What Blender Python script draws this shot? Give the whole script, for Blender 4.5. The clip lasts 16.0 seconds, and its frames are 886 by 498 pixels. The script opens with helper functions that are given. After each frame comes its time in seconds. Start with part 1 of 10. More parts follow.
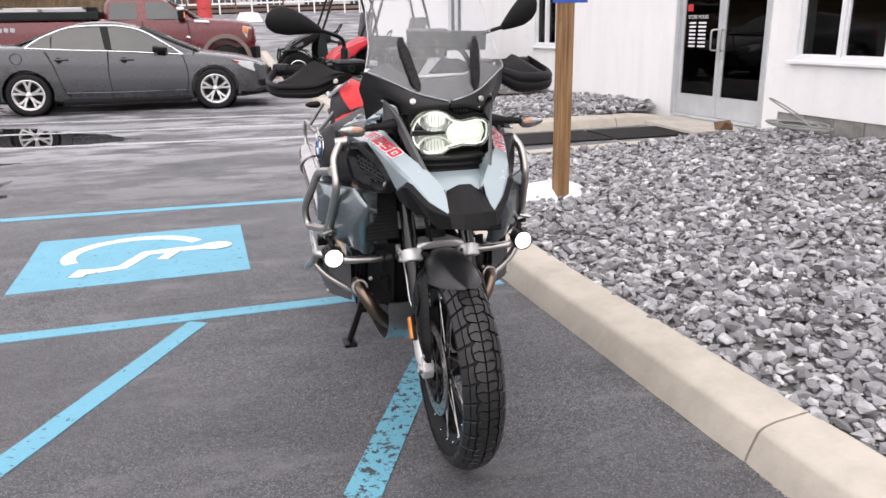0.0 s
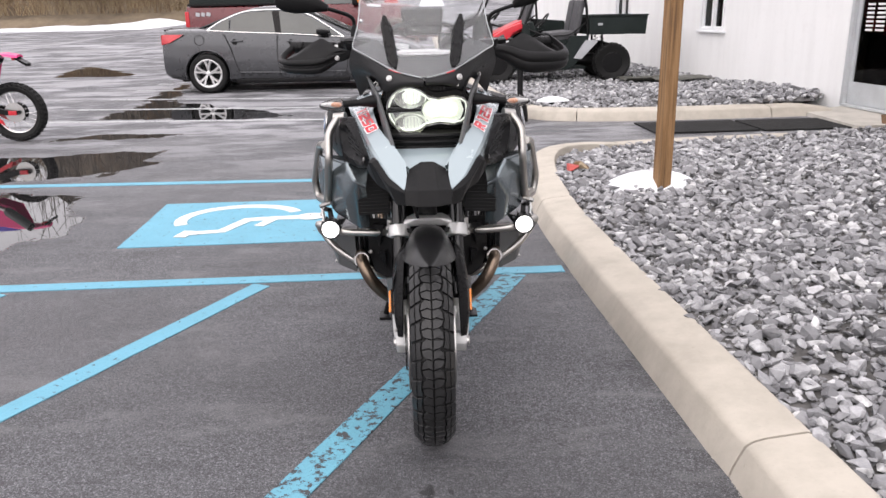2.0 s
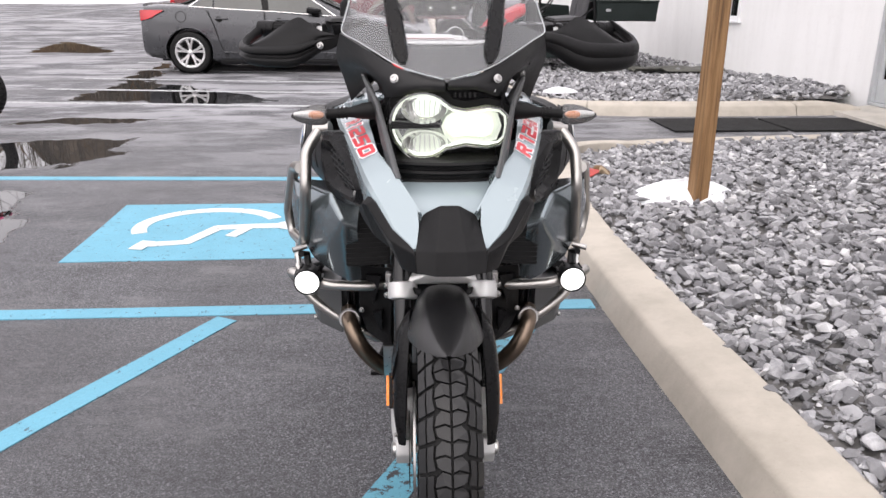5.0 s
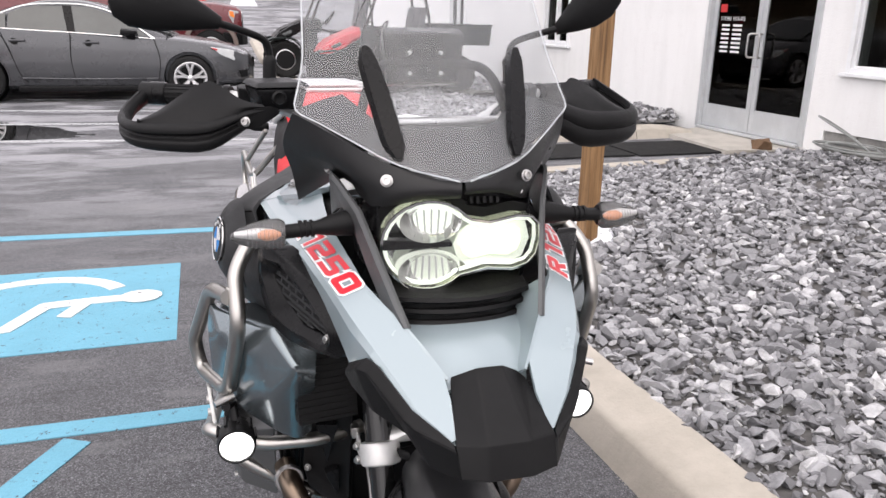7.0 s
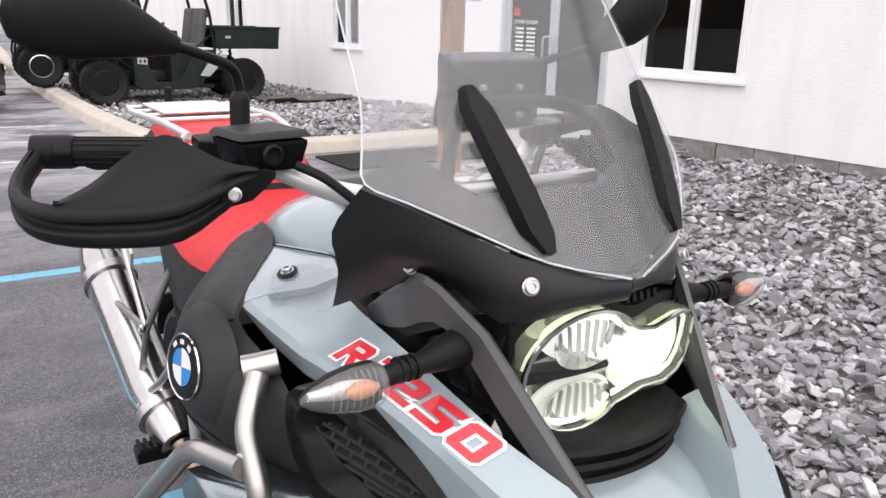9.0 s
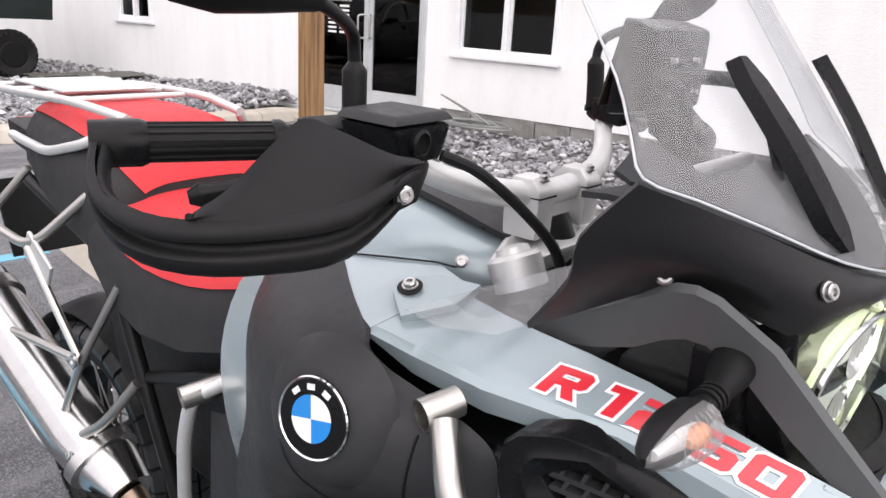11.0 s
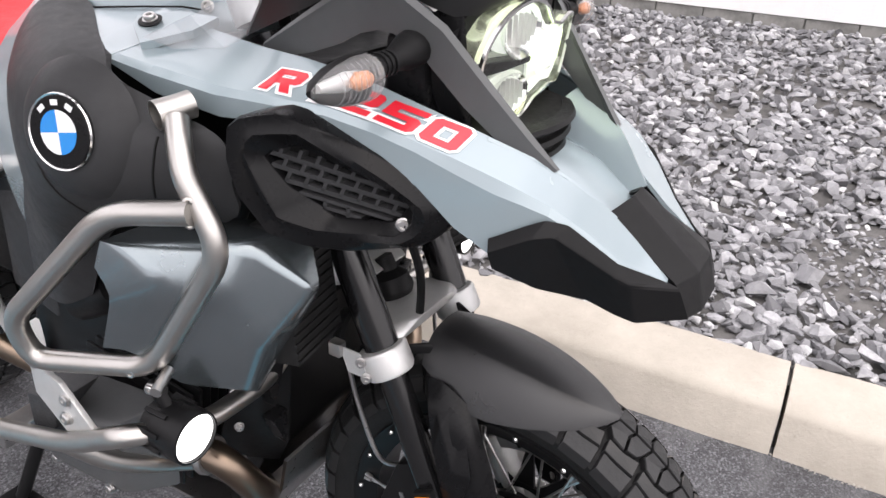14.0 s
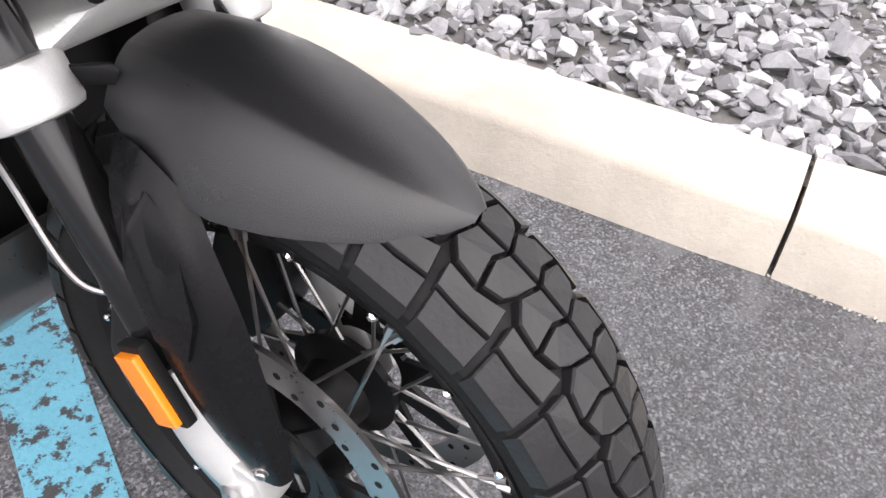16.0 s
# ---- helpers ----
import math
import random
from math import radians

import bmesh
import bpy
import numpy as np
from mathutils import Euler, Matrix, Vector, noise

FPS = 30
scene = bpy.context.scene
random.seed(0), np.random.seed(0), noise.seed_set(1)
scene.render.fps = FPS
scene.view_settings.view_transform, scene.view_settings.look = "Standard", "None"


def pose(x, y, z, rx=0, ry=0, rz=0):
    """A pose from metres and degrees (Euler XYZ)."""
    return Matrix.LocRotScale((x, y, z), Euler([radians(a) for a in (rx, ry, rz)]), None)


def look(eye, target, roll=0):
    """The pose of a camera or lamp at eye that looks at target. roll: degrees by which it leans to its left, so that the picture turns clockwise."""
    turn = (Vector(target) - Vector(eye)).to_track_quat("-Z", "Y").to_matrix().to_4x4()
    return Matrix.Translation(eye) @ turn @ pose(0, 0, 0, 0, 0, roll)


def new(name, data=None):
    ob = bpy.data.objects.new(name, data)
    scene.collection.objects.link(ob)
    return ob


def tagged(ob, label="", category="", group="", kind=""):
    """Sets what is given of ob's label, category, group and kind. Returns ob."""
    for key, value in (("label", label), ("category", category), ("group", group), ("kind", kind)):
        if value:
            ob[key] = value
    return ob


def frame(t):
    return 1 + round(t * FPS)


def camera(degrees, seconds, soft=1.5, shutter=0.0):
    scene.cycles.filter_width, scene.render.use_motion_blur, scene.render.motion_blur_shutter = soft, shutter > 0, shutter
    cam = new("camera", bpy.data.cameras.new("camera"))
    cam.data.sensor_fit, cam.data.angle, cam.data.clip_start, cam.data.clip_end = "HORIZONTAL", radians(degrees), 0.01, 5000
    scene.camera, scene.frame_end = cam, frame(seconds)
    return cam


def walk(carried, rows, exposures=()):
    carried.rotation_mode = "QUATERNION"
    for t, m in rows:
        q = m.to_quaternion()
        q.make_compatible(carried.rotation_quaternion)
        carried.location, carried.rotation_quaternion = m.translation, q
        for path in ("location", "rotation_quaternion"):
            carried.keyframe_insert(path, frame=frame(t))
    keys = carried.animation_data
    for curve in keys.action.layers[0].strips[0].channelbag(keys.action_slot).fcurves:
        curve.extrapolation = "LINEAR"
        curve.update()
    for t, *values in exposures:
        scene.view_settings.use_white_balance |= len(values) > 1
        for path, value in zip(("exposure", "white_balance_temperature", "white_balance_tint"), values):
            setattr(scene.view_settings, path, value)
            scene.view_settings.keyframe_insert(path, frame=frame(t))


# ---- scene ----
cam = camera(60.7, 16.0)

PATH = [
    (0, (-0.629, -2.133, 1.374), (-0.115, -0.287, 0.803), -1.0),
    (0.5, (-0.423, -2.207, 1.378), (-0.045, -0.33, 0.803), -1.0),
    (1, (-0.281, -2.179, 1.361), (-0.03, -0.282, 0.78), -1.0),
    (1.5, (-0.131, -2.208, 1.346), (0.008, -0.3, 0.761), -1.0),
    (2, (-0.024, -2.249, 1.343), (0.033, -0.341, 0.744), -1.2),
    (2.5, (-0.001, -2.235, 1.338), (0.007, -0.332, 0.723), -1.1),
    (3, (0.002, -2.159, 1.33), (-0.008, -0.263, 0.696), -0.8),
    (3.2, (-0.007, -2.11, 1.328), (-0.016, -0.215, 0.686), -0.7),
    (5.3, (-0.111, -1.447, 1.319), (0.024, 0.443, 0.681), 0.7),
    (5.5, (-0.143, -1.414, 1.349), (0.045, 0.466, 0.693), 0.7),
    (6, (-0.206, -1.257, 1.369), (0.09, 0.616, 0.734), 1.1),
    (6.5, (-0.27, -1.111, 1.382), (0.142, 0.748, 0.77), 1.2),
    (7, (-0.317, -0.974, 1.381), (0.214, 0.861, 0.79), 1.1),
    (7.5, (-0.382, -0.816, 1.398), (0.275, 0.983, 0.821), 1.0),
    (8, (-0.439, -0.701, 1.396), (0.356, 1.044, 0.827), 1.1),
    (8.2, (-0.463, -0.652, 1.402), (0.381, 1.067, 0.824), 1.1),
    (10.3, (-0.664, -0.203, 1.379), (0.677, 1.162, 0.798), 2.1),
    (10.5, (-0.689, -0.165, 1.382), (0.685, 1.16, 0.785), 2.3),
    (11, (-0.752, -0.087, 1.359), (0.701, 1.147, 0.754), 3.3),
    (11.5, (-0.8, -0.058, 1.345), (0.717, 1.086, 0.722), 4.1),
    (12, (-0.812, -0.066, 1.325), (0.749, 1.003, 0.676), 4.5),
    (12.5, (-0.798, -0.126, 1.304), (0.783, 0.88, 0.603), 4.5),
    (13, (-0.803, -0.193, 1.288), (0.776, 0.77, 0.527), 4.3),
    (13.5, (-0.815, -0.257, 1.272), (0.754, 0.668, 0.444), 3.8),
    (14, (-0.802, -0.311, 1.25), (0.758, 0.558, 0.35), 3.2),
    (14.5, (-0.756, -0.352, 1.201), (0.788, 0.449, 0.214), 3.1),
    (15, (-0.646, -0.348, 1.127), (0.861, 0.39, 0.038), 3.5),
    (15.5, (-0.485, -0.312, 1.031), (0.944, 0.398, -0.175), 4.3),
    (16, (-0.339, -0.3, 0.927), (0.98, 0.414, -0.395), 4.9),
]
# the camera's own exposure rises as it comes down to the dark wheel
walk(cam, [(t, look(eye, target, roll)) for t, eye, target, roll in PATH], ((0.0, 0.3, 6500, 12), (8.0, 0.3, 6500, 12), (11.0, 0.46, 6500, 12), (13.0, 0.52, 6500, 12), (14.0, 0.56, 6500, 12), (15.0, 0.76, 6500, 12), (16.0, 1.06, 6500, 12)))

# ---- light: an overcast winter day ----
world = bpy.data.worlds.new("overcast_sky")
scene.world = world
world.use_nodes = True
wn, wl = world.node_tree.nodes, world.node_tree.links
wn.clear()
w_out = wn.new("ShaderNodeOutputWorld")
w_bg = wn.new("ShaderNodeBackground")
w_sky = wn.new("ShaderNodeTexSky")
w_sky.sky_type = "NISHITA"
w_sky.sun_disc = False
w_sky.sun_elevation, w_sky.sun_rotation = radians(52), radians(200)
w_sky.air_density, w_sky.dust_density, w_sky.ozone_density = 1.0, 6.0, 1.0
w_mix = wn.new("ShaderNodeMix")
w_mix.data_type = "RGBA"
w_mix.inputs[0].default_value = 0.88
w_mix.inputs[7].default_value = (9.75, 9.3, 9.6, 1)
wl.new(w_sky.outputs[0], w_mix.inputs[6])
wl.new(w_mix.outputs[2], w_bg.inputs[0])
w_bg.inputs[1].default_value = 0.15
wl.new(w_bg.outputs[0], w_out.inputs[0])

sun_data = bpy.data.lights.new("sun", "SUN")
sun_data.energy, sun_data.angle, sun_data.color = 1.2, radians(95), (1.0, 0.98, 0.95)
sun = new("sun", sun_data)
sun.matrix_world = look((-4, -8, 14), (0, 1, 0))



# ---- materials ----
def nodes_of(name):
    m = bpy.data.materials.new(name)
    m.use_nodes = True
    n, l = m.node_tree.nodes, m.node_tree.links
    return m, n, l, n["Principled BSDF"]


def noise_of(n, l, scale, detail=4.0, rough=0.55, vector=None):
    t = n.new("ShaderNodeTexNoise")
    t.inputs["Scale"].default_value = scale
    t.inputs["Detail"].default_value = detail
    t.inputs["Roughness"].default_value = rough
    if vector is None:
        c = n.new("ShaderNodeTexCoord")
        vector = c.outputs["Object"]
    l.new(vector, t.inputs["Vector"])
    return t.outputs["Fac"]


def ramp_of(n, l, fac, *stops):
    r = n.new("ShaderNodeValToRGB")
    e = r.color_ramp.elements
    while len(e) < len(stops):
        e.new(0.5)
    for k, (p, c) in enumerate(stops):
        e[k].position = p
        e[k].color = (c, c, c, 1) if isinstance(c, (int, float)) else (*c, 1)
    l.new(fac, r.inputs[0])
    return r.outputs[0]


def mix_of(n, l, fac, a, b):
    m = n.new("ShaderNodeMix")
    m.data_type = "RGBA"
    for socket, v in ((0, fac), (6, a), (7, b)):
        if isinstance(v, (int, float)):
            m.inputs[socket].default_value = v
        elif isinstance(v, tuple):
            m.inputs[socket].default_value = (*v, 1)
        else:
            l.new(v, m.inputs[socket])
    return m.outputs[2]


def bump_of(n, l, height, strength, distance, bsdf):
    b = n.new("ShaderNodeBump")
    b.inputs["Strength"].default_value = strength
    b.inputs["Distance"].default_value = distance
    l.new(height, b.inputs["Height"])
    l.new(b.outputs[0], bsdf.inputs["Normal"])
    return b


def plain(name, color, rough=0.5, metal=0.0, vary=0.12, grain=40.0, bump=0.0, coat=0.0, fine=0.0):
    """A paint, plastic, rubber or metal: its colour with stains at two scales, and a fine relief."""
    m, n, l, b = nodes_of(name)
    big = noise_of(n, l, grain * 0.12, 3)
    small = noise_of(n, l, grain, 5, 0.65)
    dark, light = tuple(c * (1 - vary) for c in color), tuple(min(1, c * (1 + vary)) for c in color)
    col = ramp_of(n, l, big, (0.3, dark), (0.7, light))
    l.new(mix_of(n, l, ramp_of(n, l, small, (0.35, 0.0), (0.75, 0.35)), col, tuple(c * (1 - 2 * vary) for c in color)), b.inputs["Base Color"])
    b.inputs["Metallic"].default_value = metal
    b.inputs["Roughness"].default_value = rough
    l.new(ramp_of(n, l, small, (0.25, max(0.02, rough * 0.85)), (0.8, min(1, rough * 1.2))), b.inputs["Roughness"])
    b.inputs["Coat Weight"].default_value = coat
    if metal < 0.1 and max(color) < 0.05:
        b.inputs["Specular IOR Level"].default_value = 0.17
    b.inputs["Coat Roughness"].default_value = 0.06
    if bump:
        bump_of(n, l, noise_of(n, l, fine or grain * 8, 2), bump, 0.001, b)
    return m


def glowing(name, color, strength):
    m, n, l, b = nodes_of(name)
    b.inputs["Base Color"].default_value = (*color, 1)
    b.inputs["Emission Color"].default_value = (*color, 1)
    b.inputs["Emission Strength"].default_value = strength
    b.inputs["Roughness"].default_value = 0.1
    return m


def clear(name, tint, gloss_rough=0.02, haze=0.0, edge=1.45, haze_color=(0.8, 0.8, 0.8)):
    """A thin clear pane: straight through, with a gloss that grows at the edges."""
    m, n, l, b = nodes_of(name)
    n.remove(b)
    out = n["Material Output"]
    tr = n.new("ShaderNodeBsdfTransparent")
    tr.inputs[0].default_value = (*tint, 1)
    gl = n.new("ShaderNodeBsdfGlossy")
    gl.inputs["Roughness"].default_value = gloss_rough
    df = n.new("ShaderNodeBsdfDiffuse")
    df.inputs[0].default_value = (*haze_color, 1)
    mh = n.new("ShaderNodeMixShader")
    mh.inputs[0].default_value = haze
    l.new(tr.outputs[0], mh.inputs[1])
    l.new(df.outputs[0], mh.inputs[2])
    fr = n.new("ShaderNodeLayerWeight")
    fr.inputs[0].default_value = 0.5
    steep = n.new("ShaderNodeMath")
    steep.operation = "POWER"
    steep.inputs[1].default_value = 4.0
    l.new(fr.outputs["Facing"], steep.inputs[0])
    gain = n.new("ShaderNodeMath")
    gain.operation = "MULTIPLY_ADD"
    gain.inputs[1].default_value, gain.inputs[2].default_value = 0.45 * (edge - 1), 0.03
    l.new(steep.outputs[0], gain.inputs[0])
    mx = n.new("ShaderNodeMixShader")
    l.new(gain.outputs[0], mx.inputs[0])
    l.new(mh.outputs[0], mx.inputs[1])
    l.new(gl.outputs[0], mx.inputs[2])
    l.new(mx.outputs[0], out.inputs[0])
    return m


# hollows that hold water, anticlockwise in (x, y)
PUDDLES = (
    [(-4.45, 8.2), (-2.4, 7.85), (-1.7, 8.15), (-2.1, 8.75), (-3.2, 9.6), (-4.3, 10.6)],
    [(-4.5, 10.4), (-3.9, 10.2), (-4.4, 13.2), (-4.6, 13.2)],
    [(-4.7, 3.9), (-3.7, 4.15), (-2.75, 4.55), (-2.5, 5.0), (-2.7, 5.65), (-3.8, 5.6), (-5.2, 5.4)],
    [(-9.0, 1.75), (-2.75, 2.0), (-2.35, 2.6), (-2.65, 3.7), (-3.6, 4.0), (-9.0, 4.0)],
    [(-4.2, 6.45), (-3.2, 6.55), (-2.7, 6.8), (-3.8, 6.9)],
    [(-8.2, 15.3), (-6.0, 15.1), (-6.5, 15.8), (-8.2, 19.5), (-8.8, 18.5)],
)


def asphalt_material():
    m, n, l, b = nodes_of("asphalt")
    c = n.new("ShaderNodeTexCoord")
    sep = n.new("ShaderNodeSeparateXYZ")
    l.new(c.outputs["Object"], sep.inputs[0])

    def math_node(op, a, v=0.0, w=0.0):
        k = n.new("ShaderNodeMath")
        k.operation = op
        k.use_clamp = False
        for i, q in enumerate((a, v, w)):
            if isinstance(q, (int, float)):
                k.inputs[i].default_value = q
            else:
                l.new(q, k.inputs[i])
        return k.outputs[0]

    stretched = n.new("ShaderNodeMapping")
    stretched.inputs["Scale"].default_value = (0.55, 1.5, 1)
    l.new(c.outputs["Object"], stretched.inputs[0])
    grit = noise_of(n, l, 200, 4, 0.75, c.outputs["Object"])
    coarse = noise_of(n, l, 46, 6, 0.8, c.outputs["Object"])
    patch = noise_of(n, l, 1.6, 5, 0.62, c.outputs["Object"])
    salt = noise_of(n, l, 0.95, 9, 0.74, stretched.outputs[0])
    base = ramp_of(n, l, grit, (0.37, (0.042, 0.042, 0.046)), (0.5, (0.132, 0.133, 0.142)), (0.62, (0.38, 0.383, 0.405)))
    base = mix_of(n, l, ramp_of(n, l, coarse, (0.46, 0.0), (0.60, 0.62)), base, (0.017, 0.017, 0.018))
    base = mix_of(n, l, ramp_of(n, l, patch, (0.4, 0.0), (0.66, 0.5)), base, (0.03, 0.03, 0.032))
    stones = n.new("ShaderNodeTexVoronoi")
    stones.inputs["Scale"].default_value = 230
    l.new(c.outputs["Object"], stones.inputs["Vector"])
    tone = n.new("ShaderNodeSeparateXYZ")
    l.new(stones.outputs["Color"], tone.inputs[0])
    chips = ramp_of(n, l, tone.outputs[0], (0.0, (0.016, 0.016, 0.018)), (0.5, (0.070, 0.071, 0.077)), (0.82, (0.17, 0.172, 0.187)), (1.0, (0.40, 0.405, 0.43)))
    base = mix_of(n, l, 0.5, base, chips)
    scuff = noise_of(n, l, 2.6, 7, 0.7, stretched.outputs[0])
    base = mix_of(n, l, ramp_of(n, l, scuff, (0.53, 0.0), (0.62, 0.50)), base, (0.21, 0.21, 0.216))
    base = mix_of(n, l, ramp_of(n, l, scuff, (0.30, 0.5), (0.44, 0.0)), base, (0.018, 0.018, 0.019))
    # dried road salt and frost, thicker away from the bays near the kerb
    far = math_node("MULTIPLY", math_node("SUBTRACT", sep.outputs[1], 3.2), 0.22)
    far = math_node("MINIMUM", math_node("MAXIMUM", far, 0.0), 1.0)
    salty = math_node("MULTIPLY", ramp_of(n, l, salt, (0.47, 0.0), (0.55, 0.8)), far)
    base = mix_of(n, l, salty, base, (0.40, 0.40, 0.42))

    # standing water: a few shallow hollows, with uneven shores
    shore = noise_of(n, l, 2.2, 6, 0.6, c.outputs["Object"])
    ragged = math_node("MULTIPLY", math_node("SUBTRACT", shore, 0.5), 0.75)
    water = None
    for hollow in PUDDLES:
        k = None
        for (ax, ay), (bx, by) in zip(hollow, hollow[1:] + hollow[:1]):
            nx, ny = by - ay, ax - bx
            q = math.hypot(nx, ny)
            nx, ny = nx / q, ny / q
            d = math_node("ADD", math_node("ADD", math_node("MULTIPLY", sep.outputs[0], nx), math_node("MULTIPLY", sep.outputs[1], ny)), -(nx * ax + ny * ay))
            k = d if k is None else math_node("MAXIMUM", k, d)
        k = math_node("SUBTRACT", ragged, k)
        water = k if water is None else math_node("MAXIMUM", water, k)
    wet = ramp_of(n, l, water, (0.0, 0.0), (0.05, 1.0))
    damp = ramp_of(n, l, noise_of(n, l, 0.6, 5, 0.6, c.outputs["Object"]), (0.42, 0.0), (0.6, 1.0))
    base = mix_of(n, l, wet, base, (0.012, 0.012, 0.012))
    base = mix_of(n, l, math_node("MULTIPLY", damp, 0.25), base, (0.022, 0.022, 0.024))
    px, py = math_node("MULTIPLY", sep.outputs[0], 7.0), math_node("MULTIPLY", math_node("ADD", sep.outputs[1], 0.50), 4.2)
    near = math_node("SUBTRACT", 1.0, math_node("ADD", math_node("MULTIPLY", px, px), math_node("MULTIPLY", py, py)))
    drip = ramp_of(n, l, math_node("ADD", math_node("MULTIPLY", near, 0.16), noise_of(n, l, 17, 3, 0.5, c.outputs["Object"])), (0.64, 0.0), (0.68, 0.85))
    base = mix_of(n, l, drip, base, (0.010, 0.010, 0.011))
    l.new(base, b.inputs["Base Color"])
    dry = math_node("SUBTRACT", 0.78, math_node("MULTIPLY", damp, 0.36))
    l.new(mix_of(n, l, wet, dry, (0.015, 0.015, 0.015)), b.inputs["Roughness"])
    height = mix_of(n, l, wet, mix_of(n, l, 0.35, grit, coarse), (0.5, 0.5, 0.5))
    bump_of(n, l, height, 0.9, 0.009, b)
    return m


def line_paint(name, color, worn, bare=(0.045, 0.045, 0.047)):
    """Road paint, rubbed through to the asphalt where it is worn."""
    m, n, l, b = nodes_of(name)
    c = n.new("ShaderNodeTexCoord")
    chips = noise_of(n, l, 26, 6, 0.75, c.outputs["Object"])
    soil = noise_of(n, l, 4.5, 5, 0.6, c.outputs["Object"])
    col = mix_of(n, l, ramp_of(n, l, soil, (0.35, 0.0), (0.75, 0.35)), color, tuple(x * 0.62 for x in color))
    col = mix_of(n, l, ramp_of(n, l, noise_of(n, l, 140, 3, 0.6, c.outputs["Object"]), (0.45, 0.0), (0.75, 0.3)), col, tuple(x * 0.5 for x in color))
    col = mix_of(n, l, ramp_of(n, l, chips, (worn, 1.0), (worn + 0.03, 0.0)), col, bare)
    l.new(col, b.inputs["Base Color"])
    b.inputs["Roughness"].default_value = 0.6
    bump_of(n, l, noise_of(n, l, 120, 3, 0.6, c.outputs["Object"]), 0.5, 0.004, b)
    return m


def rock_material(name, lo, hi, vein):
    m, n, l, b = nodes_of(name)
    geo = n.new("ShaderNodeNewGeometry")
    c = n.new("ShaderNodeTexCoord")
    own = ramp_of(n, l, geo.outputs["Random Per Island"], (0.0, lo), (0.45, tuple((a + q) / 2 for a, q in zip(lo, hi))), (0.85, hi), (1.0, tuple(min(0.7, q * 1.5) for q in hi)))
    streak = noise_of(n, l, 22, 6, 0.7, c.outputs["Object"])
    col = mix_of(n, l, ramp_of(n, l, streak, (0.4, 0.0), (0.72, 0.75)), own, lo)
    col = mix_of(n, l, ramp_of(n, l, noise_of(n, l, 60, 4, 0.6, c.outputs["Object"]), (0.66, 0.0), (0.74, 0.6)), col, vein)
    l.new(col, b.inputs["Base Color"])
    b.inputs["Roughness"].default_value = 0.62
    bump_of(n, l, noise_of(n, l, 75, 5, 0.7, c.outputs["Object"]), 0.6, 0.008, b)
    return m


def stucco_material():
    m, n, l, b = nodes_of("white_stucco")
    c = n.new("ShaderNodeTexCoord")
    up = n.new("ShaderNodeMapping")
    up.inputs["Scale"].default_value = (1.0, 1.4, 0.22)
    l.new(c.outputs["Object"], up.inputs[0])
    runs = noise_of(n, l, 2.4, 5, 0.6, up.outputs[0])
    spots = noise_of(n, l, 9, 6, 0.65, c.outputs["Object"])
    col = mix_of(n, l, ramp_of(n, l, runs, (0.42, 0.0), (0.75, 0.4)), (0.83, 0.83, 0.82), (0.68, 0.68, 0.665))
    col = mix_of(n, l, ramp_of(n, l, spots, (0.55, 0.0), (0.8, 0.35)), col, (0.7, 0.685, 0.67))
    l.new(col, b.inputs["Base Color"])
    b.inputs["Roughness"].default_value = 0.85
    bump_of(n, l, noise_of(n, l, 45, 6, 0.7, c.outputs["Object"]), 0.45, 0.01, b)
    return m


def wood_material():
    m, n, l, b = nodes_of("treated_timber")
    c = n.new("ShaderNodeTexCoord")
    st = n.new("ShaderNodeMapping")
    st.inputs["Scale"].default_value = (22, 22, 0.9)
    l.new(c.outputs["Object"], st.inputs[0])
    g = noise_of(n, l, 2.2, 7, 0.62, st.outputs[0])
    col = ramp_of(n, l, g, (0.28, (0.055, 0.028, 0.011)), (0.5, (0.23, 0.125, 0.05)), (0.72, (0.36, 0.215, 0.10)))
    knots = n.new("ShaderNodeTexVoronoi")
    knots.inputs["Scale"].default_value = 5.5
    l.new(c.outputs["Object"], knots.inputs["Vector"])
    col = mix_of(n, l, ramp_of(n, l, knots.outputs["Distance"], (0.05, 0.85), (0.12, 0.0)), col, (0.05, 0.025, 0.01))
    l.new(col, b.inputs["Base Color"])
    b.inputs["Roughness"].default_value = 0.7
    bump_of(n, l, g, 0.6, 0.01, b)
    return m


def concrete_material(name, light, dark, scale=5.0):
    m, n, l, b = nodes_of(name)
    c = n.new("ShaderNodeTexCoord")
    stain = noise_of(n, l, scale, 6, 0.65, c.outputs["Object"])
    pits = noise_of(n, l, 90, 4, 0.7, c.outputs["Object"])
    col = ramp_of(n, l, stain, (0.3, dark), (0.6, light))
    col = mix_of(n, l, ramp_of(n, l, pits, (0.62, 0.0), (0.8, 0.5)), col, tuple(x * 0.55 for x in dark))
    l.new(col, b.inputs["Base Color"])
    b.inputs["Roughness"].default_value = 0.82
    bump_of(n, l, pits, 0.35, 0.005, b)
    return m


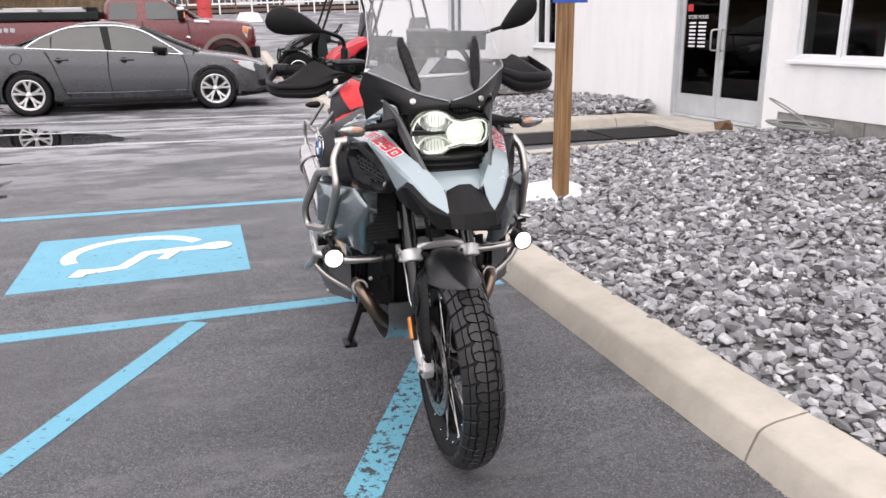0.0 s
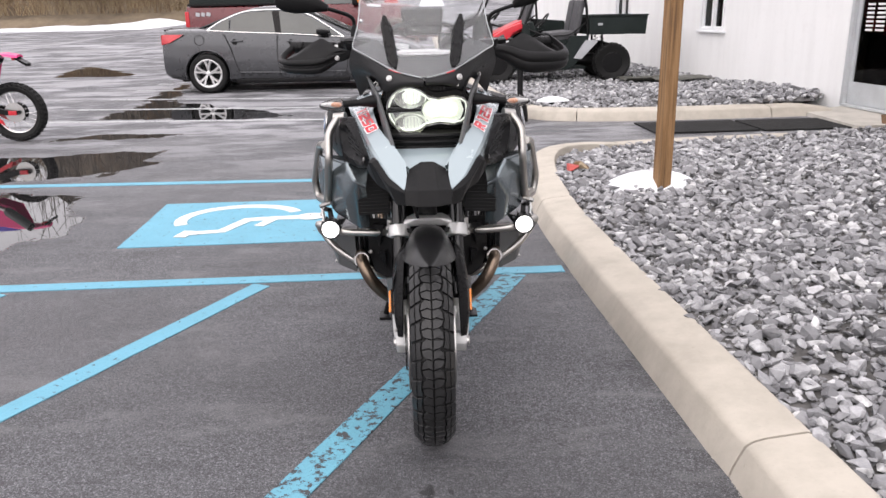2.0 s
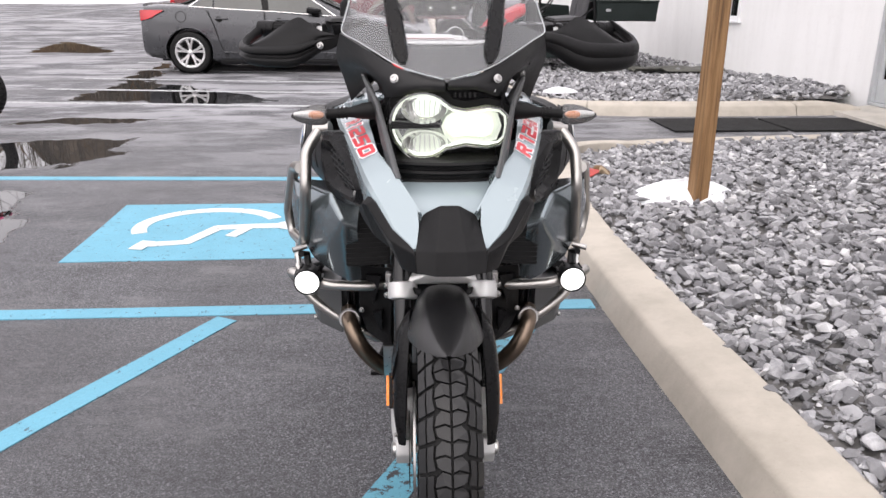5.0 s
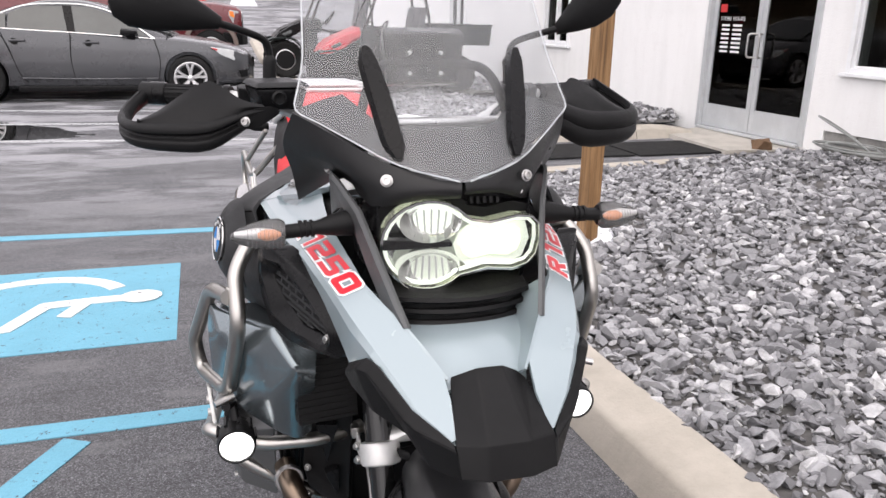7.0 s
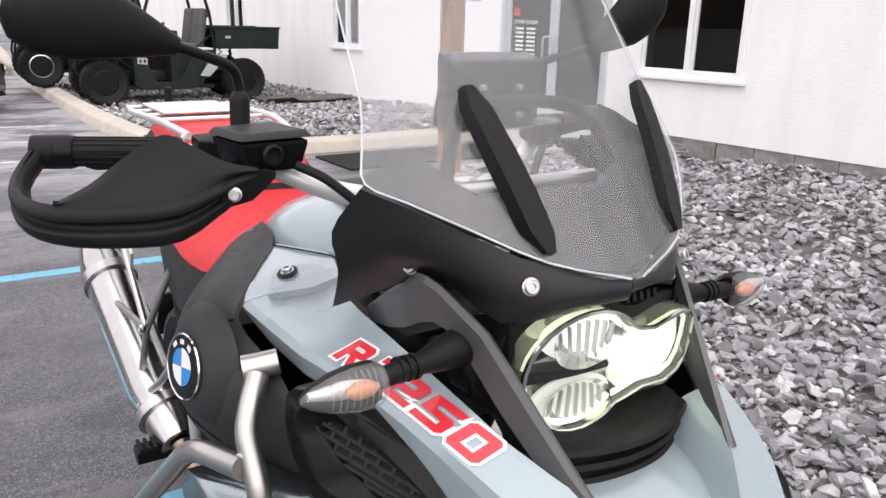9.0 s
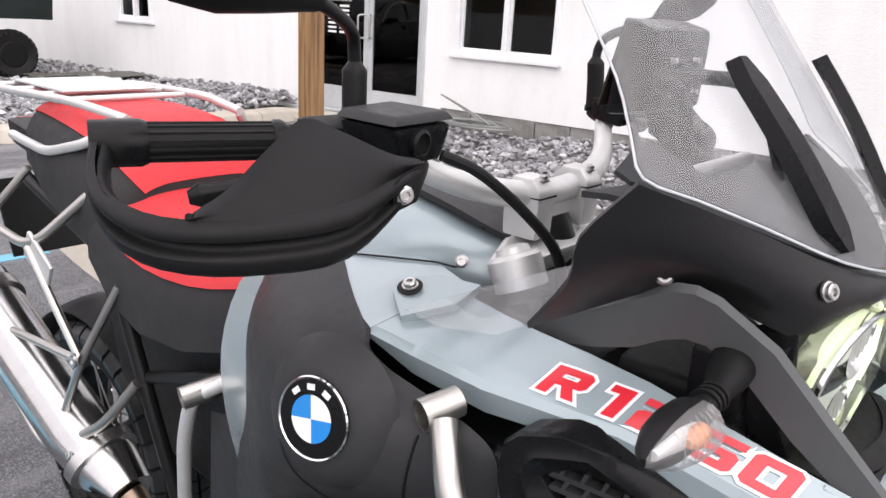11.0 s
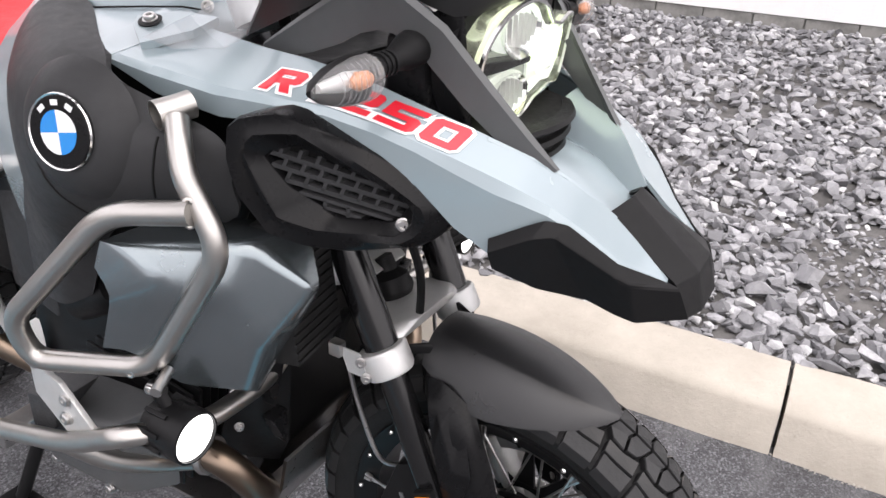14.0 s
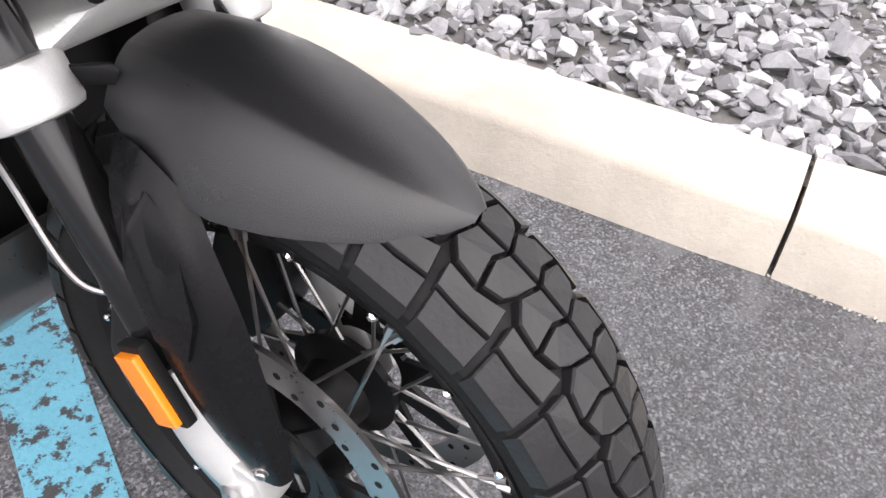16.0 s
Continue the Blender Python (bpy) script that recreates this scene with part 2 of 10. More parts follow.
ASPHALT = asphalt_material()
BLUE_LINE = line_paint("blue_road_paint", (0.135, 0.385, 0.51), 0.36)
BLUE_LINE_WORN = line_paint("worn_blue_road_paint", (0.135, 0.385, 0.50), 0.44)
WHITE_LINE = line_paint("white_road_paint", (0.74, 0.76, 0.76), 0.37)
FADED_LINE = line_paint("faded_white_road_paint", (0.5, 0.51, 0.52), 0.42)
KERB = concrete_material("kerb_concrete", (0.486, 0.446, 0.384), (0.385, 0.352, 0.299))
BLOCK = concrete_material("grey_block", (0.27, 0.265, 0.25), (0.15, 0.148, 0.14), 9)
SLAB = concrete_material("pale_slab", (0.5, 0.47, 0.42), (0.38, 0.36, 0.32))
MORTAR = concrete_material("mortar", (0.32, 0.31, 0.3), (0.22, 0.215, 0.21))
ROCK = rock_material("shale", (0.14, 0.14, 0.147), (0.48, 0.48, 0.495), (0.6, 0.6, 0.6))
BED = concrete_material("dark_soil", (0.13, 0.125, 0.12), (0.05, 0.048, 0.046), 14)
STUCCO = stucco_material()
TIMBER = wood_material()
SNOW = plain("snow", (0.85, 0.87, 0.9), 0.6, vary=0.05, grain=12, bump=0.5, fine=60)
WHITE_FRAME = plain("white_vinyl", (0.78, 0.79, 0.8), 0.35, vary=0.05)
ALU_DOOR = plain("grey_door_aluminium", (0.55, 0.57, 0.58), 0.4, 0.3, vary=0.08)
STEEL = plain("brushed_steel", (0.52, 0.51, 0.5), 0.3, 1.0, vary=0.1, grain=90)
DARK_GLASS = plain("dark_pane", (0.040, 0.035, 0.030), 0.05, vary=0.3, grain=3)
MAT_RUBBER = plain("ribbed_door_mat", (0.022, 0.022, 0.022), 0.9, vary=0.25, grain=60, bump=0.8)
BLACK = plain("black_plastic", (0.008, 0.008, 0.0084), 0.46, vary=0.15, grain=70, bump=0.25, fine=900)
BLACK_SATIN = plain("satin_black_plastic", (0.006, 0.006, 0.0066), 0.28, vary=0.12, grain=50)
CHARCOAL = plain("charcoal_plastic", (0.034, 0.0345, 0.036), 0.48, vary=0.12, grain=60, bump=0.25, fine=900)
BLACK_METAL = plain("black_coated_metal", (0.009, 0.009, 0.0095), 0.34, 0.0, vary=0.15, grain=60)
RUBBER = plain("tyre_rubber", (0.014, 0.014, 0.014), 0.58, vary=0.3, grain=30, bump=0.4, fine=240)
RUBBER_DUSTY = plain("dusty_tread_rubber", (0.017, 0.017, 0.0175), 0.34, vary=0.35, grain=24, bump=0.4, fine=200)
RUBBER_DUSTY.node_tree.nodes["Principled BSDF"].inputs["Specular IOR Level"].default_value = 0.4


# ---- mesh tools ----
def P(*a):
    return Vector(a)


def empty(name, m=None):
    ob = new(name)
    ob.empty_display_size = 0.1
    if m is not None:
        ob.matrix_world = m
    return ob


def shade(me, angle):
    """Smooth shading in which large faces stay flat and narrow bevels take the turn."""
    n = len(me.loops)
    if not n:
        return
    me.polygons.foreach_set("use_smooth", [True] * len(me.polygons))
    lv, total, area = np.empty(n, int), np.empty(len(me.polygons), int), np.empty(len(me.polygons))
    pn = np.empty(len(me.polygons) * 3)
    me.loops.foreach_get("vertex_index", lv)
    me.polygons.foreach_get("loop_total", total)
    me.polygons.foreach_get("area", area)
    me.polygons.foreach_get("normal", pn)
    pn = pn.reshape(-1, 3)
    lf = np.repeat(np.arange(len(total)), total)
    order = np.argsort(lv, kind="stable")
    sv = lv[order]
    first = np.searchsorted(sv, sv, "left")
    count = np.searchsorted(sv, sv, "right") - first
    i = np.repeat(np.arange(n), count)
    j = np.repeat(first, count) + np.arange(len(i)) - np.repeat(np.cumsum(count) - count, count)
    fi, fj = lf[order[i]], lf[order[j]]
    near = (pn[fi] * pn[fj]).sum(1) > math.cos(radians(angle))
    w = np.where(near, area[fj] + 1e-12, 0.0)
    out = np.stack([np.bincount(i, w * pn[fj, k], n) for k in range(3)], 1)
    out /= np.maximum(np.linalg.norm(out, axis=1, keepdims=True), 1e-12)
    normals = np.empty((n, 3))
    normals[order] = out
    me.normals_split_custom_set(normals.tolist())


def sheet_of(bm, name, mat, parent=None, label="", smooth=35.0):
    me = bpy.data.meshes.new(name)
    bmesh.ops.recalc_face_normals(bm, faces=bm.faces[:])
    bm.to_mesh(me)
    bm.free()
    me.materials.append(mat)
    if smooth:
        shade(me, smooth)
    ob = new(name, me)
    if parent is not None:
        ob.parent = parent
    if label:
        ob["label"] = label
    return ob


def part(name, bm, mat, parent=None, label="", smooth=35.0):
    return sheet_of(bm, name, mat, parent, label, smooth)


def shared(name, me, parent, m, mat=None):
    ob = new(name, me)
    ob.parent = parent
    ob.matrix_local = m
    return ob


def bevelled(bm, width, segments=2, angle=25.0):
    edges = [e for e in bm.edges if len(e.link_faces) == 2 and e.calc_face_angle(0) > radians(angle)]
    if width and edges:
        bmesh.ops.bevel(bm, geom=edges, offset=width, segments=segments, profile=0.6, affect="EDGES", clamp_overlap=True)
    return bm


def box(bm, size, m=None, bevel=0.0):
    b2 = bmesh.new()
    bmesh.ops.create_cube(b2, size=1, matrix=Matrix.Diagonal((*size, 1)))
    bevelled(b2, bevel)
    if m is not None:
        bmesh.ops.transform(b2, matrix=m, verts=b2.verts[:])
    join(bm, b2)
    return bm


def join(bm, other):
    me = bpy.data.meshes.new("tmp")
    other.to_mesh(me)
    other.free()
    bm.from_mesh(me)
    bpy.data.meshes.remove(me)
    return bm


def boxed(size, m=None, bevel=0.004):
    return box(bmesh.new(), size, m, bevel)


def loft(rings, caps=True, closed=True, bm=None):
    bm = bm or bmesh.new()
    rows = [[bm.verts.new(p) for p in r] for r in rings]
    k = len(rows[0])
    for a, b in zip(rows, rows[1:]):
        for i in range(k if closed else k - 1):
            j = (i + 1) % k
            bm.faces.new((a[i], a[j], b[j], b[i]))
    if caps and closed:
        bm.faces.new(rows[0][::-1])
        bm.faces.new(rows[-1])
    return bm


def curve_through(pts, per=6):
    """Points of a smooth line through the given ones."""
    p = [Vector(q) for q in pts]
    if len(p) < 3:
        return p
    p = [2 * p[0] - p[1], *p, 2 * p[-1] - p[-2]]
    out = []
    for a, b, c, d in zip(p, p[1:], p[2:], p[3:]):
        for i in range(per):
            t = i / per
            out.append(0.5 * (2 * b + (c - a) * t + (2 * a - 5 * b + 4 * c - d) * t * t + (3 * b - a - 3 * c + d) * t ** 3))
    out.append(p[-2])
    return out


def rounded_corners(pts, radius, per=5):
    """A line of straight runs with bent corners, as a tube bender makes it."""
    p = [Vector(q) for q in pts]
    out = [p[0]]
    for a, b, c in zip(p, p[1:], p[2:]):
        r = min(radius, (a - b).length * 0.45, (c - b).length * 0.45)
        s, e = b + (a - b).normalized() * r, b + (c - b).normalized() * r
        for i in range(per + 1):
            t = i / per
            out.append((1 - t) ** 2 * s + 2 * t * (1 - t) * b + t * t * e)
    out.append(p[-1])
    return out


def tube(pts, radius, sides=12, bm=None, caps=True):
    p = [Vector(q) for q in pts]
    radii = radius if isinstance(radius, (list, tuple)) else [radius] * len(p)
    if len(radii) != len(p):
        radii = [radii[min(len(radii) - 1, int(i * len(radii) / len(p)))] for i in range(len(p))]
    ways = [(p[min(i + 1, len(p) - 1)] - p[max(i - 1, 0)]).normalized() for i in range(len(p))]
    side = ways[0].orthogonal().normalized()
    rings = []
    for q, w, r in zip(p, ways, radii):
        side = (side - w * side.dot(w)).normalized()
        up = w.cross(side)
        rings.append([q + r * (math.cos(a) * side + math.sin(a) * up) for a in (2 * math.pi * i / sides for i in range(sides))])
    return loft(rings, caps, True, bm)


def lathe(profile, sides=32, m=None, bm=None, caps=True):
    """Rings of (radius, height) round z."""
    rings = [[P(r * math.cos(a), r * math.sin(a), h) for a in (2 * math.pi * i / sides for i in range(sides))] for r, h in profile]
    if m is not None:
        rings = [[m @ p for p in r] for r in rings]
    return loft(rings, caps, True, bm)


def slab(outline, plane, thick, bevel=0.004, side=1.0, segments=2):
    """A plate with its outline in (y, z), on the plane x = a + b y + c z, thick towards the middle; side -1 or 1 gives the half."""
    a, b, c = plane
    bm = bmesh.new()
    outer = [bm.verts.new((a + b * y + c * z, y, z)) for y, z in outline]
    face = bm.faces.new(outer)
    r = bmesh.ops.extrude_face_region(bm, geom=[face])
    bmesh.ops.translate(bm, vec=(-math.copysign(thick, a), 0, 0), verts=[v for v in r["geom"] if isinstance(v, bmesh.types.BMVert)])
    bevelled(bm, bevel, segments)
    if side * a < 0:
        bmesh.ops.scale(bm, vec=(-1, 1, 1), verts=bm.verts[:])
    return bm


def patch(grid, thick, sub=3, side=1):
    """A curved panel of some thickness through a grid of points; side -1 mirrors it."""
    rows = [curve_through(r, sub) if sub > 1 else [Vector(q) for q in r] for r in grid]
    cols = [curve_through([r[i] for r in rows], sub) if sub > 1 and len(rows) > 2 else [r[i] for r in rows] for i in range(len(rows[0]))]
    pts = [[c[j] for c in cols] for j in range(len(cols[0]))]
    h, w = len(pts), len(pts[0])
    normals = [[None] * w for _ in range(h)]
    for i in range(h):
        for j in range(w):
            du = pts[min(i + 1, h - 1)][j] - pts[max(i - 1, 0)][j]
            dv = pts[i][min(j + 1, w - 1)] - pts[i][max(j - 1, 0)]
            nn = du.cross(dv)
            normals[i][j] = nn.normalized() if nn.length > 1e-9 else P(0, 0, 1)
    bm = bmesh.new()
    top = [[bm.verts.new(p) for p in r] for r in pts]
    low = [[bm.verts.new(p - n * thick) for p, n in zip(r, q)] for r, q in zip(pts, normals)]
    for i in range(h - 1):
        for j in range(w - 1):
            bm.faces.new((top[i][j], top[i][j + 1], top[i + 1][j + 1], top[i + 1][j]))
            bm.faces.new((low[i][j], low[i + 1][j], low[i + 1][j + 1], low[i][j + 1]))
    for i in range(h - 1):
        bm.faces.new((top[i][0], top[i + 1][0], low[i + 1][0], low[i][0]))
        bm.faces.new((top[i][-1], low[i][-1], low[i + 1][-1], top[i + 1][-1]))
    for j in range(w - 1):
        bm.faces.new((top[0][j], low[0][j], low[0][j + 1], top[0][j + 1]))
        bm.faces.new((top[-1][j], top[-1][j + 1], low[-1][j + 1], low[-1][j]))
    bmesh.ops.remove_doubles(bm, verts=bm.verts[:], dist=1e-5)
    if side < 0:
        bmesh.ops.scale(bm, vec=(-1, 1, 1), verts=bm.verts[:])
    return bm


def hull(points, bevel=0.0, bm=None):
    """The facetted solid round some points."""
    b2 = bmesh.new()
    for p in points:
        b2.verts.new(p)
    r = bmesh.ops.convex_hull(b2, input=b2.verts[:])
    bmesh.ops.delete(b2, geom=[g for g in {*r["geom_interior"], *r["geom_unused"]} if isinstance(g, bmesh.types.BMVert)], context="VERTS")
    bmesh.ops.dissolve_limit(b2, angle_limit=radians(4), verts=b2.verts[:], edges=b2.edges[:])
    bevelled(b2, bevel)
    if bm is None:
        return b2
    return join(bm, b2)


def mirrored(bm, side):
    if side > 0:
        bmesh.ops.scale(bm, vec=(-1, 1, 1), verts=bm.verts[:])
    return bm


def thickened(bm, thick, out):
    """Gives an open panel its thickness, away from the direction out."""
    bmesh.ops.recalc_face_normals(bm, faces=bm.faces[:])
    if sum(f.normal.dot(out) * f.calc_area() for f in bm.faces) < 0:
        bmesh.ops.reverse_faces(bm, faces=bm.faces[:])
    bm.normal_update()
    skin, rim = bm.faces[:], [e for e in bm.edges if len(e.link_faces) == 1]
    inner = {v: bm.verts.new(v.co - v.normal * thick) for v in bm.verts[:]}
    for f in skin:
        bm.faces.new([inner[v] for v in reversed(f.verts)])
    for e in rim:
        a, b = e.verts
        bm.faces.new((a, b, inner[b], inner[a]))
    return bm


def facets(points, faces, thick, out, s, round_=0.004, angle=10.0):
    """A pressed panel of flat facets with rounded creases; points are (half width, y, z) by name."""
    bm = bmesh.new()
    v = {k: bm.verts.new((s * x, y, z)) for k, (x, y, z) in points.items()}
    for f in faces:
        bm.faces.new([v[k] for k in f.split()])
    bmesh.ops.recalc_face_normals(bm, faces=bm.faces[:])
    bevelled(bm, round_, 2, angle)
    return thickened(bm, thick, Vector((s * out[0], out[1], out[2])))


def bands(lines, thick, out, s, sub=1):
    """A panel spanned between lines of equally many points, with a crease along each line."""
    bm = bmesh.new()
    rows = [[bm.verts.new((s * x, y, z)) for x, y, z in (curve_through(line, sub) if sub > 1 else line)] for line in lines]
    for a, b in zip(rows, rows[1:]):
        for i in range(len(a) - 1):
            if len({tuple(q.co) for q in (a[i], a[i + 1], b[i + 1], b[i])}) > 3:
                bm.faces.new((a[i], a[i + 1], b[i + 1], b[i]))
    bmesh.ops.remove_doubles(bm, verts=bm.verts[:], dist=1e-4)
    return thickened(bm, thick, Vector((s * out[0], out[1], out[2])))


def along_y(line, ys):
    """Points of a line at the given y, from its own corners (half width, y, z)."""
    line = sorted(line, key=lambda p: p[1])
    k = [p[1] for p in line]
    return [(float(np.interp(y, k, [p[0] for p in line])), y, float(np.interp(y, k, [p[2] for p in line]))) for y in ys]


def inside_run(poly, p, d):
    """The stretch of the line p + u d that lies within a convex outline."""
    lo, hi = -9.0, 9.0
    turn = sum(a[0] * b[1] - b[0] * a[1] for a, b in zip(poly, poly[1:] + poly[:1]))
    for a, b in zip(poly, poly[1:] + poly[:1]):
        n = Vector((-(b[1] - a[1]), b[0] - a[0])) * (1 if turn > 0 else -1)
        den, num = n.dot(d), n.dot(Vector(a) - p)
        if abs(den) < 1e-9:
            continue
        if den > 0:
            lo = max(lo, num / den)
        else:
            hi = min(hi, num / den)
    return lo, hi


def flat(outline, z, thick=0.004, bm=None):
    """A thin layer with its outline in (x, y); z may be a function of x and y."""
    bm = bm or bmesh.new()
    hz = z if callable(z) else (lambda x, y: z)
    top = [bm.verts.new((x, y, hz(x, y))) for x, y in outline]
    f = bm.faces.new(top)
    if f.normal.z < 0:
        f.normal_flip()
    low = [bm.verts.new((x, y, hz(x, y) - thick)) for x, y in outline]
    for i in range(len(top)):
        j = (i + 1) % len(top)
        bm.faces.new((top[i], low[i], low[j], top[j]))
    return bm


def strip(a, b, width, z, pieces=8, bm=None, wobble=0.0):
    """A painted stripe from a to b in (x, y)."""
    a, b = Vector(a), Vector(b)
    w = (b - a).normalized()
    s = Vector((-w.y, w.x)) * width / 2
    left, right = [], []
    for i in range(pieces + 1):
        p = a.lerp(b, i / pieces)
        left.append(p + s * (1 + wobble * random.uniform(-1, 1)))
        right.append(p - s * (1 + wobble * random.uniform(-1, 1)))
    return flat([tuple(q) for q in left + right[::-1]], z, bm=bm)


def letters(text, size, name, mat, parent, m, shear=0.0, bold=0.0, depth=0.0006, wide=1.0):
    cu = bpy.data.curves.new("letters", "FONT")
    cu.body, cu.size, cu.shear, cu.offset, cu.extrude = text, size, shear, bold, depth
    cu.align_x, cu.align_y = "CENTER", "CENTER"
    ob = bpy.data.objects.new("letters", cu)
    me = bpy.data.meshes.new_from_object(ob)
    bpy.data.objects.remove(ob)
    me.materials.clear()
    me.materials.append(mat)
    out = new(name, me)
    out.parent = parent
    out.matrix_local = m @ Matrix.Diagonal((wide, 1, 1, 1))
    return out


def lie_on(ob, ground_ob, out, lift):
    """Lays flat lettering onto a curved panel, seen along -out."""
    bm = bmesh.new()
    bm.from_mesh(ob.data)
    bmesh.ops.triangulate(bm, faces=bm.faces[:])
    for _ in range(2):
        long = [e for e in bm.edges if e.calc_length() > 0.008]
        if long:
            bmesh.ops.subdivide_edges(bm, edges=long, cuts=1)
            bmesh.ops.triangulate(bm, faces=bm.faces[:])
    bpy.context.view_layer.update()
    m = ob.matrix_local.copy()
    back = m.inverted()
    graph = bpy.context.evaluated_depsgraph_get()
    for v in bm.verts:
        p = m @ v.co
        hit, q, n2, _ = ground_ob.ray_cast(p, -out, distance=0.3, depsgraph=graph)
        if hit:
            v.co = back @ (q + out * lift)
        else:
            v.co = back @ (p - out * (0.06 - lift))
    bm.to_mesh(ob.data)
    bm.free()
    return ob


# ---- the setting ----
def ground_z(x, y):
    """Level near by, a slight fall to the bays, then the drive that climbs to the far lot."""
    east = min(max((x + 14.0) / 14.0, 0.0), 1.0)
    climb = 0.033 + 0.043 * east
    return 0.0095 * min(max(y - 4.0, 0.0), 14.0) + climb * min(max(y - 19.5, 0.0), 28.0)


def wall_x(y):
    return 6.14 - 0.092 * y


def make_ground():
    bm = bmesh.new()
    ys = [-120, -20, 4, 18, 19.5, 47.5, 160, 420]
    xs = [-300, -40, -14, -9.33, -4.67, 0, 40, 300]
    g = [[bm.verts.new((x, y, ground_z(x, y))) for x in xs] for y in ys]
    for r, q in zip(g, g[1:]):
        for i in range(len(xs) - 1):
            bm.faces.new((r[i], r[i + 1], q[i + 1], q[i]))
    tagged(part("ground", bm, ASPHALT, smooth=0), "dark wet asphalt of a parking lot with salt stains", "ground", kind="structure")


make_ground()

PAINT = 0.004


def on_ground(x, y):
    return ground_z(x, y) + PAINT


def painted(name, label, mat, *stripes):
    bm = bmesh.new()
    for a, b, w in stripes:
        strip(a, b, w, on_ground, 14, bm, 0.035)
    return tagged(part(name, bm, mat, smooth=0), label, "road marking", kind="structure")


painted("aisle_line", "pale blue painted line across the asphalt bay", BLUE_LINE, ((-6.5, 1.48), (0.74, 1.605), 0.10))
painted("hatch_line", "pale blue diagonal hatch line on asphalt", BLUE_LINE, ((-0.86, 1.49), (-2.05, -0.75), 0.10))
painted("hatch_line", "worn pale blue hatch line under the motorcycle", BLUE_LINE_WORN, ((0.47, 1.54), (-0.66, -0.80), 0.115))
painted("hatch_line", "pale blue diagonal hatch line on asphalt", BLUE_LINE, ((-2.2, 1.48), (-3.5, -0.9), 0.10))
painted("bay_line", "thin pale blue painted bay line", BLUE_LINE, ((-6.0, 4.22), (0.80, 4.02), 0.10))
for a, b in (((-5.0, 8.06), (0.9, 7.48)), ((-5.05, 9.30), (0.7, 8.70)), ((-5.05, 10.56), (0.6, 9.88)), ((-5.13, 11.95), (-1.0, 11.3)), ((-5.1, 13.12), (-1.0, 12.6))):
    painted("bay_line", "faded white bay line on wet asphalt", FADED_LINE, (a, b, 0.10))


def make_access_sign():
    """The blue panel with the white wheelchair sign, its head towards the kerb."""
    bm = flat([(-1.885, 2.235), (-1.24, 2.25), (-0.585, 2.27), (-0.60, 2.8), (-0.615, 3.37), (-1.25, 3.36), (-1.925, 3.35), (-1.9, 2.8)], on_ground)
    panel = tagged(part("accessible_bay_panel", bm, BLUE_LINE, smooth=0), "pale blue painted panel with a white wheelchair sign", "road marking", kind="structure")

    layer = iter([2 * PAINT + 0.0006 * k for k in range(12)])

    def stroke(pts, w):
        b2 = bmesh.new()
        pts = [Vector(p) for p in pts]
        left, right = [], []
        for i, p in enumerate(pts):
            d = (pts[min(i + 1, len(pts) - 1)] - pts[max(i - 1, 0)]).normalized()
            s = Vector((-d.y, d.x)) * w / 2
            left.append(p + s)
            right.append(p - s)
        flat([tuple(q) for q in left + right[::-1]], next(layer), bm=b2)
        return part("sign_stroke", b2, WHITE_LINE, panel, smooth=0)

    stroke([(-1.27 + 0.40 * math.cos(a), 2.86 + 0.34 * math.sin(a)) for a in np.linspace(radians(25), radians(205), 22)], 0.085)
    stroke([(-0.84, 2.845), (-1.0, 2.84), (-1.22, 2.81)], 0.085)
    stroke([(-1.20, 2.83), (-1.32, 2.54), (-1.55, 2.50)], 0.08)
    stroke([(-1.03, 2.82), (-1.10, 2.64)], 0.07)
    stroke([(-1.53, 2.56), (-1.56, 2.42)], 0.08)
    head = [(-0.78 + 0.10 * math.cos(a), 2.85 + 0.085 * math.sin(a)) for a in np.linspace(0, 2 * math.pi, 18, endpoint=False)]
    part("sign_stroke", flat(head, next(layer)), WHITE_LINE, panel, smooth=0)


make_access_sign()

NEAR_KERB = curve_through([(1.12, -5.2, 0), (0.877, -0.33, 0), (0.784, 1.52, 0), (0.765, 2.8, 0), (0.90, 4.15, 0), (1.25, 4.92, 0), (2.0, 5.33, 0), (3.5, 5.54, 0), (4.7, 5.66, 0), (5.55, 5.72, 0)], 16)
FAR_KERB = curve_through([(0.55, 24, 0), (0.72, 15, 0), (0.84, 11, 0), (0.98, 9.0, 0), (1.16, 7.75, 0), (1.55, 7.15, 0), (2.3, 6.93, 0), (3.6, 6.90, 0), (5.1, 6.98, 0)], 14)
KERB_PROFILE = [(-0.016, -0.02), (-0.004, 0.03), (0.028, 0.098), (0.037, 0.110), (0.052, 0.119), (0.10, 0.129), (0.222, 0.140), (0.238, 0.135), (0.246, 0.12), (0.248, -0.02)]


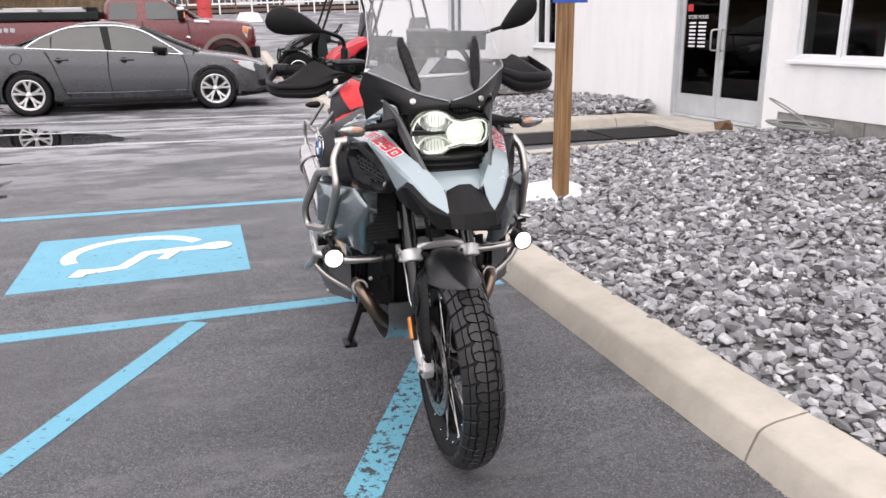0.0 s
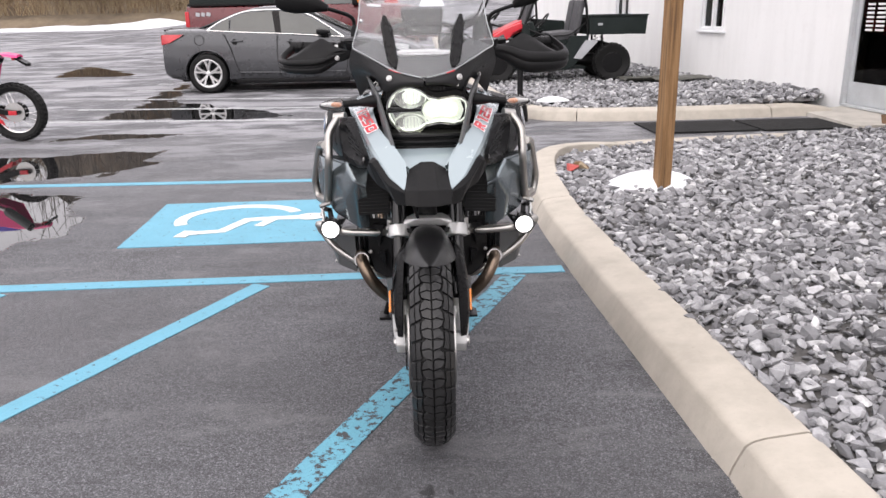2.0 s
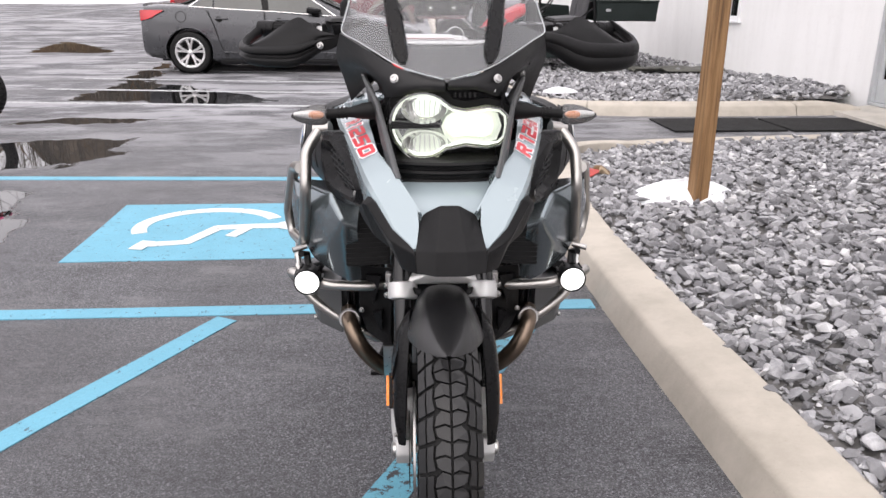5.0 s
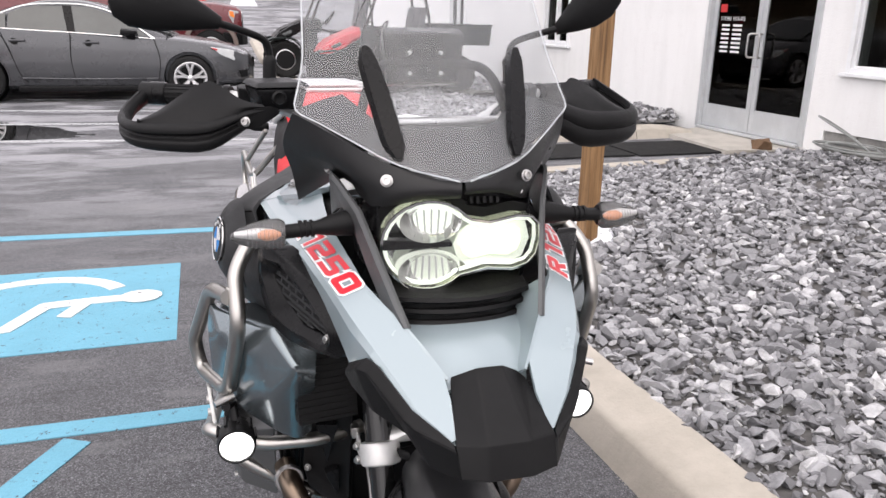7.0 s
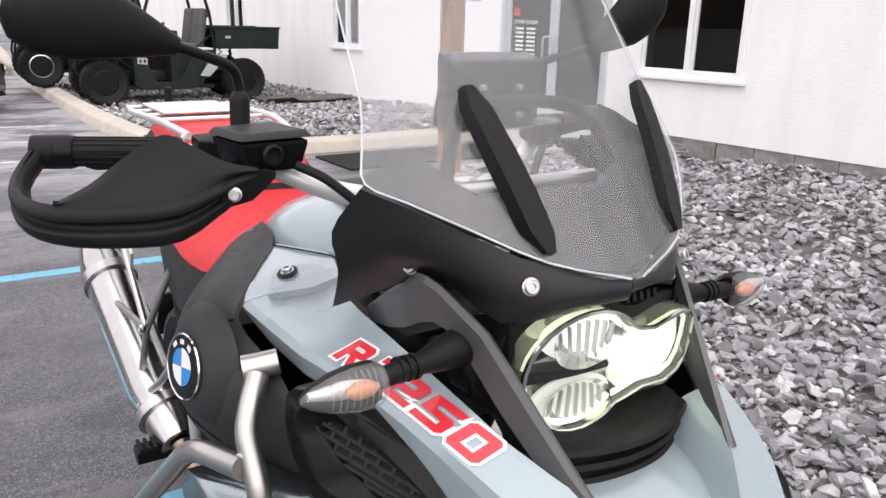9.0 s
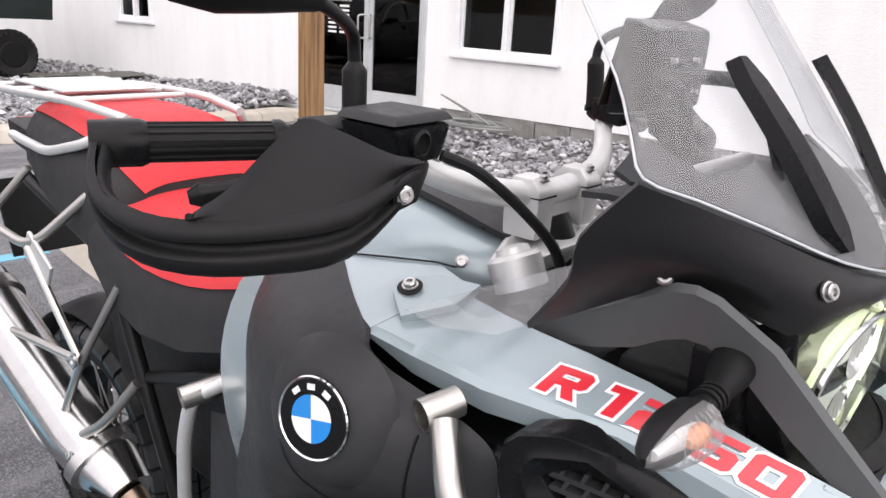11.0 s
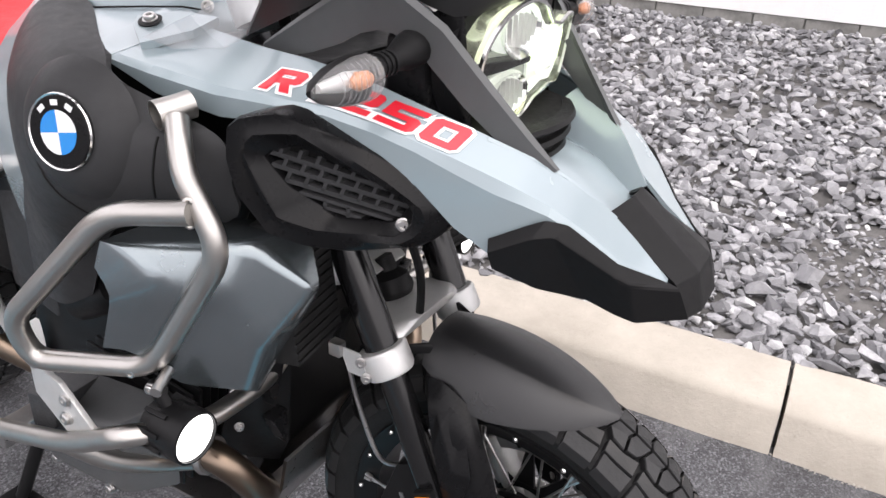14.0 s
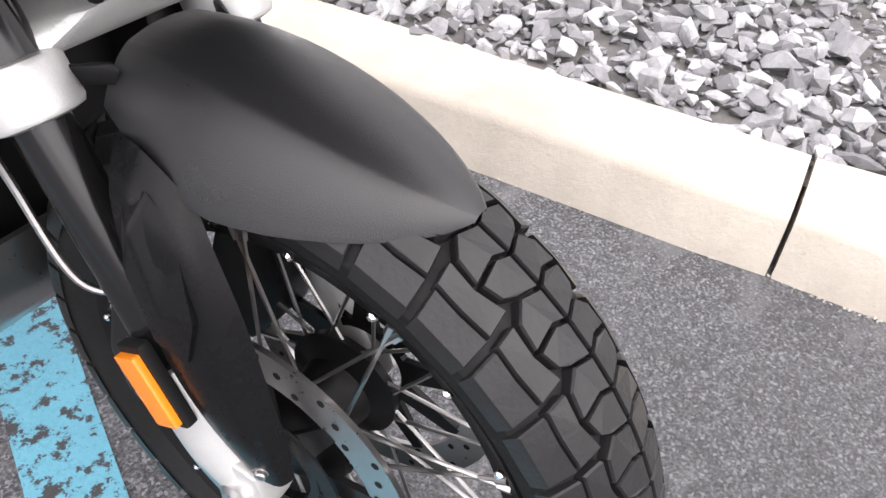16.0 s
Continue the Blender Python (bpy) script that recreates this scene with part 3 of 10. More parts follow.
def make_kerb(name, path, label, joint_at, spacing, height, turn):
    kerb = tagged(empty(name), label, "kerb", kind="structure")
    lengths = [0.0]
    for a, b in zip(path, path[1:]):
        lengths.append(lengths[-1] + (b - a).length)
    total = lengths[-1]

    def at(s):
        s = min(max(s, 0), total)
        k = max(i for i, v in enumerate(lengths) if v <= s + 1e-9)
        k = min(k, len(path) - 2)
        f = (s - lengths[k]) / max(1e-9, lengths[k + 1] - lengths[k])
        d = (path[min(k + 2, len(path) - 1)] - path[max(k - 1, 0)]).normalized()
        return path[k].lerp(path[k + 1], f), P(-d.y, d.x, 0) * turn

    first = min(range(len(path)), key=lambda i: abs(path[i].y - joint_at) + (10 if path[i].x > 1.2 else 0))
    s0 = lengths[first] % spacing
    cuts = [0.0] + [s0 + k * spacing for k in range(int((total - s0) / spacing) + 1)] + [total]
    cuts = sorted(set(round(c, 4) for c in cuts))
    for a, b in zip(cuts, cuts[1:]):
        if b - a < 0.05:
            continue
        n = max(2, int((b - a) / 0.14))
        rings = []
        for i in range(n + 1):
            s = a + 0.005 + (b - a - 0.010) * i / n
            p, inward = at(s)
            h = height(p)
            nz = 0.004 * noise.noise(P(s * 2.1, total, 0))
            edge = 0.006 if i in (0, n) else 0.0
            rings.append([P(p.x, p.y, ground_z(p.x, p.y)) + inward * (d + nz + (edge if d < 0.1 else 0)) + P(0, 0, (z * h if z > 0 else z) - (edge * 0.6 if z > 0.1 else 0) + nz * 0.4) for d, z in KERB_PROFILE])
        part("kerb_stone", loft(rings), KERB, kerb, smooth=40)
    return kerb


def near_height(p):
    return 1.0 if p.x < 1.0 or p.y < 4.5 else max(0.42, 1.0 - (p.x - 1.0) * 0.6)


def far_height(p):
    return 1.0 if p.x < 4.7 else max(0.4, 1.0 - (p.x - 4.7) * 0.9)


make_kerb("kerb", NEAR_KERB, "pale tan concrete kerb round the gravel bed", -0.33, 3.05, near_height, -1)
make_kerb("kerb_2", FAR_KERB, "pale tan concrete kerb of the bed by the wall", 9.0, 2.4, far_height, 1)


def kerb_line_x(path, y):
    for a, b in zip(path, path[1:]):
        lo, hi = min(a.y, b.y), max(a.y, b.y)
        if lo <= y <= hi and hi > lo:
            return a.x + (b.x - a.x) * (y - a.y) / (b.y - a.y)
    return None


def kerb_line_y(path, x, best):
    out = None
    for a, b in zip(path, path[1:]):
        lo, hi = min(a.x, b.x), max(a.x, b.x)
        if lo <= x <= hi and hi > lo:
            v = a.y + (b.y - a.y) * (x - a.x) / (b.x - a.x)
            out = v if out is None else best(out, v)
    return out


def in_near_bed(x, y, margin=0.0):
    if not (-5.0 < y < 5.7 and x < wall_x(y) - 0.02):
        return False
    if y < 4.1:
        k = kerb_line_x(NEAR_KERB, y)
        return k is not None and x > k + 0.235 + margin
    top = kerb_line_y(NEAR_KERB, x, max)
    return x > 1.05 and top is not None and y < top - 0.22 - margin


def in_far_bed(x, y, margin=0.0):
    if not (7.1 < y < 17.5 and x < wall_x(y) - 0.02):
        return False
    if y > 7.8:
        k = kerb_line_x(FAR_KERB, y)
        return k is not None and x > k + 0.25 + margin
    low = kerb_line_y(FAR_KERB, x, min)
    return x > 1.4 and low is not None and y > low + 0.25 + margin


def near_bed_z(x, y):
    return 0.108 - 0.095 * min(max((y - 3.3) / 1.7, 0.0), 1.0) + 0.02 * max(0, x - 1.2) + 0.02 * noise.noise(P(x * 1.3, y * 1.3, 3))


def far_bed_z(x, y):
    return 0.115 - 0.11 * min(max((y - 8.6) / 2.4, 0.0), 1.0) + ground_z(x, y) + 0.025 * max(0, x - 3.5) + 0.02 * noise.noise(P(x * 1.3, y * 1.3, 7))


def make_bed(name, inside, height, x0, x1, y0, y1, step):
    bm = bmesh.new()
    made = {}

    def vert(i, j):
        if (i, j) not in made:
            x, y = x0 + i * step, y0 + j * step
            made[i, j] = bm.verts.new((x, y, height(x, y)))
        return made[i, j]

    for i in range(int((x1 - x0) / step)):
        for j in range(int((y1 - y0) / step)):
            if inside(x0 + (i + 0.5) * step, y0 + (j + 0.5) * step, -0.09):
                bm.faces.new((vert(i, j), vert(i + 1, j), vert(i + 1, j + 1), vert(i, j + 1)))
    return tagged(part(name, bm, BED, smooth=60), "dark soil under the loose grey stones", "soil", kind="structure")


make_bed("soil_bed", in_near_bed, near_bed_z, 0.8, 6.7, -5.0, 5.8, 0.12)
make_bed("soil_bed", in_far_bed, far_bed_z, 0.6, 5.6, 7.0, 17.5, 0.2)


def rock_shapes(count, rng):
    """Angular broken stones of about unit size: vertices and triangles."""
    out = []
    for _ in range(count):
        pts = rng.normal(size=(13, 3))
        pts /= np.linalg.norm(pts, axis=1)[:, None]
        pts *= rng.uniform(0.78, 1.0, (13, 1))
        pts *= (rng.uniform(0.8, 1.25), rng.uniform(0.55, 0.95), rng.uniform(0.32, 0.7))
        bm = bmesh.new()
        for p in pts:
            bm.verts.new(p)
        r = bmesh.ops.convex_hull(bm, input=bm.verts[:])
        bmesh.ops.delete(bm, geom=[g for g in {*r["geom_interior"], *r["geom_unused"]} if isinstance(g, bmesh.types.BMVert)], context="VERTS")
        bmesh.ops.triangulate(bm, faces=bm.faces[:])
        bm.verts.index_update()
        out.append((np.array([v.co[:] for v in bm.verts]), np.array([[v.index for v in f.verts] for f in bm.faces])))
        bm.free()
    return out


def scatter(name, label, inside, height, region, count, sizes, seed, mat, sparse=None):
    rng = np.random.default_rng(seed)
    shapes = rock_shapes(26, rng)
    verts, faces, base, made, tries = [], [], 0, 0, 0
    x0, x1, y0, y1 = region
    while made < count and tries < count * 4:
        tries += 1
        x, y = rng.uniform(x0, x1), rng.uniform(y0, y1)
        if not inside(x, y):
            continue
        s = sizes[0] + (sizes[1] - sizes[0]) * rng.beta(1.6, 3.2)
        if sparse and sparse(x, y):
            if rng.uniform() < 0.72:
                continue
            s *= 0.42
        v, f = shapes[rng.integers(len(shapes))]
        a, b, c = rng.normal(0, 0.35), rng.normal(0, 0.35), rng.uniform(0, 6.283)
        turn = np.array(Euler((a, b, c)).to_matrix())
        verts.append(v @ turn.T * s * 0.5 * rng.uniform(0.8, 1.2, 3) + (x, y, height(x, y) + s * rng.uniform(0.05, 0.42)))
        faces.append(f + base)
        base += len(v)
        made += 1
    verts, faces = np.concatenate(verts), np.concatenate(faces)
    me = bpy.data.meshes.new(name)
    me.from_pydata(verts.tolist(), [], faces.tolist())
    me.materials.append(mat)
    return tagged(new(name, me), label, "gravel", kind="stuff")


def bare_soil(x, y):
    return ((x - 1.85) / 0.42) ** 2 + ((y + 0.55) / 0.28) ** 2 + 0.9 * noise.noise(P(x * 4, y * 4, 0)) < 1


scatter("gravel", "loose broken grey shale stones in the kerbed bed", in_near_bed, near_bed_z, (0.95, 3.4, -1.6, 5.6), 11500, (0.035, 0.125), 11, ROCK, bare_soil)
scatter("gravel", "loose broken grey shale stones along the white wall", in_near_bed, near_bed_z, (3.4, 6.6, -4.0, 5.75), 7500, (0.045, 0.14), 12, ROCK)
scatter("gravel", "loose broken grey shale stones at the kerb's end", in_near_bed, near_bed_z, (1.0, 3.4, -4.5, -1.6), 3000, (0.04, 0.13), 14, ROCK)
scatter("gravel", "small grey chips of shale beside the kerb", in_near_bed, near_bed_z, (0.9, 2.3, -1.6, 2.2), 5200, (0.015, 0.05), 21, ROCK)
scatter("gravel", "loose broken grey stones under the off-road buggies", in_far_bed, far_bed_z, (0.8, 5.5, 7.1, 17.2), 9000, (0.055, 0.16), 13, ROCK)

# ---- the white building ----
# local: x along the wall (away from the camera), y into the building, z up
ALONG = P(-0.0916, 0.9958, 0)
INTO = P(0.9958, 0.0916, 0)
WALL = Matrix(((ALONG.x, INTO.x, 0, 6.14), (ALONG.y, INTO.y, 0, 0), (0, 0, 1, 0), (0, 0, 0, 1)))
DOOR = (5.76, 7.50, 0.10, 2.24)
WIN1 = (4.13, 5.36, 0.90, 2.15)
WIN2 = (10.80, 11.68, 0.93, 2.1)
WIN3 = (15.2, 16.1, 0.95, 2.1)


def make_wall():
    us = [-9, WIN1[0], WIN1[1], 5.52, DOOR[0], DOOR[1], WIN2[0], WIN2[1], WIN3[0], WIN3[1], 24]
    zs = [-0.1, 0.10, 0.31, 0.90, 0.93, 0.95, 2.1, 2.15, 2.24, 4.6]
    bm = bmesh.new()
    for u0, u1 in zip(us, us[1:]):
        run = None
        for z0, z1 in zip(zs, zs[1:]):
            um, zm = (u0 + u1) / 2, (z0 + z1) / 2
            hole = any(a < um < b and c < zm < d for a, b, c, d in (DOOR, WIN1, WIN2, WIN3)) or (um < 5.52 and zm < 0.31)
            if hole:
                if run:
                    box(bm, (u1 - u0, 0.26, run[1] - run[0]), pose((u0 + u1) / 2, 0.13, sum(run) / 2))
                run = None
            else:
                run = (run[0], z1) if run else (z0, z1)
        if run:
            box(bm, (u1 - u0, 0.26, run[1] - run[0]), pose((u0 + u1) / 2, 0.13, sum(run) / 2))
    bmesh.ops.remove_doubles(bm, verts=bm.verts[:], dist=0.0005)
    bmesh.ops.transform(bm, matrix=WALL, verts=bm.verts[:])
    tagged(part("wall_east", bm, STUCCO, smooth=0), "white rendered wall of a shop building with faint stains", "wall", kind="structure")
    bm = bmesh.new()
    box(bm, (33.4, 6.0, 0.2), pose(7.5, 2.6, 4.7))
    bmesh.ops.transform(bm, matrix=WALL, verts=bm.verts[:])
    tagged(part("roof", bm, WHITE_FRAME, smooth=0), "flat white roof edge of the shop building", "roof", kind="structure")
    bm = bmesh.new()
    box(bm, (33.0, 0.2, 4.7), pose(7.5, 5.4, 2.25))
    bmesh.ops.transform(bm, matrix=WALL, verts=bm.verts[:])
    tagged(part("wall_back", bm, STUCCO, smooth=0), "plain wall at the back of the shop", "wall", kind="structure")


make_wall()


def make_blocks():
    """The bare block foundation under the render."""
    bm = boxed((14.4, 0.2, 0.42), pose(-1.68, 0.15, 0.10), 0)
    bmesh.ops.transform(bm, matrix=WALL, verts=bm.verts[:])
    base = tagged(part("foundation", bm, MORTAR, smooth=0), "bare grey concrete block foundation below the render", "foundation", kind="structure")
    me = bpy.data.meshes.new("block")
    b2 = boxed((0.392, 0.09, 0.19), None, 0.006)
    b2.to_mesh(me)
    b2.free()
    me.materials.append(BLOCK)
    rng = random.Random(5)
    for row, z in enumerate((0.212, 0.012)):
        u = 5.32 - (0.2 if row else 0.0)
        while u > -5.5:
            ob = new("block", me)
            ob.parent = base
            ob.matrix_local = WALL @ pose(u, 0.058 + rng.uniform(-0.006, 0.006), z, rng.uniform(-0.5, 0.5), 0, rng.uniform(-0.6, 0.6))
            u -= 0.40


def make_window(name, spec, label, bars=1):
    u0, u1, z0, z1 = spec
    w, h = u1 - u0, z1 - z0
    win = tagged(empty(name, WALL @ pose((u0 + u1) / 2, 0, z0)), label, "window", kind="structure")
    bm = bmesh.new()
    f = 0.055
    for sx in (-1, 1):
        box(bm, (f, 0.09, h), pose(sx * (w / 2 - f / 2), 0.015, h / 2), 0.004)
    for z in (f / 2, h - f / 2):
        box(bm, (w - 2 * f, 0.085, f), pose(0, 0.017, z), 0.004)
    part("window_frame", bm, WHITE_FRAME, win)
    part("window_sill", boxed((w + 0.10, 0.10, 0.035), pose(0, -0.01, -0.012), 0.006), WHITE_FRAME, win)
    part("mullion", boxed((0.06, 0.07, h - 2 * f), pose(0, 0.02, h / 2), 0.005), WHITE_FRAME, win)
    for sx in (-1, 1):
        pw = w / 2 - f - 0.03
        x = sx * (w / 4 - f / 2 + 0.015)
        part("pane", boxed((pw, 0.006, h - 2 * f), pose(x, 0.045, h / 2), 0), SHOP_GLASS, win)
        b2 = bmesh.new()
        for sz in (-1, 1):
            box(b2, (0.022, 0.03, h - 2 * f), pose(x + sz * (pw / 2 - 0.011), 0.03, h / 2), 0.003)
        for z in (f + 0.011, h - f - 0.011):
            box(b2, (pw - 0.046, 0.028, 0.022), pose(x, 0.031, z), 0.003)
        part("sash", b2, WHITE_FRAME, win)
    return win


SHOP_GLASS = clear("shop_glass", (0.42, 0.44, 0.43), 0.01, edge=1.5)
# dark tone that carries the dimness of the room behind the glass
ROOM = plain("room_dimness_tone", (0.10, 0.092, 0.08), 0.8, vary=0.4, grain=2)


def make_interior():
    """Plain floor and an added partition behind the panes; the room's dimness is in their colour."""
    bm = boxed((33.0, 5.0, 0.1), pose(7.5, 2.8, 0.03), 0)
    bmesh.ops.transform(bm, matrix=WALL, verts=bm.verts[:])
    tagged(part("floor", bm, ROOM, smooth=0), "shop floor behind the glass, coloured dark for the dim room", "floor", kind="structure")
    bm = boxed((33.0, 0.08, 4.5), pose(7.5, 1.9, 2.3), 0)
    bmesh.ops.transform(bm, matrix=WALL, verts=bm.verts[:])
    tagged(part("wall_inner", bm, ROOM, smooth=0), "added partition inside the shop, coloured dark for the dim room", "wall", kind="structure")


make_interior()
make_window("window_1", WIN1, "white two-light sliding window with dark panes")
make_window("window_2", WIN2, "white two-light sliding window with dark panes")
make_window("window_3", WIN3, "white two-light sliding window with dark panes")

RED_STICKER = plain("red_sticker", (0.55, 0.03, 0.03), 0.5)
STICKER = plain("white_sticker", (0.8, 0.8, 0.8), 0.6, vary=0.04)
GREEN_STICKER = plain("green_sticker", (0.05, 0.2, 0.12), 0.5)
DOOR_GLASS = clear("door_glass", (0.2, 0.165, 0.13), 0.01, edge=1.5)


def make_door():
    u0, u1, z0, z1 = DOOR
    w, h = u1 - u0, z1 - z0
    door = tagged(empty("door_1", WALL @ pose((u0 + u1) / 2, 0, z0)), "grey aluminium double shop door with dark glass", "door", kind="structure")
    bm = bmesh.new()
    for sx in (-1, 1):
        box(bm, (0.06, 0.14, h), pose(sx * (w / 2 - 0.03), 0.05, h / 2), 0.004)
    box(bm, (w - 0.12, 0.138, 0.06), pose(0, 0.05, h - 0.03), 0.004)
    box(bm, (w - 0.12, 0.16, 0.03), pose(0, 0.03, 0.0), 0.004)
    part("door_frame", bm, ALU_DOOR, door)
    lw = (w - 0.12) / 2 - 0.006
    for sx in (-1, 1):
        cx = sx * (lw / 2 + 0.003)
        bm = bmesh.new()
        for k in (-1, 1):
            box(bm, (0.065, 0.045, h - 0.08), pose(cx + k * (lw / 2 - 0.0325), 0.05, h / 2 - 0.02), 0.004)
        box(bm, (lw - 0.13, 0.043, 0.27), pose(cx, 0.05, 0.155), 0.004)
        box(bm, (lw - 0.13, 0.043, 0.07), pose(cx, 0.05, h - 0.10), 0.004)
        leaf = part("door_leaf", bm, ALU_DOOR, door)
        part("pane", boxed((lw - 0.13, 0.008, h - 0.42), pose(cx, 0.052, 0.29 + (h - 0.42) / 2), 0), DOOR_GLASS, leaf)
        part("push_bar", boxed((lw - 0.13, 0.03, 0.035), pose(cx, 0.10, 0.93), 0.006), BLACK_METAL, leaf)
        hx = sx * 0.085
        grip = rounded_corners([(hx * 0.45, 0.03, 0.88), (hx * 1.05, -0.055, 0.88), (hx * 1.05, -0.055, 1.14), (hx * 0.45, 0.03, 1.14)], 0.04)
        part("handle", tube(grip, 0.012), STEEL, leaf, "polished steel pull handle")
        part("lock", lathe([(0.014, 0), (0.014, 0.006), (0.011, 0.009)], 16, pose(sx * 0.033, 0.026, 0.78, 90)), STEEL, leaf)
    # hours notice on the far leaf
    cx = lw * 0.58
    part("notice", boxed((0.11, 0.002, 0.09), pose(cx + 0.19, 0.045, 1.42), 0), RED_STICKER, door)
    letters("STORE HOURS", 0.062, "notice", STICKER, door, pose(cx + 0.02, 0.044, 1.30, 90, 0, 180) @ Matrix.Diagonal((-1, 1, 1, 1)) @ Matrix.Diagonal((-1, 1, 1, 1)))
    for k in range(7):
        z = 1.225 - 0.05 * k
        part("notice", boxed((0.13, 0.002, 0.024), pose(cx + 0.125, 0.045, z), 0), STICKER, door)
        part("notice", boxed((0.15, 0.002, 0.024), pose(cx - 0.07, 0.045, z), 0), STICKER, door)
    part("notice", boxed((0.30, 0.002, 0.075), pose(cx + 0.0, 0.045, 1.72), 0), GREEN_STICKER, door)
    part("notice", boxed((0.22, 0.002, 0.03), pose(cx + 0.0, 0.0435, 1.72), 0), STICKER, door)


make_door()


def make_walkway():
    bm = flat([(4.75, 5.85), (5.61, 5.80), (5.47, 7.40), (4.95, 7.2), (4.75, 6.95)], lambda x, y: ground_z(x, y) + 0.05, 0.1)
    tagged(part("door_slab", bm, SLAB, smooth=0), "pale concrete slab before the shop door", "slab", kind="structure")
    for x0, x1 in ((2.55, 3.72), (3.76, 4.9)):
        bm = boxed((x1 - x0, 0.78, 0.016), pose((x0 + x1) / 2, 6.30, ground_z(0, 6.3) + 0.012, 0, 0, 1.5), 0.004)
        tagged(part("door_mat", bm, MAT_RUBBER), "black ribbed rubber mat on the asphalt walkway", "mat", group="mats at the door")


make_walkway()


# ---- post, snow, hose and litter ----
def make_post():
    post = tagged(empty("sign_post", pose(1.665, 2.87, 0.05, 0, 0, 14)), "brown timber post with a blue sign, in the stones", "sign post")
    bm = bmesh.new()
    n = 22
    rings = []
    for i in range(n + 1):
        z = 2.6 * i / n
        k = 0.046
        cut = 0.004
        j = [0.0012 * noise.noise(P(z * 3, q, 2)) for q in range(4)]
        rings.append([P(-k + cut, -k, z), P(k - cut, -k + j[0], z), P(k, -k + cut, z), P(k + j[1], k - cut, z), P(k - cut, k, z), P(-k + cut, k + j[2], z), P(-k, k - cut, z), P(-k + j[3], -k + cut, z)])
    part("post", loft(rings), TIMBER, post, smooth=0)
    part("sign", boxed((0.30, 0.003, 0.45), pose(0, -0.05, 1.67, 0, 0, 0), 0.001), plain("sign_blue", (0.02, 0.08, 0.42), 0.4, vary=0.06), post, "blue enamelled parking sign")
    for k, (w, z) in enumerate(((0.2, 1.49), (0.16, 1.53), (0.22, 1.81))):
        part("sign_bar", boxed((w, 0.002, 0.018), pose(0, -0.0525, z), 0), STICKER, post)
    for z in (1.52, 1.82):
        part("bolt", lathe([(0.008, 0), (0.008, 0.004), (0.004, 0.006)], 10, pose(0, -0.052, z, 90)), STEEL, post)


make_post()


def lump(name, label, cx, cy, rx, ry, h, z, mat, seed, n=26):
    bm = bmesh.new()
    rings = []
    for i in range(9):
        f = i / 8
        r = math.cos(f * math.pi / 2) ** 0.6
        ring = []
        for k in range(n):
            a = 2 * math.pi * k / n
            q = 1 + 0.32 * noise.noise(P(math.cos(a) * 1.7, math.sin(a) * 1.7, seed)) + 0.1 * noise.noise(P(math.cos(a) * 5, math.sin(a) * 5, seed))
            ring.append(P(cx + rx * r * q * math.cos(a), cy + ry * r * q * math.sin(a), z + h * f * (1 + 0.3 * noise.noise(P(math.cos(a) * 2, math.sin(a) * 2, seed + f)))))
        rings.append(ring)
    loft(rings, True, True, bm)
    return tagged(part(name, bm, mat, smooth=80), label, "snow")


lump("snow_patch", "melting white snow patch round the post", 1.62, 3.0, 0.36, 0.18, 0.15, 0.09, SNOW, 3.1)
lump("snow_patch", "small melting snow patch on the far stones", 1.75, 7.75, 0.22, 0.12, 0.06, 0.19, SNOW, 5.3)


def make_hose():
    rng = random.Random(2)
    pts = []
    for i in range(90):
        a = i * 0.35
        r = 0.26 + 0.06 * math.sin(i * 0.13) + rng.uniform(-0.01, 0.01)
        pts.append((5.28 + r * 0.7 * math.cos(a), 4.72 + r * 1.35 * math.sin(a), 0.245 + 0.012 * math.sin(i * 0.21) + i * 0.0004))
    for i in range(14):
        a = 31.5 + i * 0.33
        pts.append((5.28 + 0.2 * math.cos(a), 4.78 + 0.36 * math.sin(a), 0.27 + 0.25 * math.sin(i / 13 * math.pi)))
    bm = tube(curve_through(pts, 3), 0.009, 6)
    tagged(part("cable_coil", bm, plain("grey_cable", (0.24, 0.25, 0.24), 0.5)), "loose coil of grey cable lying on stones", "cable")


make_hose()


def make_tarp():
    bm = bmesh.new()
    n, m2 = 18, 10
    g = []
    for i in range(n + 1):
        row = []
        for j in range(m2 + 1):
            x, y = 3.55 + 1.40 * i / n, 10.75 + 0.75 * j / m2 - 0.30 * i / n
            zz = far_bed_z(x, y) + 0.07 + 0.05 * abs(noise.noise(P(x * 3, y * 5, 1))) + (0.05 if j == 0 else 0) * (i < 6)
            row.append((x, y, zz))
        g.append(row)
    tagged(part("tarpaulin", patch(g, 0.008, 1), plain("olive_tarp", (0.09, 0.09, 0.075), 0.6, vary=0.25, grain=12), smooth=50), "crumpled dark olive tarpaulin lying on stones", "tarpaulin")


make_tarp()
BROWN = plain("dead_wood", (0.17, 0.10, 0.055), 0.8, vary=0.3)
bm = hull([P(5.0 + 0.13 * math.cos(a), 5.62 + 0.07 * math.sin(a), 0.16 + 0.06 * math.sin(3 * a)) for a in np.linspace(0, 6.2, 12)], 0.004)
tagged(part("wood_scrap", bm, BROWN), "splintered brown wood scrap by the kerb", "debris")


def kerb_foot(x, y):
    k = kerb_line_x(NEAR_KERB, y)
    return k is not None and 0.0 < k - x < 0.004 + 0.030 * abs(noise.noise(P(y * 3.0, 0, 5)))


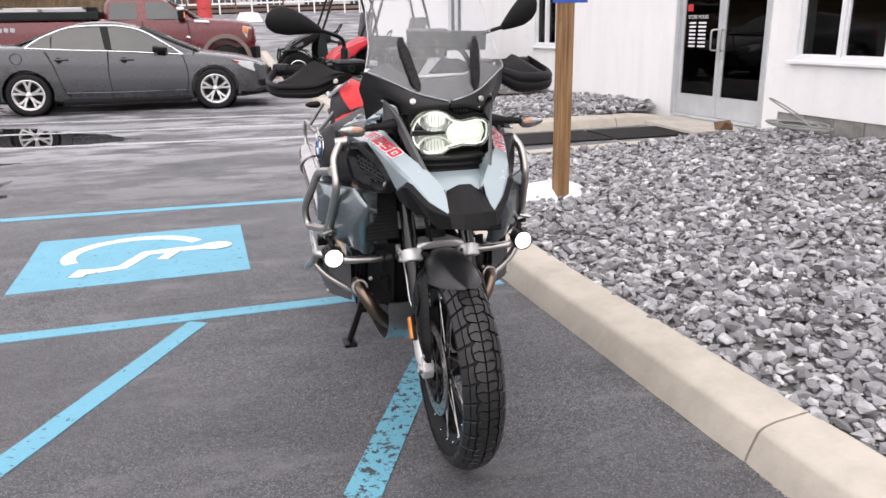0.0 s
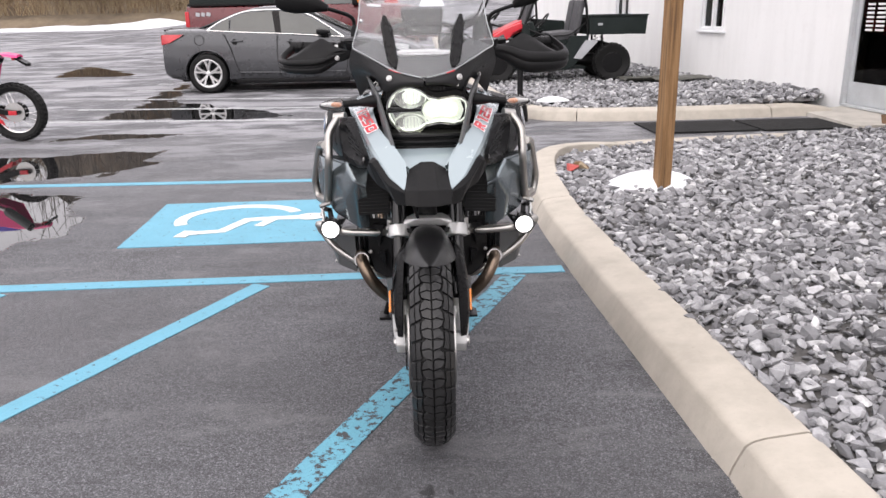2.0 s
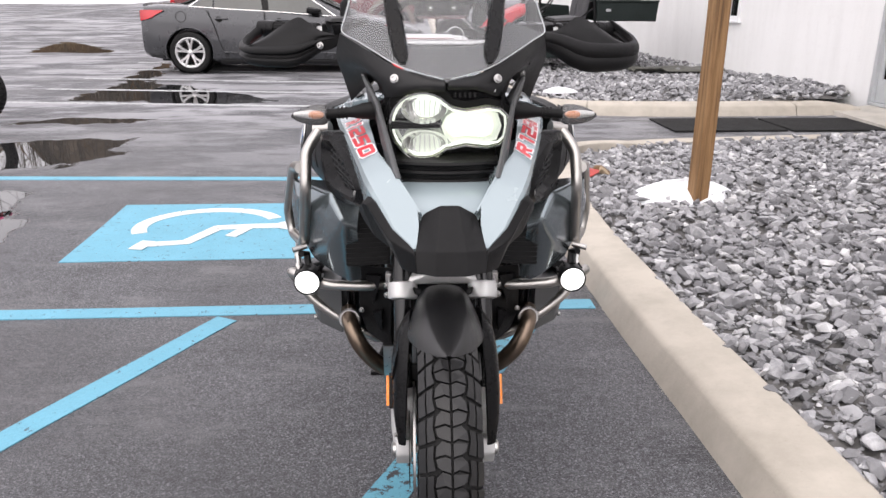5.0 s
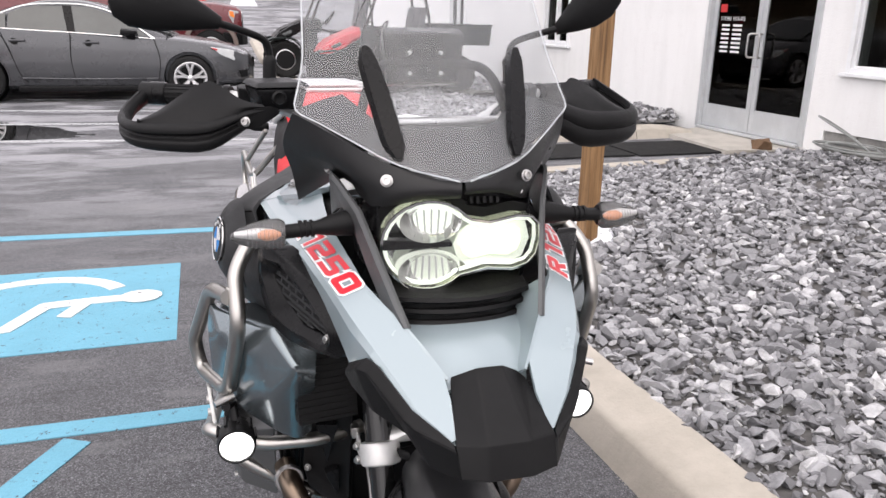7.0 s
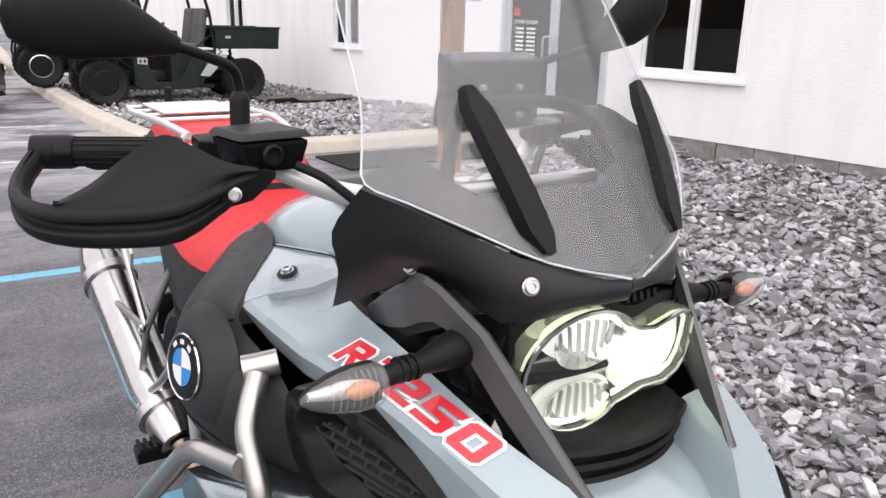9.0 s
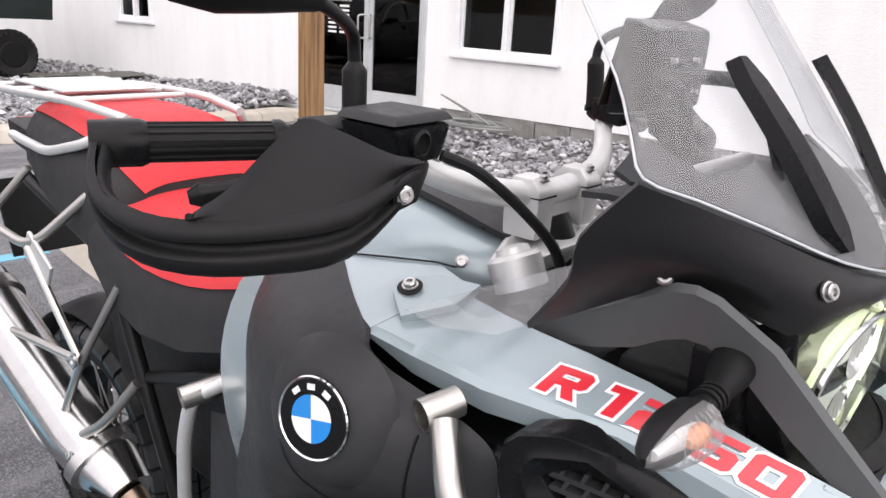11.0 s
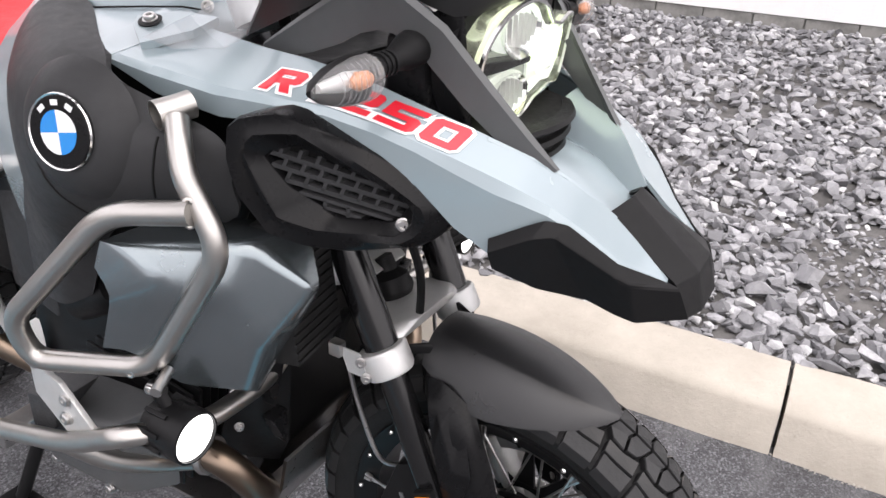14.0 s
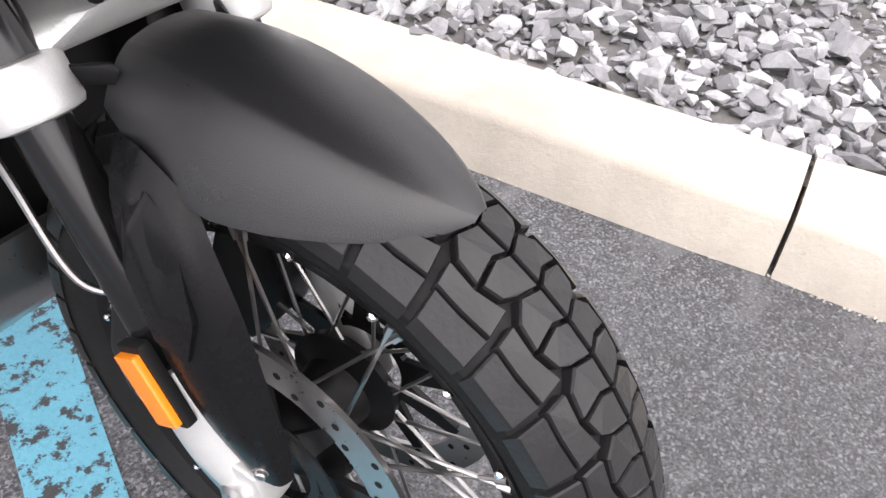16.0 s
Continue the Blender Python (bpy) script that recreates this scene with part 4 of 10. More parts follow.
scatter("kerb_crumbs", "pale concrete crumbs along the kerb's foot", kerb_foot, lambda x, y: 0.0, (0.75, 0.93, -1.4, 2.4), 4000, (0.003, 0.013), 41, SLAB)


def make_wrapper():
    """A crumpled scrap of packaging at the kerb."""
    rnd = random.Random(4)
    w = tagged(empty("litter", pose(1.2, 3.55, 0.135)), "crumpled red and tan scrap of litter on stones", "litter")
    for k, mat in enumerate((plain("faded_red_wrapper", (0.42, 0.06, 0.05), 0.5, vary=0.2), plain("tan_paper", (0.42, 0.33, 0.22), 0.8, vary=0.25), plain("brown_leaf", (0.2, 0.12, 0.06), 0.8, vary=0.3))):
        c = P(rnd.uniform(-0.06, 0.06), rnd.uniform(-0.05, 0.05), 0.04)
        part("scrap", hull([c + P(rnd.uniform(-0.07, 0.07), rnd.uniform(-0.05, 0.05), rnd.uniform(-0.035, 0.03)) for _ in range(12)], 0.002), mat, w, smooth=15)


make_wrapper()


# ---- the motorcycle ----
ICE = plain("ice_blue_grey_paint", (0.285, 0.345, 0.368), 0.24, 0.15, vary=0.008, grain=6, coat=0.6)
COWL = plain("slate_metallic_paint", (0.20, 0.232, 0.248), 0.25, 0.85, vary=0.05, grain=10, coat=0.6)
ARM_GREY = plain("granite_grey_paint", (0.095, 0.098, 0.10), 0.42, 0.35, vary=0.06, grain=60, bump=0.2, fine=700)
TITAN = plain("satin_stainless_tube", (0.48, 0.465, 0.44), 0.33, 1.0, vary=0.08, grain=40)
SILVER = plain("cast_aluminium", (0.62, 0.62, 0.61), 0.42, 0.55, vary=0.08, grain=50, bump=0.3, fine=400)
BRIGHT = plain("polished_metal", (0.72, 0.72, 0.71), 0.14, 1.0, vary=0.05)
EXHAUST = plain("heat_browned_steel", (0.22, 0.17, 0.13), 0.34, 1.0, vary=0.25, grain=14)
SEAT_RED = plain("red_seat_cover", (0.52, 0.022, 0.028), 0.62, vary=0.08, grain=30, bump=0.4, fine=500)
SEAT_BLACK = plain("black_seat_cover", (0.028, 0.028, 0.029), 0.6, vary=0.12, grain=30, bump=0.4, fine=500)
DECAL_RED = plain("red_decal", (0.60, 0.015, 0.03), 0.35, vary=0.04, coat=0.4)
DECAL_WHITE = plain("white_decal", (0.8, 0.81, 0.82), 0.35, vary=0.03, coat=0.4)
BADGE_BLUE = plain("badge_blue", (0.01, 0.22, 0.62), 0.25, vary=0.03, coat=0.5)
AMBER = plain("amber_reflector", (0.85, 0.24, 0.01), 0.25, vary=0.08, coat=0.5)
BULB = plain("amber_bulb", (0.62, 0.25, 0.11), 0.3, vary=0.05)
RED_LENS = plain("red_lens", (0.45, 0.01, 0.012), 0.15, vary=0.1, coat=0.5)
SCREEN = clear("clear_windscreen", (0.93, 0.94, 0.95), 0.02, haze=0.055, edge=1.5)
SIGNAL_LENS = clear("ribbed_signal_lens", (0.93, 0.93, 0.93), 0.06, haze=0.10, edge=1.5)
DEFLECTOR = clear("clear_deflector", (0.92, 0.93, 0.94), 0.03, haze=0.10, edge=1.5)
LENS = clear("clear_lens", (0.96, 0.97, 0.96), 0.02, haze=0.02, edge=1.45)
LAMP_ON = glowing("lit_low_beam", (0.86, 1.0, 0.66), 0.9)
LAMP_RING = glowing("lit_daylight_ring", (0.95, 1.0, 0.92), 0.42)
SPOT_ON = glowing("lit_spot_lamp", (1.0, 1.0, 0.98), 1.8)
MUDGUARD = plain("greyed_black_plastic", (0.017, 0.017, 0.018), 0.30, vary=0.16, grain=14, bump=0.3, fine=1200)
MUDGUARD.node_tree.nodes["Principled BSDF"].inputs["Specular IOR Level"].default_value = 0.6
FORK_BLACK = plain("glossy_black_fork_tube", (0.008, 0.008, 0.0085), 0.14, vary=0.05, grain=30)
FORK_BLACK.node_tree.nodes["Principled BSDF"].inputs["Specular IOR Level"].default_value = 0.5
DASH = plain("smooth_dash_plastic", (0.034, 0.0345, 0.036), 0.55, vary=0.05, grain=12)
FAIRING = plain("grained_fairing_plastic", (0.011, 0.011, 0.0115), 0.34, vary=0.12, grain=50, bump=0.25, fine=900)
FAIRING.node_tree.nodes["Principled BSDF"].inputs["Specular IOR Level"].default_value = 0.35
FIN = plain("radiator_black", (0.01, 0.01, 0.01), 0.55, vary=0.2, grain=120)

moto = tagged(empty("motorcycle", pose(0, 0, 0)), "ice-blue and black adventure motorcycle on its centre stand", "motorcycle")
AXLE_Z, REAR_Y = 0.325, 1.53


def wheel(name, y, z, tyre_r, tyre_w, rim_r, discs, rows):
    """A cross-spoked wheel: rim, tyre with blocks, spokes, hub and brake discs, turning round x."""
    across = pose(0, 0, 0, 0, 90, 0)
    w = rim_r
    prof = [(w - 0.026, -0.030), (w - 0.010, -0.036), (w, -0.044), (w + 0.006, -0.047), (w + 0.008, -0.043), (w - 0.002, -0.030), (w - 0.012, 0.0), (w - 0.002, 0.030), (w + 0.008, 0.043), (w + 0.006, 0.047), (w, 0.044), (w - 0.010, 0.036), (w - 0.026, 0.030), (w - 0.028, 0.0)]
    k = tyre_w / 0.12
    ring = part(name, lathe([(r, h * k) for r, h in prof] + [(w - 0.026, -0.030 * k)], 72, across, caps=False), BLACK_METAL, moto, "black spoked rim with bright nipples")
    ring.location = (0, y, z)
    # the tyre's carcass
    t, hw = tyre_r - 0.010, tyre_w / 2
    prof = [(w + 0.004, -0.040 * k), (w + 0.018, -hw * 0.90), (w + 0.04, -hw * 0.985), (t - 0.034, -hw * 0.97), (t - 0.018, -hw * 0.80), (t - 0.006, -hw * 0.5), (t, 0), (t - 0.006, hw * 0.5), (t - 0.018, hw * 0.80), (t - 0.034, hw * 0.97), (w + 0.04, hw * 0.985), (w + 0.018, hw * 0.90), (w + 0.004, 0.040 * k)]
    part("tyre", lathe(prof, 96, across, caps=False), RUBBER, ring, "black dual-sport tyre with chunky tread", 60)

    def block(name_, outline, arc_r):
        """A tread block: outline in (across, along) on the crown, bent over the tyre."""
        bm = bmesh.new()

        def place(u, v, lift):
            q = u / hw
            rr = t - 0.034 * abs(q) ** 2.6 + lift - (0.0015 if lift > 0 else 0.006)
            a = v / t
            return (u, -rr * math.sin(a), rr * math.cos(a))

        n = len(outline)
        cu, cv = sum(p[0] for p in outline) / n, sum(p[1] for p in outline) / n
        low = [bm.verts.new(place(u, v, 0)) for u, v in outline]
        mid = [bm.verts.new(place(u, v, 0.0085)) for u, v in outline]
        top = [bm.verts.new(place(cu + (u - cu) * 0.95, cv + (v - cv) * 0.95, 0.0105)) for u, v in outline]
        for a, b in ((low, mid), (mid, top)):
            for i in range(n):
                j = (i + 1) % n
                bm.faces.new((a[i], a[j], b[j], b[i]))
        bm.faces.new(top)
        bmesh.ops.recalc_face_normals(bm, faces=bm.faces[:])
        me = bpy.data.meshes.new(name_)
        bm.to_mesh(me)
        bm.free()
        me.materials.append(RUBBER_DUSTY)
        return me

    pitch = 2 * math.pi * t / rows
    p = pitch
    kinds = []
    for s in (-1, 1):
        blocks = (
            [(0.0018, -0.46), (0.0180, -0.56), (0.0290, -0.36), (0.0315, -0.02), (0.0120, -0.11), (0.0018, -0.03)],
            [(0.0018, 0.03), (0.0120, -0.05), (0.0300, 0.04), (0.0270, 0.30), (0.0200, 0.39), (0.0018, 0.49)],
            [(0.0330, -0.42), (0.0450, -0.36), (0.0460, 0.04), (0.0448, 0.52), (0.0300, 0.43), (0.0348, 0.00)],
            [(0.0472, -0.33), (0.0605, -0.26), (0.0608, 0.14), (0.0605, 0.60), (0.0468, 0.54), (0.0482, 0.08)])
        for o in blocks:
            o = [(u * s * k, v * p) for u, v in o]
            kinds.append((block("tread_block", o[::-1] if s > 0 else o, t), 0.5 * (s > 0)))
    for i in range(rows):
        for me, shift in kinds:
            shared("tread_block", me, ring, Matrix.Rotation(2 * math.pi * (i + shift) / rows, 4, "X"))
    # spokes from the hub's flanges to the rim's edges
    def rod(a, b, r):
        me = bpy.data.meshes.new("spoke")
        bm = tube([a, b], r, 6)
        tube([Vector(b) - (Vector(b) - Vector(a)).normalized() * 0.012, b], r * 1.9, 6, bm)
        bm.to_mesh(me)
        bm.free()
        me.materials.append(STEEL)
        return me

    lean = radians(24)
    for s in (-1, 1):
        for d in (-1, 1):
            me = rod((0.036 * s, 0.055 * math.sin(-d * lean), 0.055 * math.cos(lean)), (0.038 * s * k, (w - 0.006) * math.sin(d * radians(5.5)), (w - 0.006) * math.cos(radians(5.5))), 0.0021)
            for i in range(10):
                shared("spoke", me, ring, Matrix.Rotation(2 * math.pi * (i + 0.25 * s + 0.12 * d) / 10, 4, "X"))
    nip = bpy.data.meshes.new("nipple")
    bm = lathe([(0.0042, 0), (0.0042, 0.003), (0.002, 0.005)], 8)
    bm.to_mesh(nip)
    bm.free()
    nip.materials.append(BRIGHT)
    for s in (-1, 1):
        for i in range(20):
            shared("nipple", nip, ring, Matrix.Rotation(2 * math.pi * (i + 0.25) / 20, 4, "X") @ pose(0.0435 * s * k, 0, w - 0.004, 0, 90 * s, 0))
    part("hub", lathe([(0.018, -0.062), (0.034, -0.058), (0.060, -0.042), (0.062, -0.032), (0.040, -0.022), (0.036, 0), (0.040, 0.022), (0.062, 0.032), (0.060, 0.042), (0.034, 0.058), (0.018, 0.062)], 32, across), BLACK_METAL, ring)
    for s, r in discs:
        x = 0.071 * s
        prof = [(r - 0.036, x - 0.0025), (r, x - 0.0025), (r, x + 0.0025), (r - 0.036, x + 0.0025), (r - 0.036, x - 0.0025)]
        d = part("brake_disc", lathe(prof, 64, across, caps=False), STEEL, ring, "steel brake disc with drilled holes")
        hole = bpy.data.meshes.new("disc_hole")
        bm = lathe([(0.0038, -0.0028), (0.0038, 0.0028)], 8)
        bm.to_mesh(hole)
        bm.free()
        hole.materials.append(FIN)
        for i in range(42):
            shared("disc_hole", hole, ring, Matrix.Rotation(2 * math.pi * i / 42, 4, "X") @ pose(x, 0, r - 0.008 - 0.010 * (i % 3), 0, 90, 0))
        for i in range(10):
            turn = Matrix.Rotation(2 * math.pi * i / 10, 4, "X")
            part("carrier_arm", hull([turn @ P(x + e, sy * wy, zz) for e in (-0.003, 0.003) for sy in (-1, 1) for wy, zz in ((0.016, 0.045), (0.007, r - 0.034))], 0), BLACK_METAL, ring)
        bm = bmesh.new()
        lathe([(0.046, x - 0.004), (0.056, x - 0.004), (0.056, x + 0.004), (0.046, x + 0.004), (0.046, x - 0.004)], 32, across, bm, False)
        part("disc_carrier", bm, BLACK_METAL, ring)
    if discs[0][1] > 0.14:
        part("sensor_ring", lathe([(0.07, -0.083), (0.088, -0.083), (0.088, -0.081), (0.07, -0.081), (0.07, -0.083)], 40, across, caps=False), BLACK_METAL, ring)
    return ring


wheel("front_wheel", 0, AXLE_Z, 0.330, 0.125, 0.243, ((-1, 0.153), (1, 0.153)), 36)
wheel("rear_wheel", REAR_Y, 0.318, 0.322, 0.170, 0.218, ((1, 0.138),), 32)


def both(fn):
    for s in (-1, 1):
        fn(s)


def bolt(parent, where, way, r=0.009):
    """A socket-head screw with a dark hole."""
    r *= 0.72
    m = Matrix.Translation(where) @ Vector(way).to_track_quat("Z", "Y").to_matrix().to_4x4()
    b = part("screw", lathe([(r * 1.25, -0.001), (r * 1.25, 0.001), (r, 0.0015), (r, 0.005), (r * 0.85, 0.006), (r * 0.5, 0.006), (r * 0.42, 0.003)], 14, m), STEEL, parent, "bright socket-head screw")
    return b


def fork_at(z, x=0.095):
    """The point of a fork leg's centre line at a height."""
    return P(x, 0.160 + (z - 0.65) * 0.44, z)


def make_fork(s):
    x = 0.095 * s
    leg = part("fork_leg", tube([fork_at(0.36, x), fork_at(0.66, x)], 0.0215, 24), FORK_BLACK, moto, "black lower fork tube")
    part("fork_tube", tube([fork_at(0.655, x), fork_at(1.06, x)], 0.0245, 24), FORK_BLACK, moto)
    # silver foot with the axle clamp
    foot = tube([fork_at(0.445, x), fork_at(0.41, x), fork_at(0.36, x), P(x, 0.008, 0.33)], [0.029, 0.031, 0.029, 0.024], 20)
    hull([P(x + dx, y, z) for dx in (-0.018, 0.018) for y, z in ((-0.030, 0.325), (-0.018, 0.296), (0.02, 0.292), (0.035, 0.33), (0.03, 0.365), (-0.02, 0.36))], 0.006, foot)
    f = part("fork_foot", foot, SILVER, leg, "silver cast fork foot")
    part("axle_nut", lathe([(0.017, 0), (0.017, 0.008), (0.011, 0.012), (0.008, 0.009)], 20, pose(x + 0.017 * s, 0, AXLE_Z, 0, 90 * s, 0)), STEEL, leg)
    # bridge clamp
    m = Matrix.Translation(fork_at(0.652, x)) @ P(0, 0.454, 0.891).to_track_quat("Z", "X").to_matrix().to_4x4()
    c = part("fork_clamp", lathe([(0.026, -0.021), (0.033, -0.019), (0.035, -0.015), (0.035, 0.015), (0.033, 0.019), (0.026, 0.021)], 28, m), SILVER, moto, "silver cast fork clamp")
    part("clamp_lug", hull([P(x + s * 0.024 + a, 0.186 + b + c2 * 0.4, 0.652 + c2) for a in (-0.006, 0.010 * s) for b in (-0.012, 0.022) for c2 in (-0.018, 0.018)], 0.005), SILVER, c)
    part("sensor_plug", hull([P(x + s * (0.026 + dx), 0.214 + dy, 0.668 + dz) for dx in (0, 0.016) for dy in (-0.006, 0.014) for dz in (-0.012, 0.010)], 0.004), STEEL, c)
    for dz in (-0.011, 0.011):
        bolt(c, P(x + s * 0.0375, 0.172 + dz * 0.4, 0.650 + dz), (s, -0.6, 0.1), 0.0085)
    # plastic guard before the leg, with a long scoop
    g = [[P(s * d, yy, zz) for d, yy, zz in row] for row in (
        [(0.074, 0.104, 0.632), (0.078, 0.078, 0.634), (0.080, 0.050, 0.622), (0.079, 0.028, 0.606)],
        [(0.100, 0.089, 0.600), (0.103, 0.062, 0.600), (0.098, 0.030, 0.590), (0.082, 0.016, 0.578)],
        [(0.112, 0.070, 0.540), (0.115, 0.044, 0.538), (0.108, 0.010, 0.530), (0.086, -0.008, 0.524)],
        [(0.117, 0.048, 0.475), (0.119, 0.022, 0.472), (0.112, -0.010, 0.466), (0.089, -0.026, 0.464)],
        [(0.116, 0.020, 0.420), (0.117, -0.002, 0.418), (0.111, -0.028, 0.414), (0.091, -0.040, 0.412)],
        [(0.108, -0.008, 0.366), (0.109, -0.022, 0.364), (0.105, -0.040, 0.362), (0.092, -0.046, 0.362)])]
    gd = part("fork_guard", patch(g, 0.006, 4), BLACK_SATIN, moto, "matt black plastic fork guard", 40)
    part("guard_scoop", facets({"a": (0.092, 0.088, 0.612), "b": (0.094, 0.056, 0.614), "c": (0.096, 0.036, 0.598), "d": (0.116, 0.010, 0.532), "e": (0.121, 0.018, 0.494), "f": (0.122, 0.048, 0.500), "g": (0.117, 0.070, 0.552), "h": (0.121, 0.036, 0.532), "k": (0.113, 0.062, 0.590)}, ("a b k", "b c h k", "c d h", "d e h", "e f h", "f g k h", "g a k"), 0.006, (1, -0.6, 0.1), s, 0.003), BLACK_SATIN, gd, "", 30)
    bolt(gd, P(s * 0.110, -0.028, 0.380), (s, -0.5, 0), 0.007)
    # amber reflector on its holder
    mr = Matrix.Translation(P(s * 0.122, 0.060, 0.443)) @ Matrix.Rotation(radians(-27), 4, "X")
    hold = part("reflector_holder", boxed((0.012, 0.032, 0.082), mr, 0.003), BLACK, leg)
    part("reflector", boxed((0.008, 0.027, 0.070), mr @ pose(0.009 * s, 0, 0), 0.002), AMBER, leg, "amber side reflector with fine ribs")
    # radial caliper behind the leg
    cal = hull([P(x * 0.60 + dx * s, y, z) for dx in (-0.026, 0.034) for y, z in ((0.085, 0.50), (0.145, 0.47), (0.175, 0.38), (0.165, 0.32), (0.12, 0.31), (0.085, 0.36), (0.07, 0.44))], 0.010)
    cp = part("brake_caliper", cal, BLACK_METAL, moto, "black radial brake caliper")
    for y, z in ((0.10, 0.462), (0.135, 0.345)):
        bolt(cp, P(x * 0.60 + 0.034 * s, y, z), (s, 0, 0), 0.010)
    part("caliper_mark", boxed((0.001, 0.007, 0.034), pose(x * 0.6 + 0.0345 * s, 0.128, 0.405, -18), 0), STEEL, cp)
    # brake hose
    hose = curve_through([fork_at(0.64, x) + P(s * 0.02, 0.055, 0), P(x + 0.012 * s, 0.20, 0.57), P(x + 0.006 * s, 0.165, 0.48), P(x * 0.72, 0.135, 0.455)], 8)
    part("brake_hose", tube(hose, 0.0036, 8), STEEL, leg, "grey braided brake hose")


both(make_fork)
part("axle", tube([(-0.118, 0, AXLE_Z), (0.118, 0, AXLE_Z)], 0.010, 16), STEEL, moto)
bridge = hull([P(sx * x, y, z) for sx in (-1, 1) for x, y, z in ((0.09, 0.15, 0.672), (0.09, 0.21, 0.655), (0.05, 0.25, 0.66), (0.05, 0.25, 0.69), (0.04, 0.14, 0.70), (0.09, 0.17, 0.69))], 0.008)
part("fork_bridge", bridge, SILVER, moto, "silver cast fork bridge")
part("ball_joint", lathe([(0.03, 0), (0.034, 0.01), (0.030, 0.03), (0.018, 0.04), (0.015, 0.06)], 20, pose(0, 0.215, 0.69, -20)), BLACK, moto)
arm = hull([P(sx * x, y, z) for sx in (-1, 1) for x, y, z in ((0.05, 0.22, 0.735), (0.05, 0.25, 0.715), (0.10, 0.48, 0.66), (0.10, 0.52, 0.69), (0.09, 0.50, 0.72), (0.04, 0.25, 0.75))], 0.008)
part("telelever_arm", arm, SILVER, moto, "silver cast wishbone arm")
# shock absorber with its spring
spring = [(0.045 * math.cos(a), 0.36 + 0.045 * math.sin(a) + 0.05 * (a / 37.7), 0.72 + 0.17 * a / 37.7) for a in np.linspace(0, 37.7, 120)]
sh = part("shock", tube([(0, 0.345, 0.68), (0, 0.42, 0.93)], 0.026, 18), BLACK_METAL, moto)
part("spring", tube(spring, 0.006, 8), SILVER, sh, "pale coil spring")

# front mudguard over the wheel: a flat ridge, two creases and falling sides
rows = []
for y, ridge, hw, edge in ((0.124, 0.682, 0.064, 0.640), (0.080, 0.688, 0.076, 0.620), (0.032, 0.687, 0.084, 0.6055), (-0.010, 0.681, 0.082, 0.608), (-0.050, 0.671, 0.073, 0.613), (-0.085, 0.659, 0.058, 0.617), (-0.110, 0.649, 0.042, 0.620), (-0.130, 0.639, 0.024, 0.624), (-0.142, 0.631, 0.008, 0.628)):
    row = []
    for q in (-1.0, -0.97, -0.86, -0.70, -0.56, -0.48, -0.25, 0.0, 0.25, 0.48, 0.56, 0.70, 0.86, 0.97, 1.0):
        a = abs(q)
        drop = float(np.interp(a, (0, 0.25, 0.48, 0.56, 0.70, 0.86, 0.97, 1.0), (0, 0.025, 0.10, 0.15, 0.31, 0.60, 0.90, 1.0)))
        row.append(P(hw * q, y, ridge - (ridge - edge) * drop))
    rows.append(row)
mud = part("front_mudguard", patch(rows, 0.004, 2), MUDGUARD, moto, "matt black plastic front mudguard", 50)
both(lambda s: part("mudguard_stay", hull([P(s * x, y, z) for x, y, z in ((0.052, 0.120, 0.672), (0.052, 0.110, 0.668), (0.074, 0.160, 0.664), (0.074, 0.145, 0.668), (0.056, 0.115, 0.655), (0.074, 0.155, 0.648))], 0.004), BLACK, mud))

# ---- beak, wings and nose ----
WING_TOP = ((0.140, 0.470, 1.078), (0.156, 0.400, 1.072), (0.163, 0.300, 1.062), (0.168, 0.180, 1.058), (0.139, 0.015, 1.010), (0.094, -0.055, 0.9724), (0.056, -0.108, 0.924), (0.064, -0.174, 0.8715))
WING_CREASE = ((0.255, 0.470, 1.050), (0.2665, 0.420, 1.047), (0.243, 0.280, 1.028), (0.215, 0.143, 1.0245), (0.202, 0.091, 1.0105), (0.183, 0.029, 0.9906), (0.168, -0.028, 0.971), (0.147, -0.082, 0.9457), (0.109, -0.134, 0.894), (0.068, -0.178, 0.8675))
WING_LOW = ((0.250, 0.470, 1.040), (0.264, 0.420, 1.040), (0.249, 0.3685, 1.0117), (0.237, 0.287, 0.9987), (0.232, 0.225, 1.004), (0.216, 0.160, 0.996), (0.204, 0.110, 0.980), (0.189, 0.067, 0.958), (0.173, 0.028, 0.915), (0.166, -0.012, 0.893), (0.148, -0.066, 0.908), (0.128, -0.100, 0.890), (0.100, -0.134, 0.872), (0.064, -0.176, 0.862))
